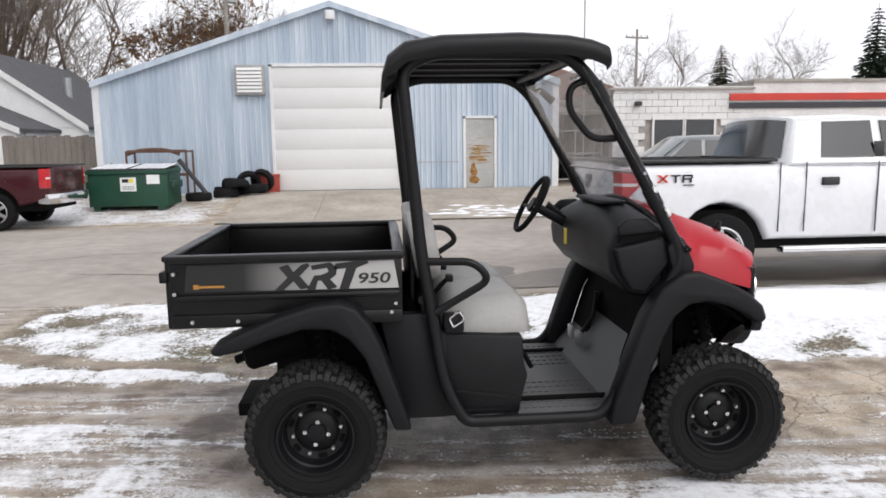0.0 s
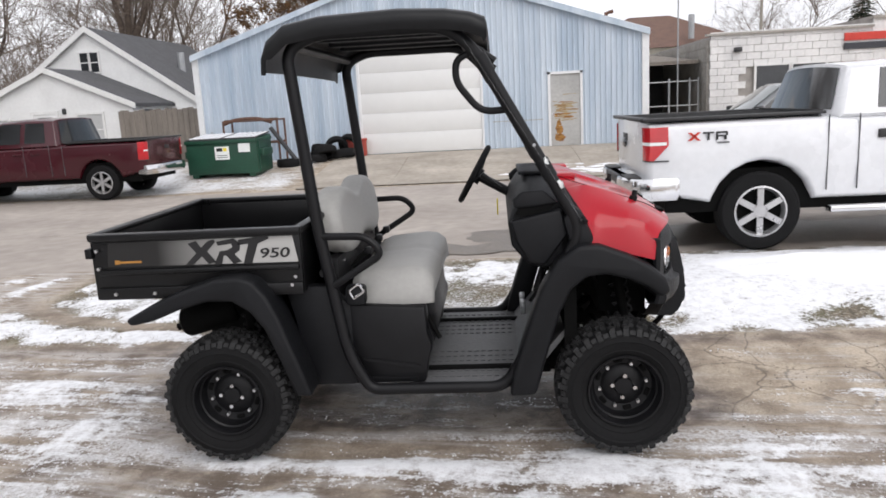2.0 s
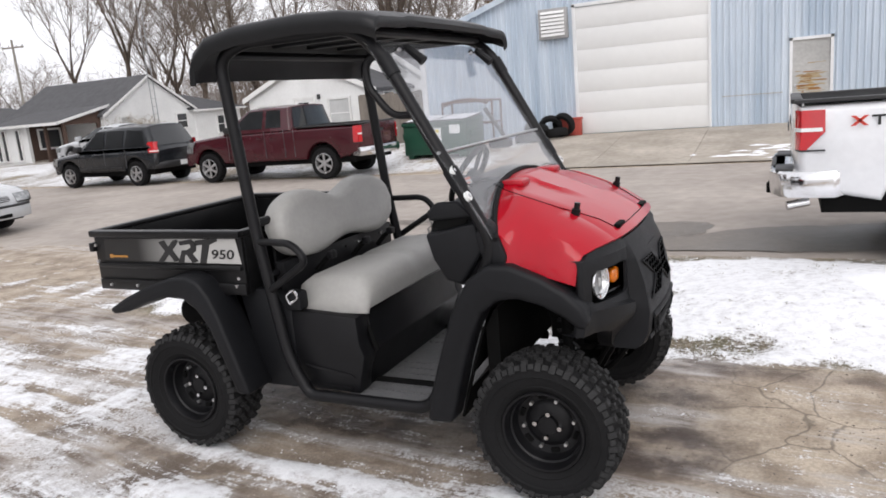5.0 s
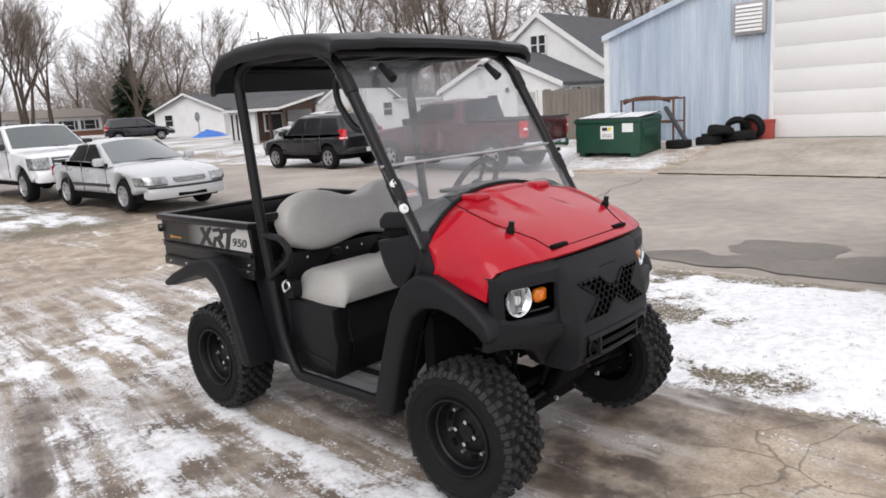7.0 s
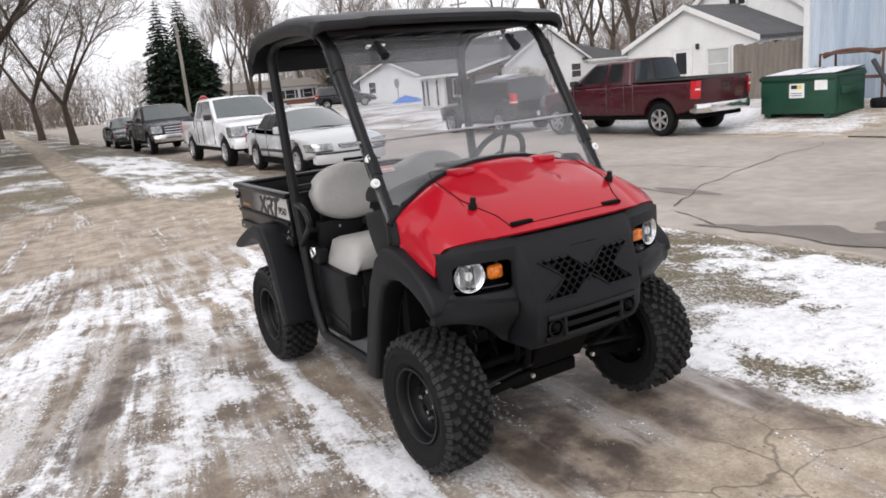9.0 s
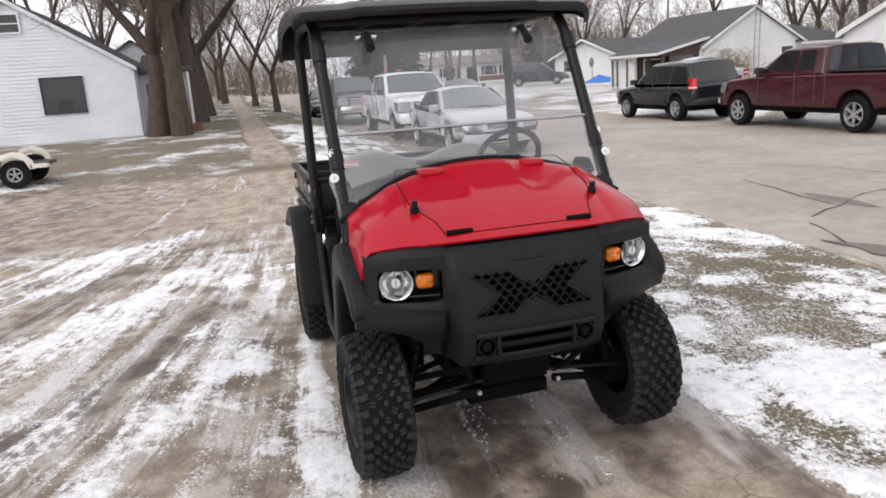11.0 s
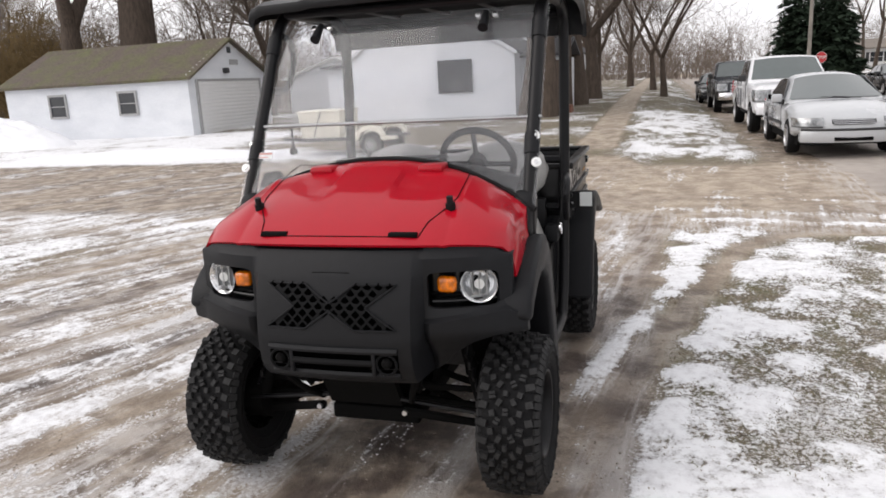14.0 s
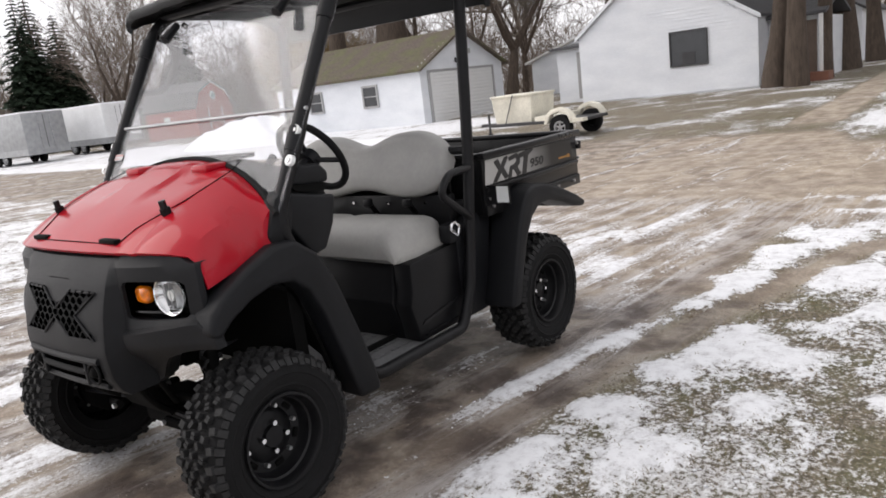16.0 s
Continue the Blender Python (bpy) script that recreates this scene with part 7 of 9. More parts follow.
for n0 in (GN - 3.1, GN - 6.4):
    window(ga, n0, n0 + 0.72, 1.15, 1.92, GX + 0.02, axis="x", sign=1, frame=M["greyframe"], fw=0.08)

# red gambrel barn
ba = thing("barn", -27.5, -37.2, 0.30, 104, "small red gambrel barn with white-trimmed hayloft door", "barn")
gam = [(-2.1, 0), (2.1, 0), (2.1, 2.0), (1.45, 3.2), (0, 3.9), (-1.45, 3.2), (-2.1, 2.0)]
part("wall", prism(gam, -5.0, 0.0, "x"), M["barnred"], ba)
for (y1, z1), (y2, z2) in zip(gam[2:6], gam[3:7]):
    part("roof", prism([(y1 * 1.04, z1 + 0.02), (y2 * 1.04, z2 + 0.02), (y2 * 1.06, z2 + 0.1), (y1 * 1.06, z1 + 0.1)], -5.2, 0.15, "x"), M["shingle"], ba)
    part("trim", prism([(y1 * 1.03, z1 - 0.06), (y2 * 1.03, z2 - 0.06), (y2 * 1.03, z2 + 0.03), (y1 * 1.03, z1 + 0.03)], 0.02, 0.06, "x"), M["frame"], ba)
part("door", B((0.0, 0.04, -0.8, 0.8, 0.0, 2.0)), M["barnred"], ba)
part("door_brace", B((0.045, 0.065, -0.8, 0.8, 0.95, 1.05), (0.045, 0.065, -0.8, -0.72, 0, 2), (0.045, 0.065, 0.72, 0.8, 0, 2)), M["frame"], ba)
part("loft_window", cyl((0.0, 0, 2.9), (0.06, 0, 2.9), 0.3, n=18), M["frame"], ba)
part("loft_pane", cyl((0.06, 0, 2.9), (0.07, 0, 2.9), 0.2, n=18), M["pane"], ba)
part("side_window", B((-3.2, -2.6, -2.13, -2.1, 1.1, 1.6)), M["frame"], ba)


ba.scale = (0.9, 0.9, 0.92)
bf = thing("board_fence", -25.2, -41.9, 0.28, -57, "dark brown weathered board fence beside the barn", "fence")
for k in range(18):
    part("board", B((-1.8 + k * 0.2, -1.61 + k * 0.2, -0.012, 0.012, 0.05, 1.75 + 0.04 * math.sin(k * 1.7))), M["barnbrown"], bf)
for x in (-1.7, 0.0, 1.7):
    part("post", B((x - 0.05, x + 0.05, -0.12, -0.02, 0, 1.8)), M["barnbrown"], bf)
gs = thing("shed", -27.6, -44.2, 0.3, -57, "low grey-green shed behind the board fence", "shed")
part("wall", B((-2.6, 2.6, -3.0, 0.0, 0, 2.5)), M["greyshed"], gs)
part("roof", prism([(-3.2, 2.75), (0.25, 2.4), (0.25, 2.5), (-3.2, 2.9)], -2.8, 2.8, "x"), M["shingle"], gs)
part("door", B((-0.6, 0.5, 0.0, 0.04, 0, 2.0)), M["barnbrown"], gs)


# ---- vehicles ----
def paint(name, col, rough=0.25, coat=0.6, var=0.06):
    return mat(name, col, rough, var=var, scale=1.5, coat=coat)


M.update(
    p_white=paint("white_car_paint", (0.72, 0.73, 0.75)),
    p_red=paint("dark_red_car_paint", (0.048, 0.004, 0.009), coat=0.25),
    p_silver=paint("silver_car_paint", (0.46, 0.475, 0.49), 0.24, coat=0.6),
    p_dark=paint("charcoal_car_paint", (0.012, 0.014, 0.017), coat=0.15),
    p_navy=paint("navy_car_paint", (0.009, 0.011, 0.018), coat=0.15),
    p_grey=paint("grey_car_paint", (0.16, 0.17, 0.18)),
    carglass=mat("dark_car_glass", (0.014, 0.016, 0.018), 0.04, spec=0.5, var=0.3, scale=2, coat=0.5),
    screen=mat("car_screen_glass", (0.050, 0.068, 0.066), 0.04, var=0.12, scale=0.5, coat=1.0),
    taillamp=mat("red_tail_lens", (0.48, 0.012, 0.018), 0.12, var=0.1, coat=0.7),
    seam=mat("panel_gap", (0.10, 0.10, 0.105), 0.7, var=0.1),
    trim=mat("black_car_trim", (0.02, 0.02, 0.021), 0.5, var=0.15),
    rimalu=mat("alloy_rim", (0.5, 0.5, 0.51), 0.3, metal=0.7, var=0.1),
)


def inset(poly, d):
    out, k = [], len(poly)
    area = sum(poly[i][0] * poly[(i + 1) % k][1] - poly[(i + 1) % k][0] * poly[i][1] for i in range(k))
    sg = 1 if area > 0 else -1
    for i in range(k):
        (x0, z0), (x1, z1), (x2, z2) = poly[i - 1], poly[i], poly[(i + 1) % k]
        n = [0, 0]
        for (ax, az), (bx_, bz) in (((x0, z0), (x1, z1)), ((x1, z1), (x2, z2))):
            l = math.hypot(bx_ - ax, bz - az) or 1
            n[0] += -(bz - az) / l * sg
            n[1] += (bx_ - ax) / l * sg
        l = math.hypot(*n) or 1
        out.append((x1 + n[0] / l * d, z1 + n[1] / l * d))
    return out


def fine_line(poly, d=0.22):
    """The same outline with long edges divided."""
    out = []
    for (x0, z0), (x1, z1) in zip(poly, poly[1:] + poly[:1]):
        k = max(1, int(math.hypot(x1 - x0, z1 - z0) / d))
        out += [(lerp(x0, x1, m / k), lerp(z0, z1, m / k)) for m in range(k)]
    return out


def rounded(poly, width, soft=0.05, squeeze=None, plan=None, bend=None):
    """A profile pushed across the car with rounded flanks, crowned and bowed by bend(x, y share, z)."""
    sq = squeeze or (lambda z: 1.0)
    pl = plan or (lambda x: 1.0)
    bd = bend or (lambda x, y, z: (x, z))
    rows = []
    for y, d in ((-1, soft), (-1 + 0.15 * soft / width, soft * 0.6), (-1 + 0.45 * soft / width, soft * 0.3), (-1 + soft / width, soft * 0.1), (-1 + 1.9 * soft / width, 0), (-0.66, 0), (-0.4, 0), (0, 0), (0.4, 0), (0.66, 0), (1 - 1.9 * soft / width, 0), (1 - soft / width, soft * 0.1), (1 - 0.45 * soft / width, soft * 0.3), (1 - 0.15 * soft / width, soft * 0.6), (1, soft)):
        row = []
        for x, z in inset(poly, d):
            xx, zz = bd(x, y, z)
            row.append((xx, y * width * sq(z) * pl(x), zz))
        rows.append(row)
    return loft(rows, closed=True, cap=True)


def body_profile(top, sill, wheels, ra, r):
    pts = [(top[0][0] + 0.02, sill + 0.12)]
    for xw in wheels:
        for k in range(11):
            a = math.pi * (1 - k / 10)
            x, z = xw + ra * math.cos(a), r + ra * math.sin(a)
            if z >= sill:
                pts.append((x, z))
            elif k in (0, 10):
                pts.append((x, sill))
    pts.append((top[-1][0] - 0.02, sill + 0.10))
    return pts + list(reversed(top))


def road_wheel(parent, x, y, r, w, side, spokes, rimmat, s_rim=0.64):
    o = new("wheel")
    o.parent = parent
    o.matrix_basis = pose(x, y, r, 0, 0, 0 if side < 0 else 180)
    rr = r * s_rim
    part("tyre", lathe([(rr, -w / 2 + 0.01), (rr + 0.02, -w / 2), (r * 0.93, -w / 2 + 0.005), (r, -w / 2 + 0.04), (r, w / 2 - 0.04), (r * 0.93, w / 2), (rr, w / 2)], n=32), M["rubber"], o)
    bm = lathe([(rr + 0.004, -w / 2 - 0.002), (rr - 0.015, -w / 2 - 0.006), (rr - 0.03, -w / 2 + 0.03), (rr - 0.035, -w / 2 + 0.07)], n=32)
    hub = rr * 0.28
    cyl((0, -w / 2 + 0.01, 0), (0, -w / 2 + 0.08, 0), hub, n=16, bm=bm)
    for k in range(spokes):
        a = 2 * math.pi * k / spokes
        m = Matrix.Rotation(a, 4, "Y") @ Matrix.Translation((0, -w / 2 + 0.025, (hub + rr) / 2)) @ Matrix.Diagonal((rr * 0.24, 0.03, rr - hub + 0.02, 1))
        bmesh.ops.create_cube(bm, size=1.0, matrix=m)
    part("rim", bm, rimmat, o)
    part("brake_dark", cyl((0, -w / 2 + 0.075, 0), (0, -w / 2 + 0.09, 0), rr - 0.02, n=24), M["dark"], o)
    return o


def vehicle(name, a, n, heading, label, category, s):
    """A parked car or truck from its side profile. Origin mid wheelbase; x ahead."""
    v = thing(name, a, n, ground_z(a, n) + (0.03 if 7.5 < n < 15.6 else 0.01), heading, label, category, "parked vehicles")
    w, r, wb = s["w"], s["r"], s["wb"]
    pm = M[s["paint"]]
    wheels = (-wb / 2, wb / 2)
    xr, xf = s["top"][0][0], s["top"][-1][0]
    tf, tb = s.get("taper", (0.10, 0.03))

    def plan(x):
        """Share of the full width, drawn in towards both ends."""
        return 1 - tf * max(0, 1 - (xf - x) / 0.85) ** 2.4 - tb * max(0, 1 - (x - xr) / 0.8) ** 2.4

    belt = max(z for x, z in s["top"])
    xm, xl = (xf + xr) / 2, (xf - xr) / 2
    bow, crown = s.get("bow", 0.07), s.get("crown", 0.035)

    def bend(x, y, z):
        """Ends bowed in plan, bonnet and boot crowned."""
        return x - bow * abs(y) ** 2.2 * ((x - xm) / xl) ** 3, z - crown * abs(y) ** 2.4 * sstep((z - belt + 0.30) / 0.2)


    def flank(z):
        return 1 - 0.035 * ((z - (s["sill"] + belt) * 0.52) / (belt - s["sill"]) * 2) ** 2

    def face_x(front, z):
        """Where the nose or tail stands at a height."""
        hits = [lerp(xa, xb, (z - za) / (zb_ - za)) for (xa, za), (xb, zb_) in zip(s["top"], s["top"][1:]) if min(za, zb_) <= z <= max(za, zb_) and abs(zb_ - za) > 1e-6]
        return (max(hits) if front else min(hits)) if hits else (xf if front else xr)

    def wrap(front, y_in, z0, z1, back, mat_, name_, lift=0.0, low=1.0):
        """Lamp lens that follows the corner of the body."""
        xe, sg = (xf, 1) if front else (xr, -1)
        for sd in (-1, 1):
            rows = []
            for z, bk in ((z0, back * low), (lerp(z0, z1, 0.45), back), ((z0 + z1) / 2, back), (z1, back)):
                q = flank(z)
                xe = face_x(front, z)
                pts = [(xe, y_in), (xe, lerp(y_in, plan(xe) * w * 0.93, 0.5)), (xe, plan(xe) * w * 0.93)]
                pts += [(xe - sg * bk * k, plan(xe - sg * bk * k) * w) for k in (0.12, 0.4, 0.7, 1.0)]
                rows.append([(bend(x, min(1, y / w), z)[0] + sg * (0.012 + lift if k < 3 else 0.004), sd * (y * q + (0.008 + lift if k >= 3 else 0)), z) for k, (x, y) in enumerate(pts)])
            part(name_, thicken(loft(rows), 0.012), mat_, v)

    part("body", rounded(fine_line(body_profile(s["top"], s["sill"], wheels, s.get("ra", r + 0.09), r)), w, s.get("soft", 0.06), flank, plan, bend), pm, v, sharp=38)
    part("underside", B((s["top"][0][0] + 0.25, s["top"][-1][0] - 0.45, -w + 0.12, w - 0.12, s["sill"] - 0.10, s["sill"] + 0.34)), M["dark"], v)
    (x0, zb0), (x1, zr0), (x2, zr1), (x3, zb1) = s["cab"]
    zb, zr = min(zb0, zb1), max(zr0, zr1)
    wt = s.get("tumble", 0.16)

    def half(z):
        return (w - 0.035) - wt * max(0, min(1, (z - zb) / (zr - zb)))

    sq = lambda z: half(z) / (w - 0.035)
    cabp = [(x0, zb0 - 0.05), (x3, zb1 - 0.05), (x3, zb1), (x2, zr1), (lerp(x1, x2, 0.5), zr + 0.025), (x1, zr0), (x0, zb0)]
    cm, cl = (x0 + x3) / 2, (x3 - x0) / 2
    cbow, ccrown = s.get("cab_bow", 0.10), s.get("cab_crown", 0.045)

    def cbend(x, y, z):
        return x - cbow * abs(y) ** 2.0 * (x - cm) / cl, z - ccrown * abs(y) ** 2.2 * sstep((z - zb) / (zr - zb))

    cab = part("cab", rounded(cabp, w - 0.035, s.get("soft", 0.06), sq, None, cbend), pm, v, sharp=40)
    for k, (p, q, t, u) in enumerate(s["glass"]):
        for sd in (-1, 1):
            poly = (p, q, t, u)
            rows = [[(cbend(x, 0.97, z)[0], sd * (half(z) + d_), z) for x, z in poly] for d_ in (-0.012, 0.007)]
            part("side_window", loft(rows, closed=True, cap=True), M["carglass"], v)

    def sloped(xa, za, xb, zb_, name_, out, m, inset_=0.12):
        rows = []
        dx, dz = xb - xa, zb_ - za
        l = math.hypot(dx, dz)
        nx, nz = -dz / l * out, dx / l * out
        for t in (0.08, 0.5, 0.93):
            x, z = lerp(xa, xb, t), lerp(za, zb_, t)
            hw = half(z) - inset_
            rows.append([(cbend(x, y / half(z), z)[0] + nx * 0.012, y, cbend(x, y / half(z), z)[1] + nz * 0.012) for y in (-hw, -hw * 0.75, -hw * 0.5, -hw * 0.25, 0, hw * 0.25, hw * 0.5, hw * 0.75, hw)])
        part(name_, thicken(loft(rows), 0.004), m, v)

    sloped(x3, zb1, x2, zr1, "windscreen", -1, M[s.get("screen", "screen")], 0.075)
    for sd in (-1, 1):
        part("wiper", tube([(x3 - 0.03 - cbow * 0.3, sd * 0.1 + 0.32, zb1 + 0.035), (x3 - 0.10, sd * 0.1 - 0.18, zb1 + 0.075)], 0.008, 5), M["trim"], v)
    sloped(x0, zb0, x1, zr0, "rear_window", 1, M["carglass"])
    for xw in wheels:
        for sd in (-1, 1):
            road_wheel(v, xw, sd * (w - s["tw"] / 2 - 0.02), r, s["tw"], sd, s.get("spokes", 6), M["rimalu"])
    # lamps, bumpers, handles, mirrors, seams
    tz = s["tail"]
    hz = s["head"]
    wrap(False, w - tz[2], tz[0], tz[1], tz[3], M["taillamp"], "tail_lamp", low=s.get("lamp_low", 1.0))
    zm = lerp(tz[0], tz[1], s.get("lens", 0.52))
    wrap(False, w - tz[2] + 0.015, zm - 0.02, zm + 0.012, tz[3] * s.get("lens_back", 0.9), M["white_label"], "reverse_lens", 0.006)
    wrap(False, w - tz[2] - 0.006, tz[0] - 0.014, tz[0], tz[3], M["trim"], "lamp_seam")
    wrap(True, w - hz[2], hz[0], hz[1], hz[3], M["lamp"], "head_lamp")
    wrap(True, w - hz[2] + 0.02, hz[0] - 0.022, hz[0], hz[3], M["trim"], "lamp_seam")
    for sd in (-1, 1):
        part("mirror", B((s["mir"][0] - 0.09, s["mir"][0] + 0.09, sd * (w - 0.02), sd * (w + 0.17), s["mir"][1] - 0.08, s["mir"][1] + 0.08), bevel=0.035), M[s.get("mirror", "trim")], v)
        for x, z in s["handles"]:
            part("door_handle", B((x - 0.1, x + 0.1, sd * (w - 0.02), sd * (w + 0.022), z - s.get("hh", 0.022), z + s.get("hh", 0.022)), bevel=0.014), M[s.get("handle", "trim")], v)
        for x, za, zz in s["seams"]:
            part("door_seam", B((x - 0.003, x + 0.003, sd * (w - 0.02), sd * (w + 0.0015), za, zz)), M["seam"], v)
        if s.get("strip"):
            part("side_strip", B((-wb / 2 + r + 0.15, wb / 2 - r - 0.15, sd * (w - 0.01), sd * (w + 0.016), s["strip"], s["strip"] + 0.06), bevel=0.008), M["trim"], v)
    bz = s["bump"]

    def bumper(xe, sg, z0, z1):
        rows = []
        for y in np.linspace(-1, 1, 13):
            hw = plan(xe) * w * 0.99
            x = bend(xe, y, z0)[0] + sg * (s.get("bx", 0.075) - s.get("tuck", 0.10) * abs(y) ** 6)
            rows.append([(x - sg * 0.2, y * hw, z0 + 0.02), (x - sg * 0.02, y * hw, z0), (x, y * hw, z0 + 0.04), (x + sg * 0.01, y * hw, (z0 + z1) / 2), (x, y * hw, z1 - 0.03), (x - sg * 0.03, y * hw, z1), (x - sg * 0.2, y * hw, z1)])
        return loft(rows, closed=True, cap=True)

    if s.get("step_bumper"):
        # chrome bumper with a dark tread step, wrapped round the corners
        line = [(xr + 0.34, w + 0.004), (xr + 0.12, w + 0.004), (xr - 0.02, w * 0.985), (xr - 0.10, w * 0.90), (xr - 0.17, w * 0.70), (xr - 0.18, w * 0.45), (xr - 0.15, w * 0.34), (xr - 0.15, 0)]
        line = line + [(x, -y) for x, y in line[-2::-1]]
        rows = [[(x + 0.16, y * 0.86, bz[0] + 0.03), (x + 0.01, y * 0.985, bz[0]), (x, y, bz[0] + 0.03), (x - 0.006, y, lerp(*bz, 0.6)), (x, y * 0.998, bz[1] - 0.02), (x + 0.02, y * 0.985, bz[1]), (x + 0.18, y * 0.86, bz[1])] for x, y in line]
        rb = part("rear_bumper", loft(rows, closed=True, cap=True), M["chrome"], v, sharp=40)
        part("step_pad", B((xr - 0.13, xr + 0.05, -0.30, 0.30, bz[1] - 0.045, bz[1] - 0.015), bevel=0.008), M["trim"], rb)
        for sd in (-1, 1):
            part("step_pad", B((xr - 0.13, xr + 0.02, sd * 0.42, sd * 0.84, bz[1] - 0.01, bz[1] + 0.012), bevel=0.008), M["trim"], rb)
        part("hitch", B((xr - 0.22, xr, -0.05, 0.05, bz[0] - 0.09, bz[0] + 0.01), bevel=0.01), M["dark"], rb)
    else:
        part("rear_bumper", bumper(xr, -1, bz[0], bz[1]), M[s.get("bumper", "chrome")], v)
    part("front_bumper", bumper(xf, 1, bz[0] - 0.05, bz[1] + 0.02), M[s.get("fbumper", s["paint"])], v)
    if s.get("fstrip"):
        part("bumper_strip", bumper(xf + 0.006, 1, s["fstrip"], s["fstrip"] + 0.028), M["trim"], v)
        part("lower_intake", B((xf - 0.25, xf + 0.028, -0.30, 0.30, s["bump"][0] - 0.02, s["bump"][0] + 0.045), bevel=0.012), M["dark"], v)
    gz = s["grille"]
    span_y = np.linspace(-gz[2], gz[2], 7)
    rows = [[(bend(face_x(True, z), y / w, z)[0] + 0.010, y * (0.9 if k == 0 else 1.0), z) for y in span_y] for k, z in enumerate(np.linspace(gz[0], gz[1], 4))]
    g = part("grille", thicken(loft(rows), 0.02), M["trim"], v)
    for k in range(3):
        z = lerp(gz[0], gz[1], (k + 0.5) / 3)
        part("grille_bar", tube([(bend(face_x(True, z), y / w, z)[0] + 0.014, y * 0.95, z) for y in span_y], 0.008 if gz[1] - gz[0] < 0.15 else 0.014, 6), M[s.get("bars", "chrome")], g)
    part("rear_plate", B((xr - 0.135, xr - 0.118, -0.15, 0.15, bz[0] + 0.04, bz[0] + 0.17)), M["white_label"], v)
    if s.get("bed"):
        b0, b1, rail = s["bed"]
        bd = part("bed_liner", B((b0 + 0.1, b1, -w + 0.16, w - 0.16, rail - 0.02, rail + 0.006)), M["dark"], v)
        for sd in (-1, 1):
            part("bed_rail", B((b0 + 0.02, b1, sd * (w - 0.155), sd * (w - 0.035), rail - 0.01, rail + 0.022), bevel=0.008), M["trim"], v)
        part("tailgate_cap", B((b0 - 0.01, b0 + 0.09, -w + 0.1, w - 0.1, rail - 0.01, rail + 0.03), bevel=0.012), M["trim"], v)
        part("tailgate_handle", B((b0 - 0.012, b0 + 0.01, -0.13, 0.13, rail - 0.24, rail - 0.15), bevel=0.01), M["trim"], v)
        part("front_bed_wall", B((b1 - 0.03, b1, -w + 0.12, w - 0.12, rail - 0.01, rail + 0.03)), M["trim"], v)
    if s.get("step"):
        for sd in (-1, 1):
            part("running_board", B((-wb / 2 + r + 0.22, wb / 2 - r - 0.15, sd * (w - 0.02), sd * (w + 0.13), s["sill"] - 0.12, s["sill"] - 0.05), bevel=0.02), M["chrome"], v)
    return v


M["lamp"] = mat("clear_headlamp", (0.26, 0.27, 0.275), 0.12, metal=0.4, var=0.7, scale=11, coat=0.7)

F150 = dict(step_bumper=True, lamp_low=0.3, bx=0.17, tuck=0.14, w=1.0, r=0.415, wb=3.68, tw=0.28, ra=0.53, paint="p_white", sill=0.52,
            top=[(-3.05, 0.72), (-3.06, 1.40), (-1.22, 1.40), (-1.18, 1.385), (1.45, 1.36), (2.45, 1.27), (2.70, 1.18), (2.78, 0.72)],
            cab=[(-1.2, 1.38), (-1.05, 1.90), (0.62, 1.90), (1.48, 1.36)], tumble=0.15,
            glass=[((-0.78, 1.43), (-0.72, 1.82), (-0.12, 1.83), (-0.10, 1.43)), ((0.02, 1.43), (0.0, 1.83), (0.52, 1.83), (1.12, 1.43))],
            hh=0.045, tail=(0.99, 1.33, 0.17, 0.22), head=(0.95, 1.18, 0.4, 0.3), mir=(1.05, 1.45), mirror="p_white", handles=[(-0.62, 1.17), (0.28, 1.17)],
            seams=[(-1.2, 0.62, 1.38), (-0.9, 0.62, 1.38), (-0.06, 0.6, 1.38), (1.2, 0.6, 1.34)], bump=(0.57, 0.80), grille=(0.80, 1.14, 0.55), bed=(-3.05, -1.22, 1.40), step=True, spokes=6, bumper="chrome")
f150 = vehicle("pickup_truck", 3.98 + 1.84, 8.28, 0, "white crew-cab pickup with chrome bumper and red tail lamps", "pickup truck", F150)
for sd in (-1, 1):
    bm = bmesh.new()
    y0, y1 = sd * 0.999, sd * 1.004
    x = -2.60 if sd < 0 else -2.15
    prism([(x, 1.18), (x + 0.035, 1.18), (x + 0.135, 1.265), (x + 0.10, 1.265)], y0, y1, bm=bm)
    prism([(x, 1.265), (x + 0.035, 1.265), (x + 0.135, 1.18), (x + 0.10, 1.18)], y0, y1, bm=bm)
    part("red_mark", bm, M["redstripe"], f150)
    lo, hi = min(y0, y1), max(y0, y1)
    part("dark_mark", B((x + 0.155, x + 0.265, lo, hi, 1.247, 1.265), (x + 0.20, x + 0.222, lo, hi, 1.18, 1.247), (x + 0.285, x + 0.307, lo, hi, 1.18, 1.265), (x + 0.307, x + 0.40, lo, hi, 1.247, 1.265), (x + 0.307, x + 0.39, lo, hi, 1.212, 1.228), (x + 0.382, x + 0.404, lo, hi, 1.224, 1.25), (x + 0.365, x + 0.392, lo, hi, 1.18, 1.214)), M["ink"], f150)
    part("small_mark", B((x + 0.30, x + 0.42, lo, hi, 1.145, 1.16)), M["seam"], f150)
for sd in (-1, 1):
    part("pillar_trim", B((-0.10, 0.02, sd * 0.93, sd * 0.945, 1.43, 1.60), bevel=0.004), M["trim"], f150)
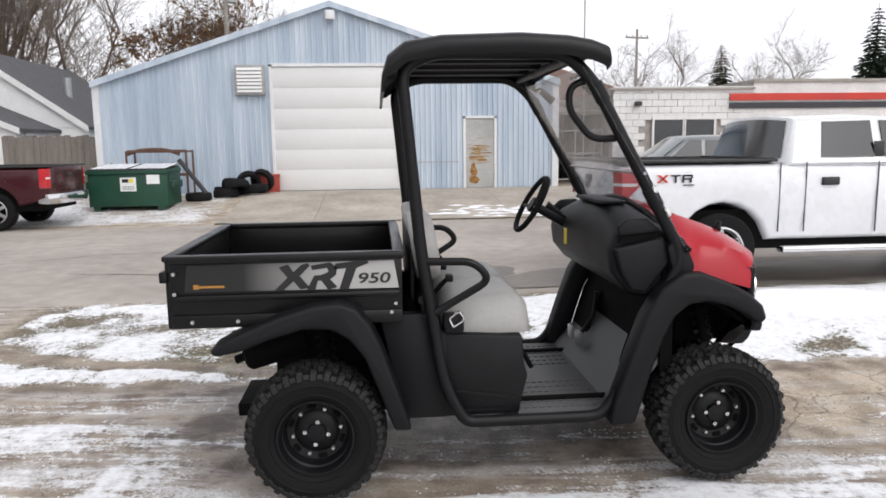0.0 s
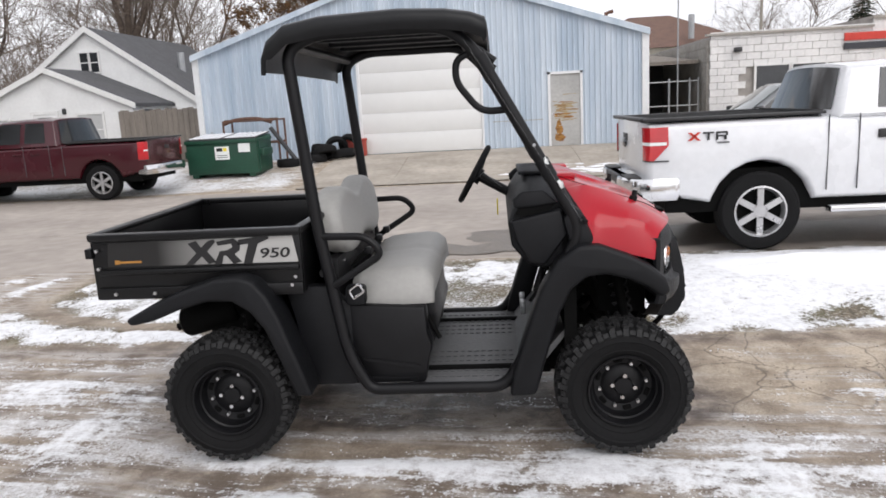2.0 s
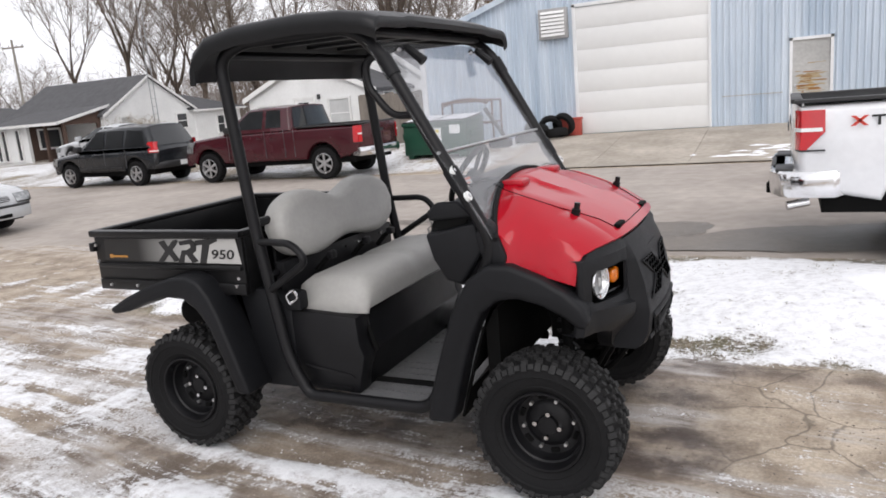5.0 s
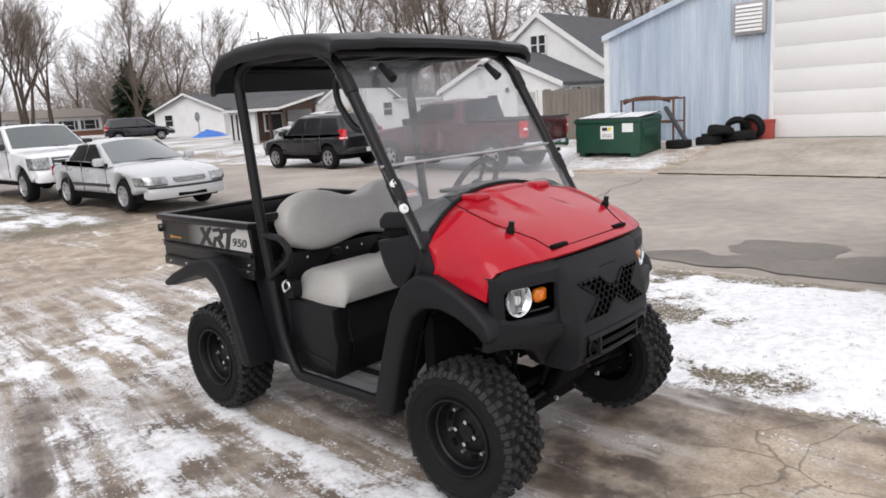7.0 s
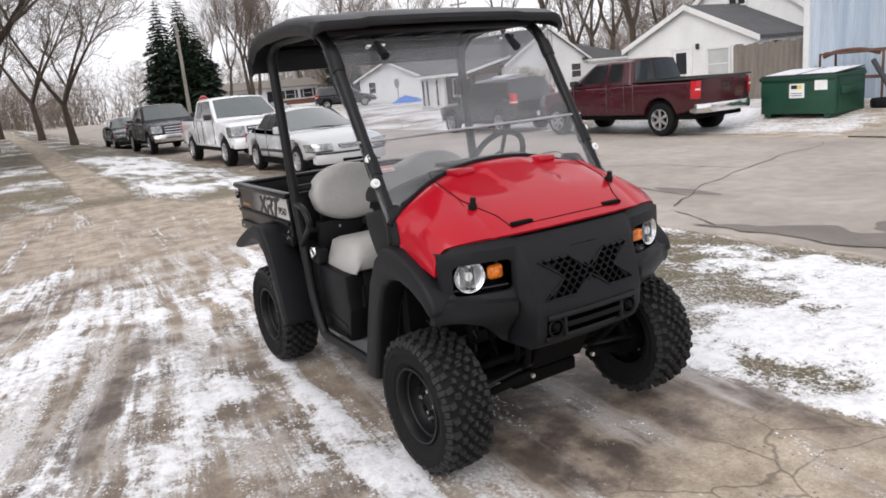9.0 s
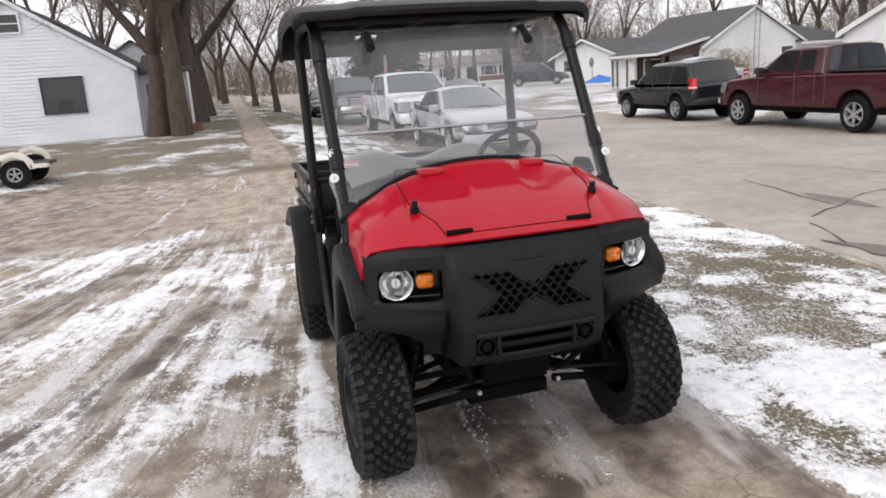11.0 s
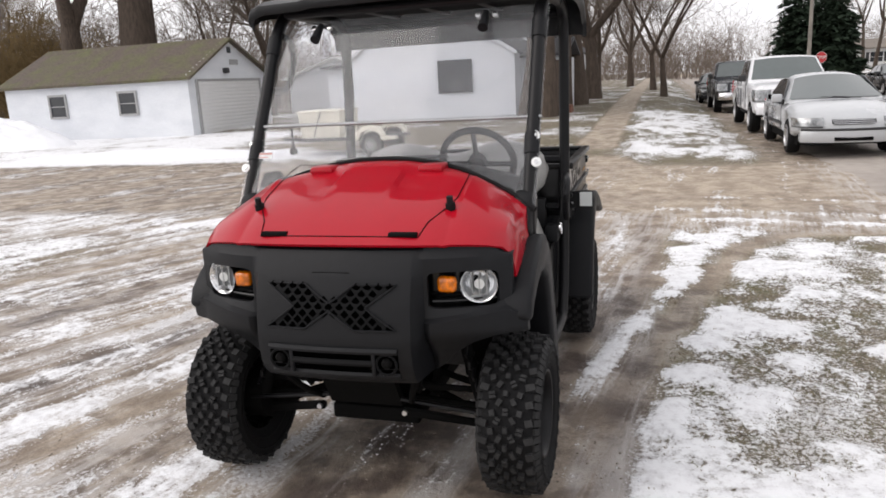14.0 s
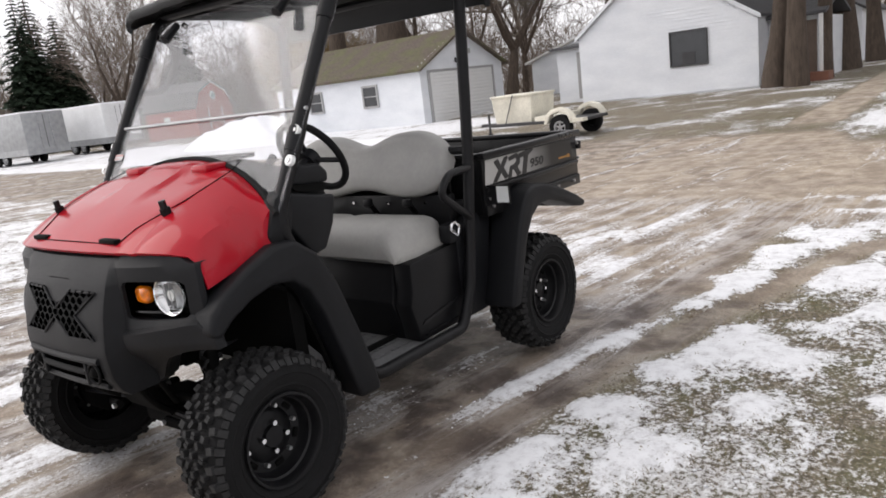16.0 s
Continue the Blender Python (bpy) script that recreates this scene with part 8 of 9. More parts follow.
part("bumper_step", B((-3.22, -3.08, -0.62, 0.62, 0.70, 0.80), bevel=0.02), M["trim"], f150)
part("hitch", B((-3.25, -3.05, -0.05, 0.05, 0.50, 0.60)), M["dark"], f150)
part("tailpipe", tube([(-2.9, -0.75, 0.50), (-3.08, -0.80, 0.47)], 0.04, 12), M["chrome"], f150)
part("badge", lathe([(0.0, -0.015), (0.06, -0.013), (0.085, 0)], n=18), M["p_navy"], f150).matrix_basis = pose(-3.066, 0, 1.14, 0, 0, -90) @ Matrix.Diagonal((1.4, 1, 0.7, 1))

REDT = dict(lens_back=0.12, bx=0.14, tuck=0.13, w=0.99, r=0.385, wb=3.65, tw=0.26, ra=0.50, paint="p_red", sill=0.48,
            top=[(-2.95, 0.68), (-2.96, 1.28), (-1.05, 1.28), (-1.0, 1.27), (1.35, 1.24), (2.35, 1.15), (2.62, 1.05), (2.70, 0.68)],
            cab=[(-1.02, 1.26), (-0.90, 1.84), (0.45, 1.84), (1.35, 1.24)],
            glass=[((-0.70, 1.32), (-0.66, 1.75), (-0.20, 1.76), (-0.18, 1.32)), ((-0.06, 1.32), (-0.08, 1.76), (0.38, 1.76), (1.0, 1.32))],
            tail=(0.85, 1.24, 0.14, 0.16), head=(0.82, 1.08, 0.36, 0.3), mir=(0.95, 1.34), handles=[(0.02, 1.08), (-0.4, 1.08)], handle="p_red",
            seams=[(-1.02, 0.58, 1.26), (-0.72, 0.58, 1.26), (-0.12, 0.58, 1.26), (1.08, 0.58, 1.22)], bump=(0.52, 0.72), grille=(0.75, 1.05, 0.5), bed=(-2.95, -1.05, 1.28), spokes=6)
vehicle("pickup_truck", -9.33, 16.02, 180, "dark red extended-cab pickup, parked at the kerb", "pickup truck", REDT)

GMC = dict(REDT, paint="p_white", cab=[(-1.25, 1.26), (-1.1, 1.86), (0.45, 1.86), (1.35, 1.24)], glass=[((-0.95, 1.32), (-0.9, 1.77), (-0.3, 1.78), (-0.28, 1.32)), ((-0.16, 1.32), (-0.18, 1.78), (0.38, 1.78), (1.0, 1.32))], head=(0.80, 1.06, 0.42, 0.3), fbumper="p_white", handles=[(0.02, 1.08), (-0.7, 1.08)], top=[(-2.95, 0.68), (-2.96, 1.28), (-1.3, 1.28), (-1.25, 1.27), (1.35, 1.24), (2.35, 1.16), (2.62, 1.08), (2.70, 0.68)], bed=(-2.95, -1.3, 1.28), handle="p_white")
vehicle("pickup_truck", -17.5, 7.95, 0, "white four-door pickup parked nose to tail", "pickup truck", GMC)
DKP = dict(GMC, paint="p_navy", handle="p_navy", fbumper="chrome", r=0.40)
vehicle("pickup_truck", -27.1, 7.75, 0, "dark pickup truck with chrome grille", "pickup truck", DKP)

SUV = dict(lens=0.16, bow=0.12, crown=0.05, cab_bow=0.12, cab_crown=0.05, soft=0.10, bx=0.04, taper=(0.16, 0.08), w=0.91, r=0.345, wb=2.71, tw=0.225, ra=0.43, paint="p_dark", sill=0.40,
           top=[(-2.22, 0.62), (-2.28, 0.98), (-2.20, 1.06), (1.05, 1.04), (1.95, 0.95), (2.22, 0.82), (2.28, 0.58)],
           cab=[(-2.18, 1.04), (-1.88, 1.66), (0.15, 1.67), (1.05, 1.03)],
           glass=[((-1.95, 1.10), (-1.78, 1.52), (-1.15, 1.56), (-1.08, 1.10)), ((-0.98, 1.10), (-1.0, 1.56), (-0.30, 1.57), (-0.26, 1.10)), ((-0.16, 1.10), (-0.18, 1.57), (0.12, 1.57), (0.72, 1.10))],
           tail=(0.90, 1.20, 0.16, 0.24), head=(0.66, 0.86, 0.40, 0.35), mir=(0.72, 1.12), handles=[(-0.9, 0.92), (-0.05, 0.92)], handle="p_dark",
           seams=[(-1.05, 0.52, 1.04), (-0.22, 0.48, 1.04), (0.86, 0.52, 1.02)], bump=(0.45, 0.64), bumper="trim", fbumper="trim", grille=(0.60, 0.80, 0.35), strip=0.50, spokes=5)
vehicle("suv", -15.13, 15.85, 180, "charcoal compact SUV, parked at the kerb", "car", SUV)
GSU = dict(SUV, paint="p_grey", handle="p_grey")
vehicle("suv", 7.75, 17.3, 180, "grey SUV parked before the block shop", "car", GSU)

SED = dict(tuck=0.05, fstrip=0.475, bow=0.17, crown=0.07, cab_bow=0.20, cab_crown=0.075, soft=0.12, bx=0.022, taper=(0.12, 0.12), w=0.925, r=0.325, wb=2.81, tw=0.215, ra=0.39, paint="p_silver", sill=0.30,
           top=[(-2.42, 0.50), (-2.47, 0.72), (-2.46, 0.90), (-2.40, 0.97), (-1.55, 1.02), (1.02, 0.96), (1.6, 0.91), (2.1, 0.82), (2.38, 0.72), (2.48, 0.60), (2.50, 0.42)],
           cab=[(-1.78, 0.98), (-1.0, 1.42), (-0.05, 1.43), (1.14, 0.93)], tumble=0.25,
           glass=[((-1.25, 1.02), (-0.95, 1.33), (-0.42, 1.35), (-0.40, 1.01)), ((-0.30, 1.01), (-0.32, 1.35), (0.02, 1.35), (0.72, 0.99))],
           tail=(0.68, 0.88, 0.42, 0.12), head=(0.555, 0.70, 0.46, 0.42), mir=(0.72, 1.0), mirror="p_silver", handles=[(-1.0, 0.85), (-0.1, 0.84)], handle="p_silver",
           seams=[(-1.15, 0.42, 0.98), (-0.36, 0.38, 0.98), (0.80, 0.42, 0.95)], bump=(0.32, 0.48), bumper="p_silver", fbumper="p_silver", grille=(0.575, 0.665, 0.34), strip=0.50, spokes=7)
vehicle("sedan", -11.95, 8.0, 0, "silver four-door sedan parked beside the lane", "car", SED)
GRC = dict(SED, paint="p_dark", handle="p_dark", mirror="p_dark", bumper="p_dark", fbumper="p_dark")
vehicle("sedan", -34.3, 7.5, 0, "dark sedan parked behind the trucks", "car", GRC)
vehicle("sedan", -35.5, 15.6, 0, "dark sedan parked on the far kerb", "car", GRC)
WHC = dict(SED, paint="p_silver")
vehicle("sedan", -21.0, 20.6, 180, "silver car parked behind the SUV", "car", WHC)
MVN = dict(SUV, paint="p_navy", handle="p_navy", wb=3.0, top=[(-2.42, 0.60), (-2.48, 1.0), (-2.40, 1.10), (1.2, 1.05), (2.05, 0.92), (2.42, 0.75), (2.48, 0.5)], cab=[(-2.40, 1.08), (-2.12, 1.74), (0.3, 1.74), (1.35, 1.03)],
           glass=[((-2.15, 1.14), (-2.0, 1.60), (-1.15, 1.64), (-1.08, 1.14)), ((-0.98, 1.14), (-1.0, 1.64), (-0.15, 1.64), (-0.12, 1.12)), ((0.0, 1.12), (-0.02, 1.64), (0.28, 1.64), (1.0, 1.10))])
vehicle("minivan", -50.6, 26.9, 64, "dark minivan in a driveway", "car", MVN)
vehicle("sedan", -62.0, 13.0, 0, "pale car far down the street", "car", SED)


# ---- trees ----
M.update(
    bark=mat("grey_brown_bark", (0.085, 0.066, 0.053), 0.9, var=0.3, scale=4, bump=0.8, bscale=18, stretch=(3, 3, 0.6), spec=0.2),
    twig=mat("bare_twig", (0.185, 0.152, 0.128), 0.9, var=0.2, scale=2, spec=0.15),
    leafbrown=mat("withered_leaves", (0.20, 0.115, 0.055), 0.9, var=0.3, scale=3, spec=0.2),
    needle=mat("spruce_needles", (0.022, 0.036, 0.022), 0.85, var=0.35, scale=2, spec=0.2),
    brush=mat("yellow_brush", (0.19, 0.135, 0.065), 0.9, var=0.3, scale=2, spec=0.2),
    concretepole=mat("pale_wood_pole", (0.27, 0.25, 0.22), 0.85, var=0.2, scale=2),
)


class Sticks:
    """Tapered sticks gathered into one mesh."""

    def __init__(self):
        self.v, self.f = [], []

    def stick(self, pts, radii, n):
        base = len(self.v)
        for i, p in enumerate(pts):
            d = (pts[min(i + 1, len(pts) - 1)] - pts[max(0, i - 1)]).normalized()
            s = d.cross(Vector((0.3, 0.5, 0.81)))
            s = s.normalized() if s.length > 0.05 else Vector((1, 0, 0))
            u = s.cross(d)
            for j in range(n):
                t = 2 * math.pi * j / n
                self.v.append(p + radii[i] * (math.cos(t) * s + math.sin(t) * u))
        for i in range(len(pts) - 1):
            for j in range(n):
                a, b = base + i * n + j, base + i * n + (j + 1) % n
                self.f.append((a, b, b + n, a + n))

    def tri(self, p, d, s, w):
        base = len(self.v)
        self.v += [p - s * w, p + s * w, p + d]
        self.f.append((base, base + 1, base + 2))

    def put(self, name, material, parent, label=""):
        me = bpy.data.meshes.new(name)
        me.from_pydata([tuple(v) for v in self.v], [], self.f)
        me.polygons.foreach_set("use_smooth", np.ones(len(me.polygons), bool))
        me.materials.append(material)
        o = new(name, me)
        o.parent = parent
        if label:
            tagged(o, label)
        return o


def wander(rnd, p, d, length, steps_, bend, lift=0.0):
    pts = [p.copy()]
    for k in range(steps_):
        d = (d + Vector((rnd.uniform(-bend, bend), rnd.uniform(-bend, bend), rnd.uniform(-bend, bend) + lift))).normalized()
        p = p + d * (length / steps_)
        pts.append(p.copy())
    return pts, d


def bare_tree(seed, height, trunk_r, trunk_h, spread=0.6, levels=4, leaves=0, limbs=5, twig_n=6):
    rnd = random.Random(seed)
    t = new("tree")
    trunk, crown, leaf = Sticks(), Sticks(), Sticks()
    pts, d = wander(rnd, Vector((0, 0, -0.2)), Vector((rnd.uniform(-0.05, 0.05), rnd.uniform(-0.05, 0.05), 1)), trunk_h, 5, 0.06)
    trunk.stick(pts, [trunk_r * (1.22 - 0.22 * min(1, k * 1.5 / 5)) * (1 - 0.07 * k) for k in range(6)], 10)

    def grow(p, d, length, r, lev):
        pts, dd = wander(rnd, p, d, length, 5 if lev < 2 else 4, 0.16 + 0.05 * lev, 0.06 if lev < 3 else 0.02)
        n = len(pts)
        tgt = trunk if lev == 0 else crown
        tgt.stick(pts, [max(0.005, (0.8 if lev else 1.0) * r * (1 - 0.72 * k / (n - 1))) for k in range(n)], 7 if lev == 0 else (5 if lev == 1 else 3))
        if lev >= levels:
            if leaves and rnd.random() < leaves:
                for q in pts[1:]:
                    for _ in range(2):
                        dv = Vector((rnd.uniform(-1, 1), rnd.uniform(-1, 1), rnd.uniform(-1, 0.4))).normalized()
                        leaf.tri(q + dv * 0.05, dv * 0.22, dv.cross(Vector((0, 0.3, 1))).normalized(), 0.07)
            return
        kids = (limbs if lev == 0 else twig_n) - (1 if lev > 1 else 0)
        for k in range(kids):
            i = rnd.randint(1, n - 1) if k else n - 1
            side = Vector((rnd.uniform(-1, 1), rnd.uniform(-1, 1), rnd.uniform(-0.35, 0.6))).normalized()
            nd = (dd * (1 - spread * 0.5) + side * spread).normalized()
            grow(pts[i], nd, length * rnd.uniform(0.45, 0.72), r * (0.62 if k == 0 else 0.45), lev + 1)

    top = pts[-1]
    for k in range(3):
        a = 2 * math.pi * (k / 3) + rnd.uniform(-0.5, 0.5)
        nd = Vector((math.cos(a) * spread, math.sin(a) * spread, 1)).normalized()
        grow(top, nd, (height - trunk_h) * rnd.uniform(0.42, 0.56), trunk_r * 0.6, 0)
    trunk.put("trunk", M["bark"], t)
    crown.put("crown", M["twig"], t)
    if leaf.f:
        leaf.put("leaves", M["leafbrown"], t, "sparse withered brown leaves")
    return t


def spruce(seed, height, radius, mat_="needle"):
    rnd = random.Random(seed)
    t = new("conifer")
    tr, cr = Sticks(), Sticks()
    tr.stick([Vector((0, 0, -0.2)), Vector((0.05, 0, height * 0.5)), Vector((0, 0, height))], [height * 0.018, height * 0.011, 0.01], 7)
    z = height * 0.06
    while z < height * 0.99:
        k = max(0.02, 1 - z / height)
        r = radius * (k ** 0.85) * rnd.uniform(0.8, 1.12) + 0.1
        m = max(6, int(16 * k + 5))
        for j in range(m):
            a = 2 * math.pi * (j + rnd.random() * 0.8) / m
            out = Vector((math.cos(a), math.sin(a), 0))
            rr = r * rnd.uniform(0.7, 1.1)
            side = Vector((-out.y, out.x, 0))
            for q in range(14):
                u = (q + rnd.random()) / 14
                p = Vector((0, 0, z)) + out * rr * u + Vector((0, 0, -0.32 * rr * u * u + 0.1 * rr * u))
                dd = (out * 0.7 + side * rnd.uniform(-0.9, 0.9) + Vector((0, 0, rnd.uniform(-0.5, 0.25)))) * rr * 0.34
                cr.tri(p, dd, (side + Vector((0, 0, rnd.uniform(-0.9, 0.9)))).normalized(), rr * 0.085 + 0.04)
        z += height * rnd.uniform(0.016, 0.026)
    tr.put("trunk", M["bark"], t)
    cr.put("crown", M[mat_], t)
    return t


def set_tree(proto, a, n, turn, scale, label, category="tree", group="", used=[]):
    m = pose(a, n, ground_z(a, n), 0, 0, turn) @ Matrix.Scale(scale, 4)
    if proto in used:
        o = copy_thing(proto, m)
        o.scale = (scale, scale, scale)
        o.location, o.rotation_euler = (a, n, ground_z(a, n)), (0, 0, radians(turn))
    else:
        used.append(proto)
        o = proto
        o.location, o.rotation_euler, o.scale = (a, n, ground_z(a, n)), (0, 0, radians(turn)), (scale,) * 3
    return tagged(o, label, category, group)


T1 = bare_tree(1, 13, 0.26, 3.0, 0.55, 4, limbs=6, twig_n=6)
T2 = bare_tree(2, 14, 0.30, 4.2, 0.48, 4, limbs=5, twig_n=6)
T3 = bare_tree(3, 12, 0.20, 2.4, 0.62, 4, limbs=6, twig_n=6)
T4 = bare_tree(4, 10, 0.17, 2.0, 0.60, 4, leaves=0.22, limbs=5, twig_n=6)
T5 = bare_tree(5, 15, 0.22, 5.5, 0.36, 4, limbs=5, twig_n=6)
T6 = bare_tree(6, 17, 0.85, 6.5, 0.62, 4, limbs=6, twig_n=6)
T8 = bare_tree(8, 13, 0.34, 2.9, 0.72, 4, limbs=8, twig_n=8)
BARE = "bare leafless tree with fine winter twigs"
# along the walk west
set_tree(T8, -22.5, 0.15, 20, 1.05, "tall bare tree with thick trunk beside the walk")
set_tree(T2, -22.1, 0.95, 140, 1.1, "tall bare tree with thick trunk beside the walk")
set_tree(T2, -24.6, 1.25, 70, 0.95, "tall bare tree with thick trunk beside the walk")
set_tree(T6, -28.8, 1.2, 200, 0.6, "tall bare tree with thick trunk beside the walk")
set_tree(T8, -34.0, 1.6, 80, 1.15, "tall bare tree with thick trunk beside the walk")
set_tree(T3, -33.5, 5.0, 10, 0.85, "young bare street tree on the snowy verge")
set_tree(T3, -45.0, 4.4, 10, 1.0, BARE)
set_tree(T1, -58, 2.5, 10, 1.0, BARE)
rnd = random.Random(12)
protos = (T1, T2, T3, T5)
row = []
for a, n in ((-19.5, 44), (-16.0, 41), (-22.5, 47), (-29, 38), (-32, 43), (-38, 44), (-42, 40), (-45, 47), (-34.5, 50), (-27, 52), (-54, 46), (-48, 52), (-72, 38), (-80, 46), (-90, 42), (-64, 34), (-25, 58), (-86, 56), (-100, 48), (-12, 50), (-7.5, 46)):
    row.append((a, n))
for a, n in row:
    set_tree(rnd.choice(protos), a + rnd.uniform(-0.8, 0.8), n + rnd.uniform(-1, 1), rnd.uniform(0, 360), rnd.uniform(0.85, 1.2), BARE, group="bare trees behind the houses")
set_tree(T2, -19.0, 40.0, 60, 1.25, "large bare tree with forked trunk behind the house")
set_tree(T4, -10.2, 42.5, 30, 1.05, "tree keeping sparse brown leaves behind the workshop")
set_tree(T4, -6.5, 44, 200, 0.95, "tree keeping sparse brown leaves behind the workshop")
for a, n in ((-84, 25.5), (-110, 30), (-112, 36), (-70, 52), (-105, 45), (-108, 24)):
    set_tree(rnd.choice(protos), a, n, rnd.uniform(0, 360), rnd.uniform(0.8, 1.0), BARE)
for pr, a, n, k in ((T5, -64, 23.5, 0.9), (T2, -66.5, 24.5, 0.85), (T5, -68, 22.6, 0.8), (T5, -80, 29.5, 1.0), (T2, -84, 33, 1.0)):
    set_tree(pr, a, n, a * 31 % 360, k, BARE)
# south-west
set_tree(T6, -27.2, -24.2, 20, 0.8, "large dark twin-trunk tree behind the garage")
set_tree(T6, -28.2, -21.0, 170, 1.25, "large dark twin-trunk tree behind the garage")
set_tree(T8, -31.5, -15.6, 10, 1.0, "spreading bare tree behind the shed")
set_tree(T1, -38.0, -12.0, 250, 1.0, BARE)
for a, n in ((-42, -20), (-46, -8), (-52, -16), (-60, -6), (-40, -30), (-36, -38), (-48, -28), (-66, -14), (-30, -50), (-44, -44), (-20, -62), (-56, -30), (-24, -40), (-10, -66), (-34, -56), (-70, -3), (-80, -10), (-50, 0.5), (-75, 2), (-90, -4)):
    set_tree(rnd.choice(protos), a + rnd.uniform(-1, 1), n + rnd.uniform(-1, 1), rnd.uniform(0, 360), rnd.uniform(0.8, 1.15), BARE, group="bare trees beyond the lane")
set_tree(T3, -25.0, -47.0, 40, 0.9, "crooked bare tree beside the cargo trailers")
# far side right
set_tree(T3, 34, 60, 40, 0.9, BARE)
set_tree(T3, 26, 66, 100, 1.0, BARE)
S1, S2, S3 = spruce(1, 10.5, 2.6), spruce(2, 8.5, 2.4), spruce(3, 12.5, 2.0)
SP = "dark green spruce with drooping branches"
for pr, a, n, k in ((S1, -57, 14.6, 0.95), (S2, -56.5, 17.2, 0.95), (S2, -80, 40.5, 1.15), (S2, -83, 43, 0.8), (S1, 35, 71.7, 1.05), (S1, 41, 57, 1.15), (S1, -22.6, -52.8, 1.12), (S1, -25.0, -52.2, 1.0), (S3, -24.0, -54.0, 1.05), (S2, -31, -45.5, 1.0), (S1, -60, 17, 1.0)):
    set_tree(pr, a, n, (a * 37) % 360, k, SP)


def thicket(name, boxes, seed, material, label, height, count, w=0.02):
    rnd = random.Random(seed)
    t = Sticks()
    for x0, x1, y0, y1 in boxes:
        for _ in range(count):
            x, y = rnd.uniform(x0, x1), rnd.uniform(y0, y1)
            p = Vector((x, y, ground_z(x, y)))
            h = height * rnd.uniform(0.5, 1.0)
            pts, _ = wander(rnd, p, Vector((rnd.uniform(-0.4, 0.4), rnd.uniform(-0.4, 0.4), 1)), h, 4, 0.28)
            t.stick(pts, [w, w * 0.8, w * 0.6, w * 0.4, w * 0.15], 3)
            for q in pts[1:]:
                for _ in range(2):
                    pp, _ = wander(rnd, q, Vector((rnd.uniform(-1, 1), rnd.uniform(-1, 1), rnd.uniform(0, 1))), h * 0.25, 2, 0.4)
                    t.stick(pp, [w * 0.5, w * 0.35, w * 0.1], 3)
    me = bpy.data.meshes.new(name)
    me.from_pydata([tuple(v) for v in t.v], [], t.f)
    me.materials.append(material)
    return tagged(new(name, me), label, "woods", kind="stuff")


thicket("woods", ((-110, -25, 60, 75), (-130, -105, -30, 60), (-75, -36, -48, -22), (-60, -20, -85, -66)), 4, M["twig"], "hazy far belt of bare brush and saplings", 8.0, 800, 0.045)
thicket("woods", ((-62, -18, -76, -58), (-58, -40, -58, -38), (-160, -110, -18, 16), (-118, -84, 44, 60)), 14, M["twig"], "hazy far belt of tall bare trees", 10.0, 620, 0.055)
thicket("woods", ((-52, -16, 52, 62), (-36, -17, 40, 50)), 24, M["twig"], "dense brown bare brush behind the houses", 9.0, 330, 0.042)
thicket("brown_shrub", ((-25.9, -24.9, 24.9, 26.6),), 31, M["brush"], "rounded leafless brown shrub against the gable wall", 1.7, 170, 0.014)
thicket("yellow_shrub", ((-31.5, -28.2, -31, -28.3),), 6, M["brush"], "tall yellow-brown shrub beside the barn", 6.5, 420, 0.03)
thicket("hedge", ((-44, -30, -34, -24), (-60, -36, -20, -14)), 7, M["twig"], "tangled leafless hedge behind the garage", 2.6, 260, 0.03)
thicket("hedge", ((-75, -20, 46, 56),), 9, M["twig"], "tangled leafless undergrowth behind the houses", 3.6, 420, 0.035)

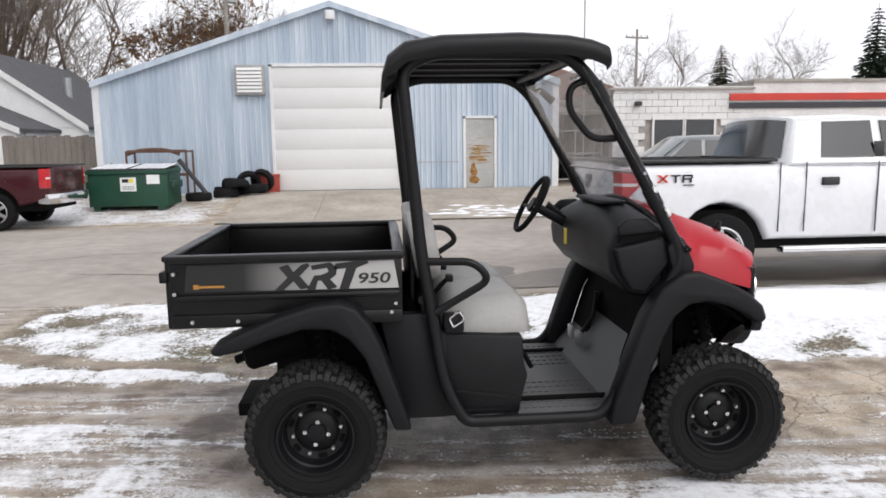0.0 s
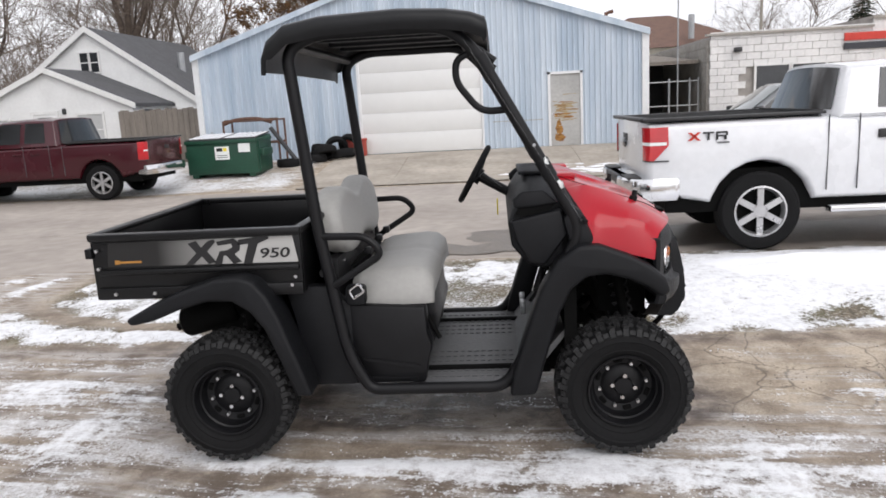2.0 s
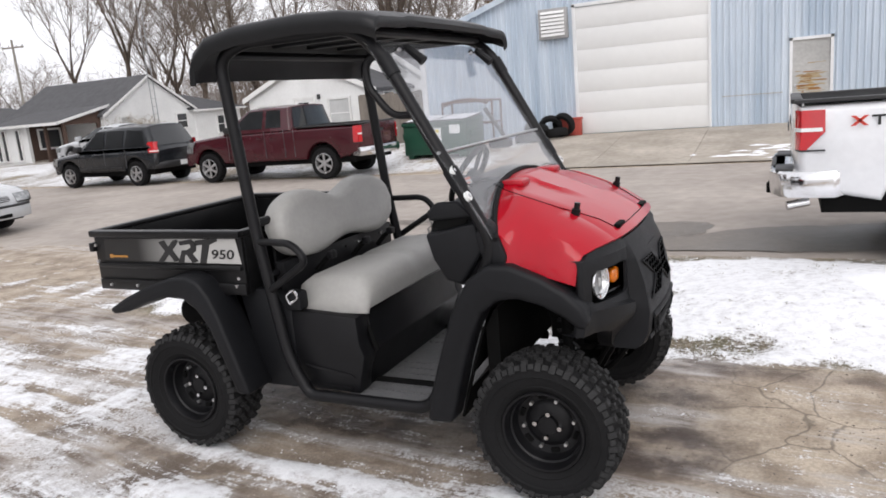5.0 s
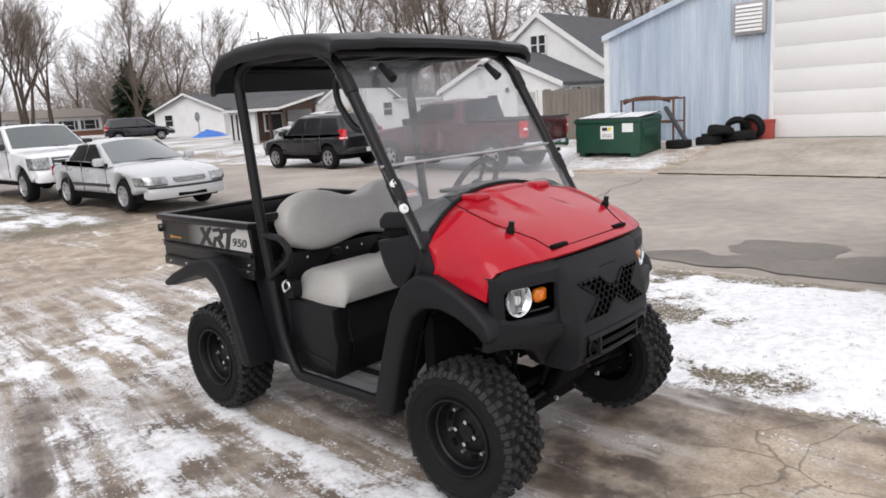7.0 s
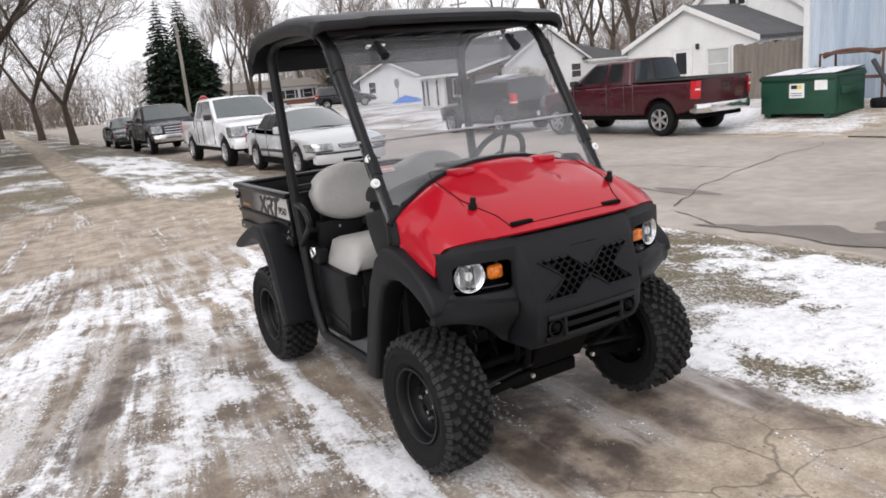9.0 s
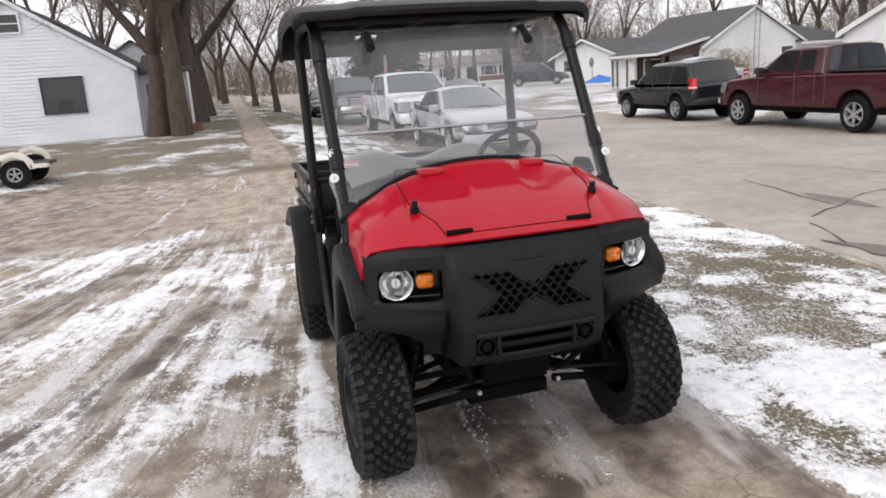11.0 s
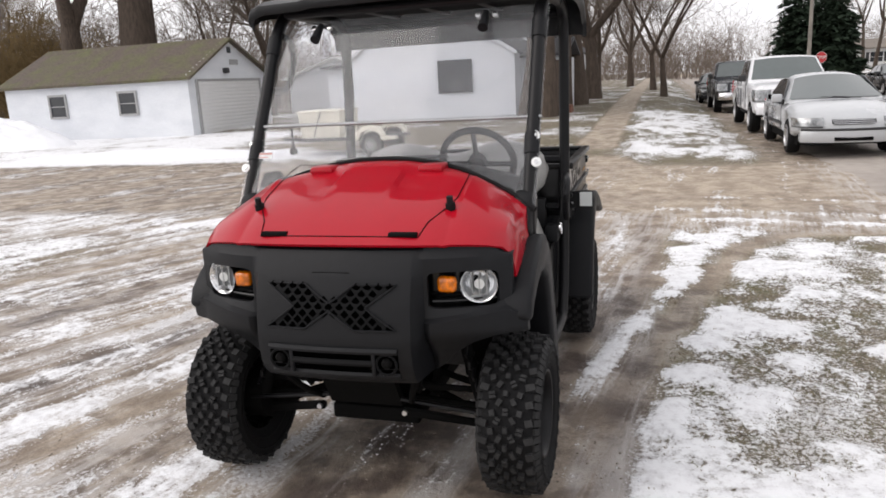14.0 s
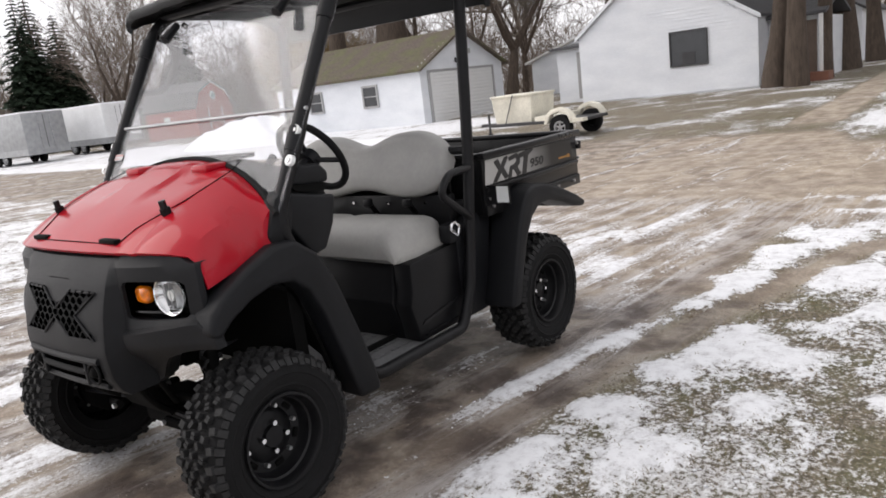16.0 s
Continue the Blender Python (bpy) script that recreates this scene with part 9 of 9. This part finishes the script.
# ---- street furniture and yard things ----
def dumpster():
    d = thing("dumpster", -5.75, 18.35, 0.17, 0, "green steel dumpster with black lids on snow", "dumpster")
    body = prism([(-0.62, 0.08), (0.62, 0.08), (0.62, 1.02), (-0.62, 0.92)], -0.92, 0.92, "x", bevel=0.015)
    part("body", body, M["green"], d)
    part("rim", B((-0.95, 0.95, -0.66, -0.60, 0.86, 0.95), (-0.95, -0.89, -0.62, 0.62, 0.88, 0.96), (0.89, 0.95, -0.62, 0.62, 0.88, 0.96), bevel=0.01), M["green"], d)
    for x0 in (-0.9, 0.02):
        lid = part("lid", prism([(-0.66, 0.955), (0.62, 1.05), (0.62, 1.08), (-0.66, 0.985)], x0, x0 + 0.88, "x", bevel=0.006), M["lid"], d)
        for k in range(6):
            x = x0 + 0.08 + k * 0.14
            part("lid_snow_rib", prism([(-0.6, 0.99), (0.5, 1.072), (0.5, 1.085), (-0.6, 1.003)], x, x + 0.085, "x"), M["snow"], lid)
    for s in (-1, 1):
        part("fork_pocket", B((s * 0.92, s * 1.04, -0.45, 0.35, 0.50, 0.68), bevel=0.01), M["green"], d)
        part("side_rib", B((s * 0.915, s * 0.95, -0.5, -0.42, 0.1, 0.9)), M["green"], d)
    for x in (-0.75, 0.75):
        part("skid", B((x - 0.08, x + 0.08, -0.6, 0.6, 0.0, 0.09)), M["green"], d)
    part("notice", B((-0.17, 0.2, -0.634, -0.622, 0.45, 0.78)), M["white_label"], d, "white notice panel with plain marks")
    part("notice_bar", B((-0.12, 0.03, -0.64, -0.634, 0.66, 0.745), (-0.12, 0.15, -0.64, -0.634, 0.50, 0.515), (-0.12, 0.15, -0.64, -0.634, 0.55, 0.565)), M["ink"], d)
    part("notice_mark", B((0.05, 0.14, -0.64, -0.634, 0.66, 0.745)), M["yellow"], d)
    part("side_notice", B((0.45, 0.75, -0.634, -0.622, 0.62, 0.84)), M["white_label"], d)
    return d


dumpster()


def loose_tyre(x, y, z, tilt, turn, r=0.33, rim=False):
    t = thing("tyre", 0, 0, 0, 0, "worn black car tyre in a heap by the wall", "tyre", "heap of tyres")
    bm = lathe([(r * 0.6, -0.08), (r * 0.66, -0.1), (r * 0.93, -0.105), (r, -0.07), (r * 1.01, 0), (r, 0.07), (r * 0.93, 0.105), (r * 0.66, 0.1), (r * 0.6, 0.08), (r * 0.66, 0.05), (r * 0.9, 0.04), (r * 0.9, -0.04), (r * 0.66, -0.05), (r * 0.6, -0.08)], n=28)
    part("casing", bm, M["rubber"], t)
    t.matrix_basis = pose(x, y, z, tilt, 0, turn)
    return t


for x, y, z, tilt, turn in ((-4.45, 19.2, 0.36, 90, 0), (-3.85, 19.7, 0.40, 84, 20), (-3.7, 20.1, 0.62, 72, -15), (-3.35, 20.35, 0.66, 25, 15), (-3.1, 20.0, 0.50, 80, 40), (-2.98, 20.4, 0.70, 20, -18), (-3.55, 19.75, 0.56, 60, 30), (-3.95, 20.3, 0.45, 88, 0)):
    loose_tyre(x, y, z, tilt, turn)
pal = thing("crate", -2.85, 20.72, 0.34, 8, "faded red plastic crate behind the tyres", "crate")
part("shell", B((-0.3, 0.3, -0.12, 0.12, 0, 0.5), bevel=0.02), M["barnred"], pal)
part("rim", B((-0.32, 0.32, -0.14, 0.14, 0.46, 0.52), bevel=0.01), M["barnred"], pal)
rk = thing("scrap_rack", -5.2, 20.1, 0.32, 0, "rusty pipe rack with scrap behind the dumpster", "rack")
for x in (-1.2, 0.35):
    for y in (-0.35, 0.35):
        part("rack_post", cyl((x, y, 0), (x, y, 1.25), 0.03, n=8), M["rustmetal"], rk)
for y in (-0.35, 0.35):
    for z in (0.6, 1.22):
        part("rack_rail", cyl((-1.2, y, z), (0.35, y, z), 0.025, n=8), M["rustmetal"], rk)
part("slanted_pipe", tube([(0.2, -0.5, 1.0), (1.0, -0.9, 0.05)], 0.06, 10), M["lid"], rk)
part("curved_scrap", tube(smooth_line([(-1.3, 0, 1.15), (-0.9, -0.1, 1.26), (-0.3, -0.1, 1.27), (0.1, 0, 1.15)]), 0.05, 8), M["rustmetal"], rk)
part("sheet", B((-1.25, 0.2, -0.1, 0.3, 1.22, 1.27)), M["rustmetal"], rk)

# utility trailer with cream tank
tr = thing("utility_trailer", -12.2, -2.6, ground_z(-12.2, -2.6), 90, "flat trailer with cream plastic tub and wheel covers", "trailer")
tr.scale = (0.88, 0.88, 0.88)
part("bed_frame", B((-1.2, 1.6, -0.75, 0.75, 0.42, 0.50), bevel=0.01), M["lid"], tr)
part("tongue", B((-2.0, -1.2, -0.06, 0.06, 0.40, 0.48)), M["lid"], tr)
part("jack", cyl((-1.75, 0, 0.15), (-1.75, 0, 0.75), 0.035, n=8), M["lid"], tr)
part("jack_wheel", cyl((-1.75, -0.04, 0.1), (-1.75, 0.04, 0.1), 0.11, n=14), M["rubber"], tr)
tub = [[(x * k + cx, y * k2, z) for x, y in ((-0.62, -0.62), (0.62, -0.62), (0.62, 0.62), (-0.62, 0.62))] for cx, k, k2, z in ((-0.55, 0.9, 0.95, 0.5), (-0.55, 0.97, 1.0, 0.85), (-0.55, 1.0, 1.04, 1.2))]
part("tub", loft(tub, closed=True, cap=True), M["cream"], tr, sharp=60)
part("tub_lid", B((-1.2, 0.1, -0.68, 0.68, 1.19, 1.25), bevel=0.02), M["cream"], tr)
part("strap", tube([(-0.75, -0.68, 0.5), (-0.45, -0.7, 1.24)], 0.015, 6), M["lid"], tr)
for s in (-1, 1):
    fw = part("wheel_cover", prism([(0.62, 0.42), (0.66, 0.62), (0.82, 0.78), (1.05, 0.83), (1.28, 0.76), (1.42, 0.60), (1.46, 0.42), (1.38, 0.42), (1.30, 0.62), (1.05, 0.72), (0.80, 0.64), (0.70, 0.42)], s * 0.76, s * 1.0, bevel=0.012), M["cream"], tr)
    road_wheel(tr, 1.05, s * 0.87, 0.32, 0.2, s, 5, M["greyframe"], 0.5)
part("fender_step", B((1.4, 1.75, -1.0, -0.76, 0.44, 0.52)), M["cream"], tr)
part("tool_box", B((0.2, 0.75, -0.72, 0.72, 0.5, 0.62)), M["cream"], tr)

# snow heap across the lane
def heap(name, a, n, la, ln, h, seed, label, freq=3):
    rows = []
    for i in range(40):
        row = []
        for j in range(40):
            u, v = i / 39 * 2 - 1, j / 39 * 2 - 1
            r = math.hypot(u, v)
            k = max(0, 1 - r) ** 0.8
            z = h * k * (0.55 + 0.9 * float(fbm(np.array(u * freq + seed), np.array(v * freq), seed)))
            x, y = a + u * la, n + v * ln
            row.append((x, y, ground_z(x, y) - 0.05 + z))
        rows.append(row)
    o = part(name, loft(rows), M["snow"], sharp=80)
    return tagged(o, label, "snow heap")


heap("snow_mound", -16.6, -19.6, 1.9, 4.4, 1.5, 3, "ploughed heap of clean snow beside the lane")
heap("snow_mound", -12.6, -9.0, 1.5, 5.5, 0.26, 5, "low ridge of ploughed snow along the lane", 7)
heap("snow_mound", 4.6, 6.15, 3.4, 0.95, 0.28, 8, "low bank of trampled snow along the street")

# enclosed cargo trailers
for a, n, rz, m, lab in ((-19.3, -38.2, 96, "whitemetal", "white enclosed cargo trailer with double doors"), (-15.0, -38.6, 96, "galv", "grey enclosed cargo trailer, snow on its roof")):
    t = thing("cargo_trailer", a, n, ground_z(a, n), rz, lab, "trailer", "cargo trailers")
    part("box", B((-3.0, 3.0, -1.2, 1.2, 0.55, 2.75), bevel=0.05), M[m], t)
    part("snow_cap", B((-2.95, 2.95, -1.15, 1.15, 2.745, 2.84), bevel=0.04), M["snow"], t)
    part("lower_band", B((-3.02, 3.02, -1.215, 1.215, 0.5, 0.85)), M["galv"], t)
    for x in (-0.6, 0.35):
        for s in (-1, 1):
            road_wheel(t, x, s * 1.05, 0.36, 0.2, s, 5, M["galv"])
    part("door_seam", B((2.995, 3.012, -0.012, 0.012, 0.7, 2.65)), M["trim"], t)
    for s in (-1, 1):
        part("door_bar", cyl((3.03, s * 0.35, 0.7), (3.03, s * 0.35, 2.6), 0.018, n=8), M["chrome"], t)

# stop sign, poles and wires
st = thing("stop_sign", -44.0, 13.9, ground_z(-44, 13.9), -8, "red octagonal stop sign on a steel post", "road sign")
oc = [(0.38 * math.cos(math.pi / 8 + k * math.pi / 4), 2.2 + 0.38 * math.sin(math.pi / 8 + k * math.pi / 4)) for k in range(8)]
part("plate", prism(oc, 0.0, 0.01, "x"), M["taillamp"], st)
part("white_edge", prism([(y * 1.06, 2.2 + (z - 2.2) * 1.06) for y, z in oc], -0.012, -0.002, "x"), M["white_label"], st)
part("post", cyl((-0.04, 0, 0), (-0.04, 0, 2.5), 0.035, n=8), M["galv"], st)
cu = bpy.data.curves.new("legend", "FONT")
cu.body, cu.size, cu.align_x, cu.align_y, cu.extrude = "STOP", 0.27, "CENTER", "CENTER", 0.002
o = new("legend", cu)
bpy.context.view_layer.update()
me = bpy.data.meshes.new_from_object(o)
bpy.data.objects.remove(o)
me.materials.append(M["white_label"])
lg = new("legend", me)
lg.parent = st
lg.matrix_basis = pose(0.016, 0, 2.2, 90, 0, 90)
st.scale = (0.78, 0.78, 0.86)
for a, n, h, lab in ((-49.0, 14.1, 7.2, "pale wooden street pole"), (-7.2, 38.5, 10.5, "wooden utility pole with transformer behind the workshop"), (-33, 41, 9.5, "wooden utility pole among bare trees"), (22, 60, 10.5, "wooden utility pole with crossarm"), (-60, 45, 9.5, "wooden utility pole with crossarm")):
    p = thing("utility_pole", a, n, ground_z(a, n), 15, lab, "utility pole")
    part("pole", cyl((0, 0, -0.2), (0, 0, h), 0.14, 0.10, n=10), M["concretepole"], p)
    if h > 8:
        part("crossarm", B((-1.1, 1.1, -0.06, 0.06, h - 0.75, h - 0.62)), M["concretepole"], p)
        for x in (-1.0, -0.4, 0.4, 1.0):
            part("insulator", cyl((x, 0, h - 0.62), (x, 0, h - 0.45), 0.045, n=8), M["greyframe"], p)
    if "transformer" in lab:
        part("transformer", cyl((0.3, -0.05, h - 2.0), (0.3, -0.05, h - 1.1), 0.26, n=14), M["galv"], p)
tp = heap("tarp", -46.6, 30.4, 1.0, 1.5, 0.6, 9, "crumpled bright blue tarp over a heap", 9)
tp.data.materials.clear()
tp.data.materials.append(M["tarp"])
tagged(tp, category="tarp")

# pine seedlings in the yard
for a, n, h, sd in ((-2.2, -4.55, 0.95, 1), (-1.3, -2.6, 0.5, 2)):
    rnd = random.Random(sd)
    t = thing("pine_seedling", a, n, 0.0, 0, "thin pine seedling with needle tufts in snow", "seedling")
    stem, tuft = Sticks(), Sticks()
    pts, _ = wander(rnd, Vector((0, 0, -0.03)), Vector((0, 0, 1)), h, 6, 0.12)
    stem.stick(pts, [0.012, 0.011, 0.01, 0.008, 0.007, 0.006, 0.004], 5)
    ends = [pts[-1]]
    for k in range(9):
        i = rnd.randint(1, 6)
        pp, _ = wander(rnd, pts[i], Vector((rnd.uniform(-1, 1), rnd.uniform(-1, 1), 0.35)), h * 0.26, 3, 0.2)
        stem.stick(pp, [0.006, 0.005, 0.004, 0.003], 4)
        ends.append(pp[-1])
    for e in ends:
        for _ in range(46):
            d = Vector((rnd.uniform(-1, 1), rnd.uniform(-1, 1), rnd.uniform(-0.5, 1))).normalized()
            tuft.tri(e - d * 0.01, d * rnd.uniform(0.05, 0.11), d.cross(Vector((0.2, 0.1, 1))).normalized(), 0.006)
    stem.put("stem", M["twig"], t)
    tuft.put("needles", M["needle"], t)
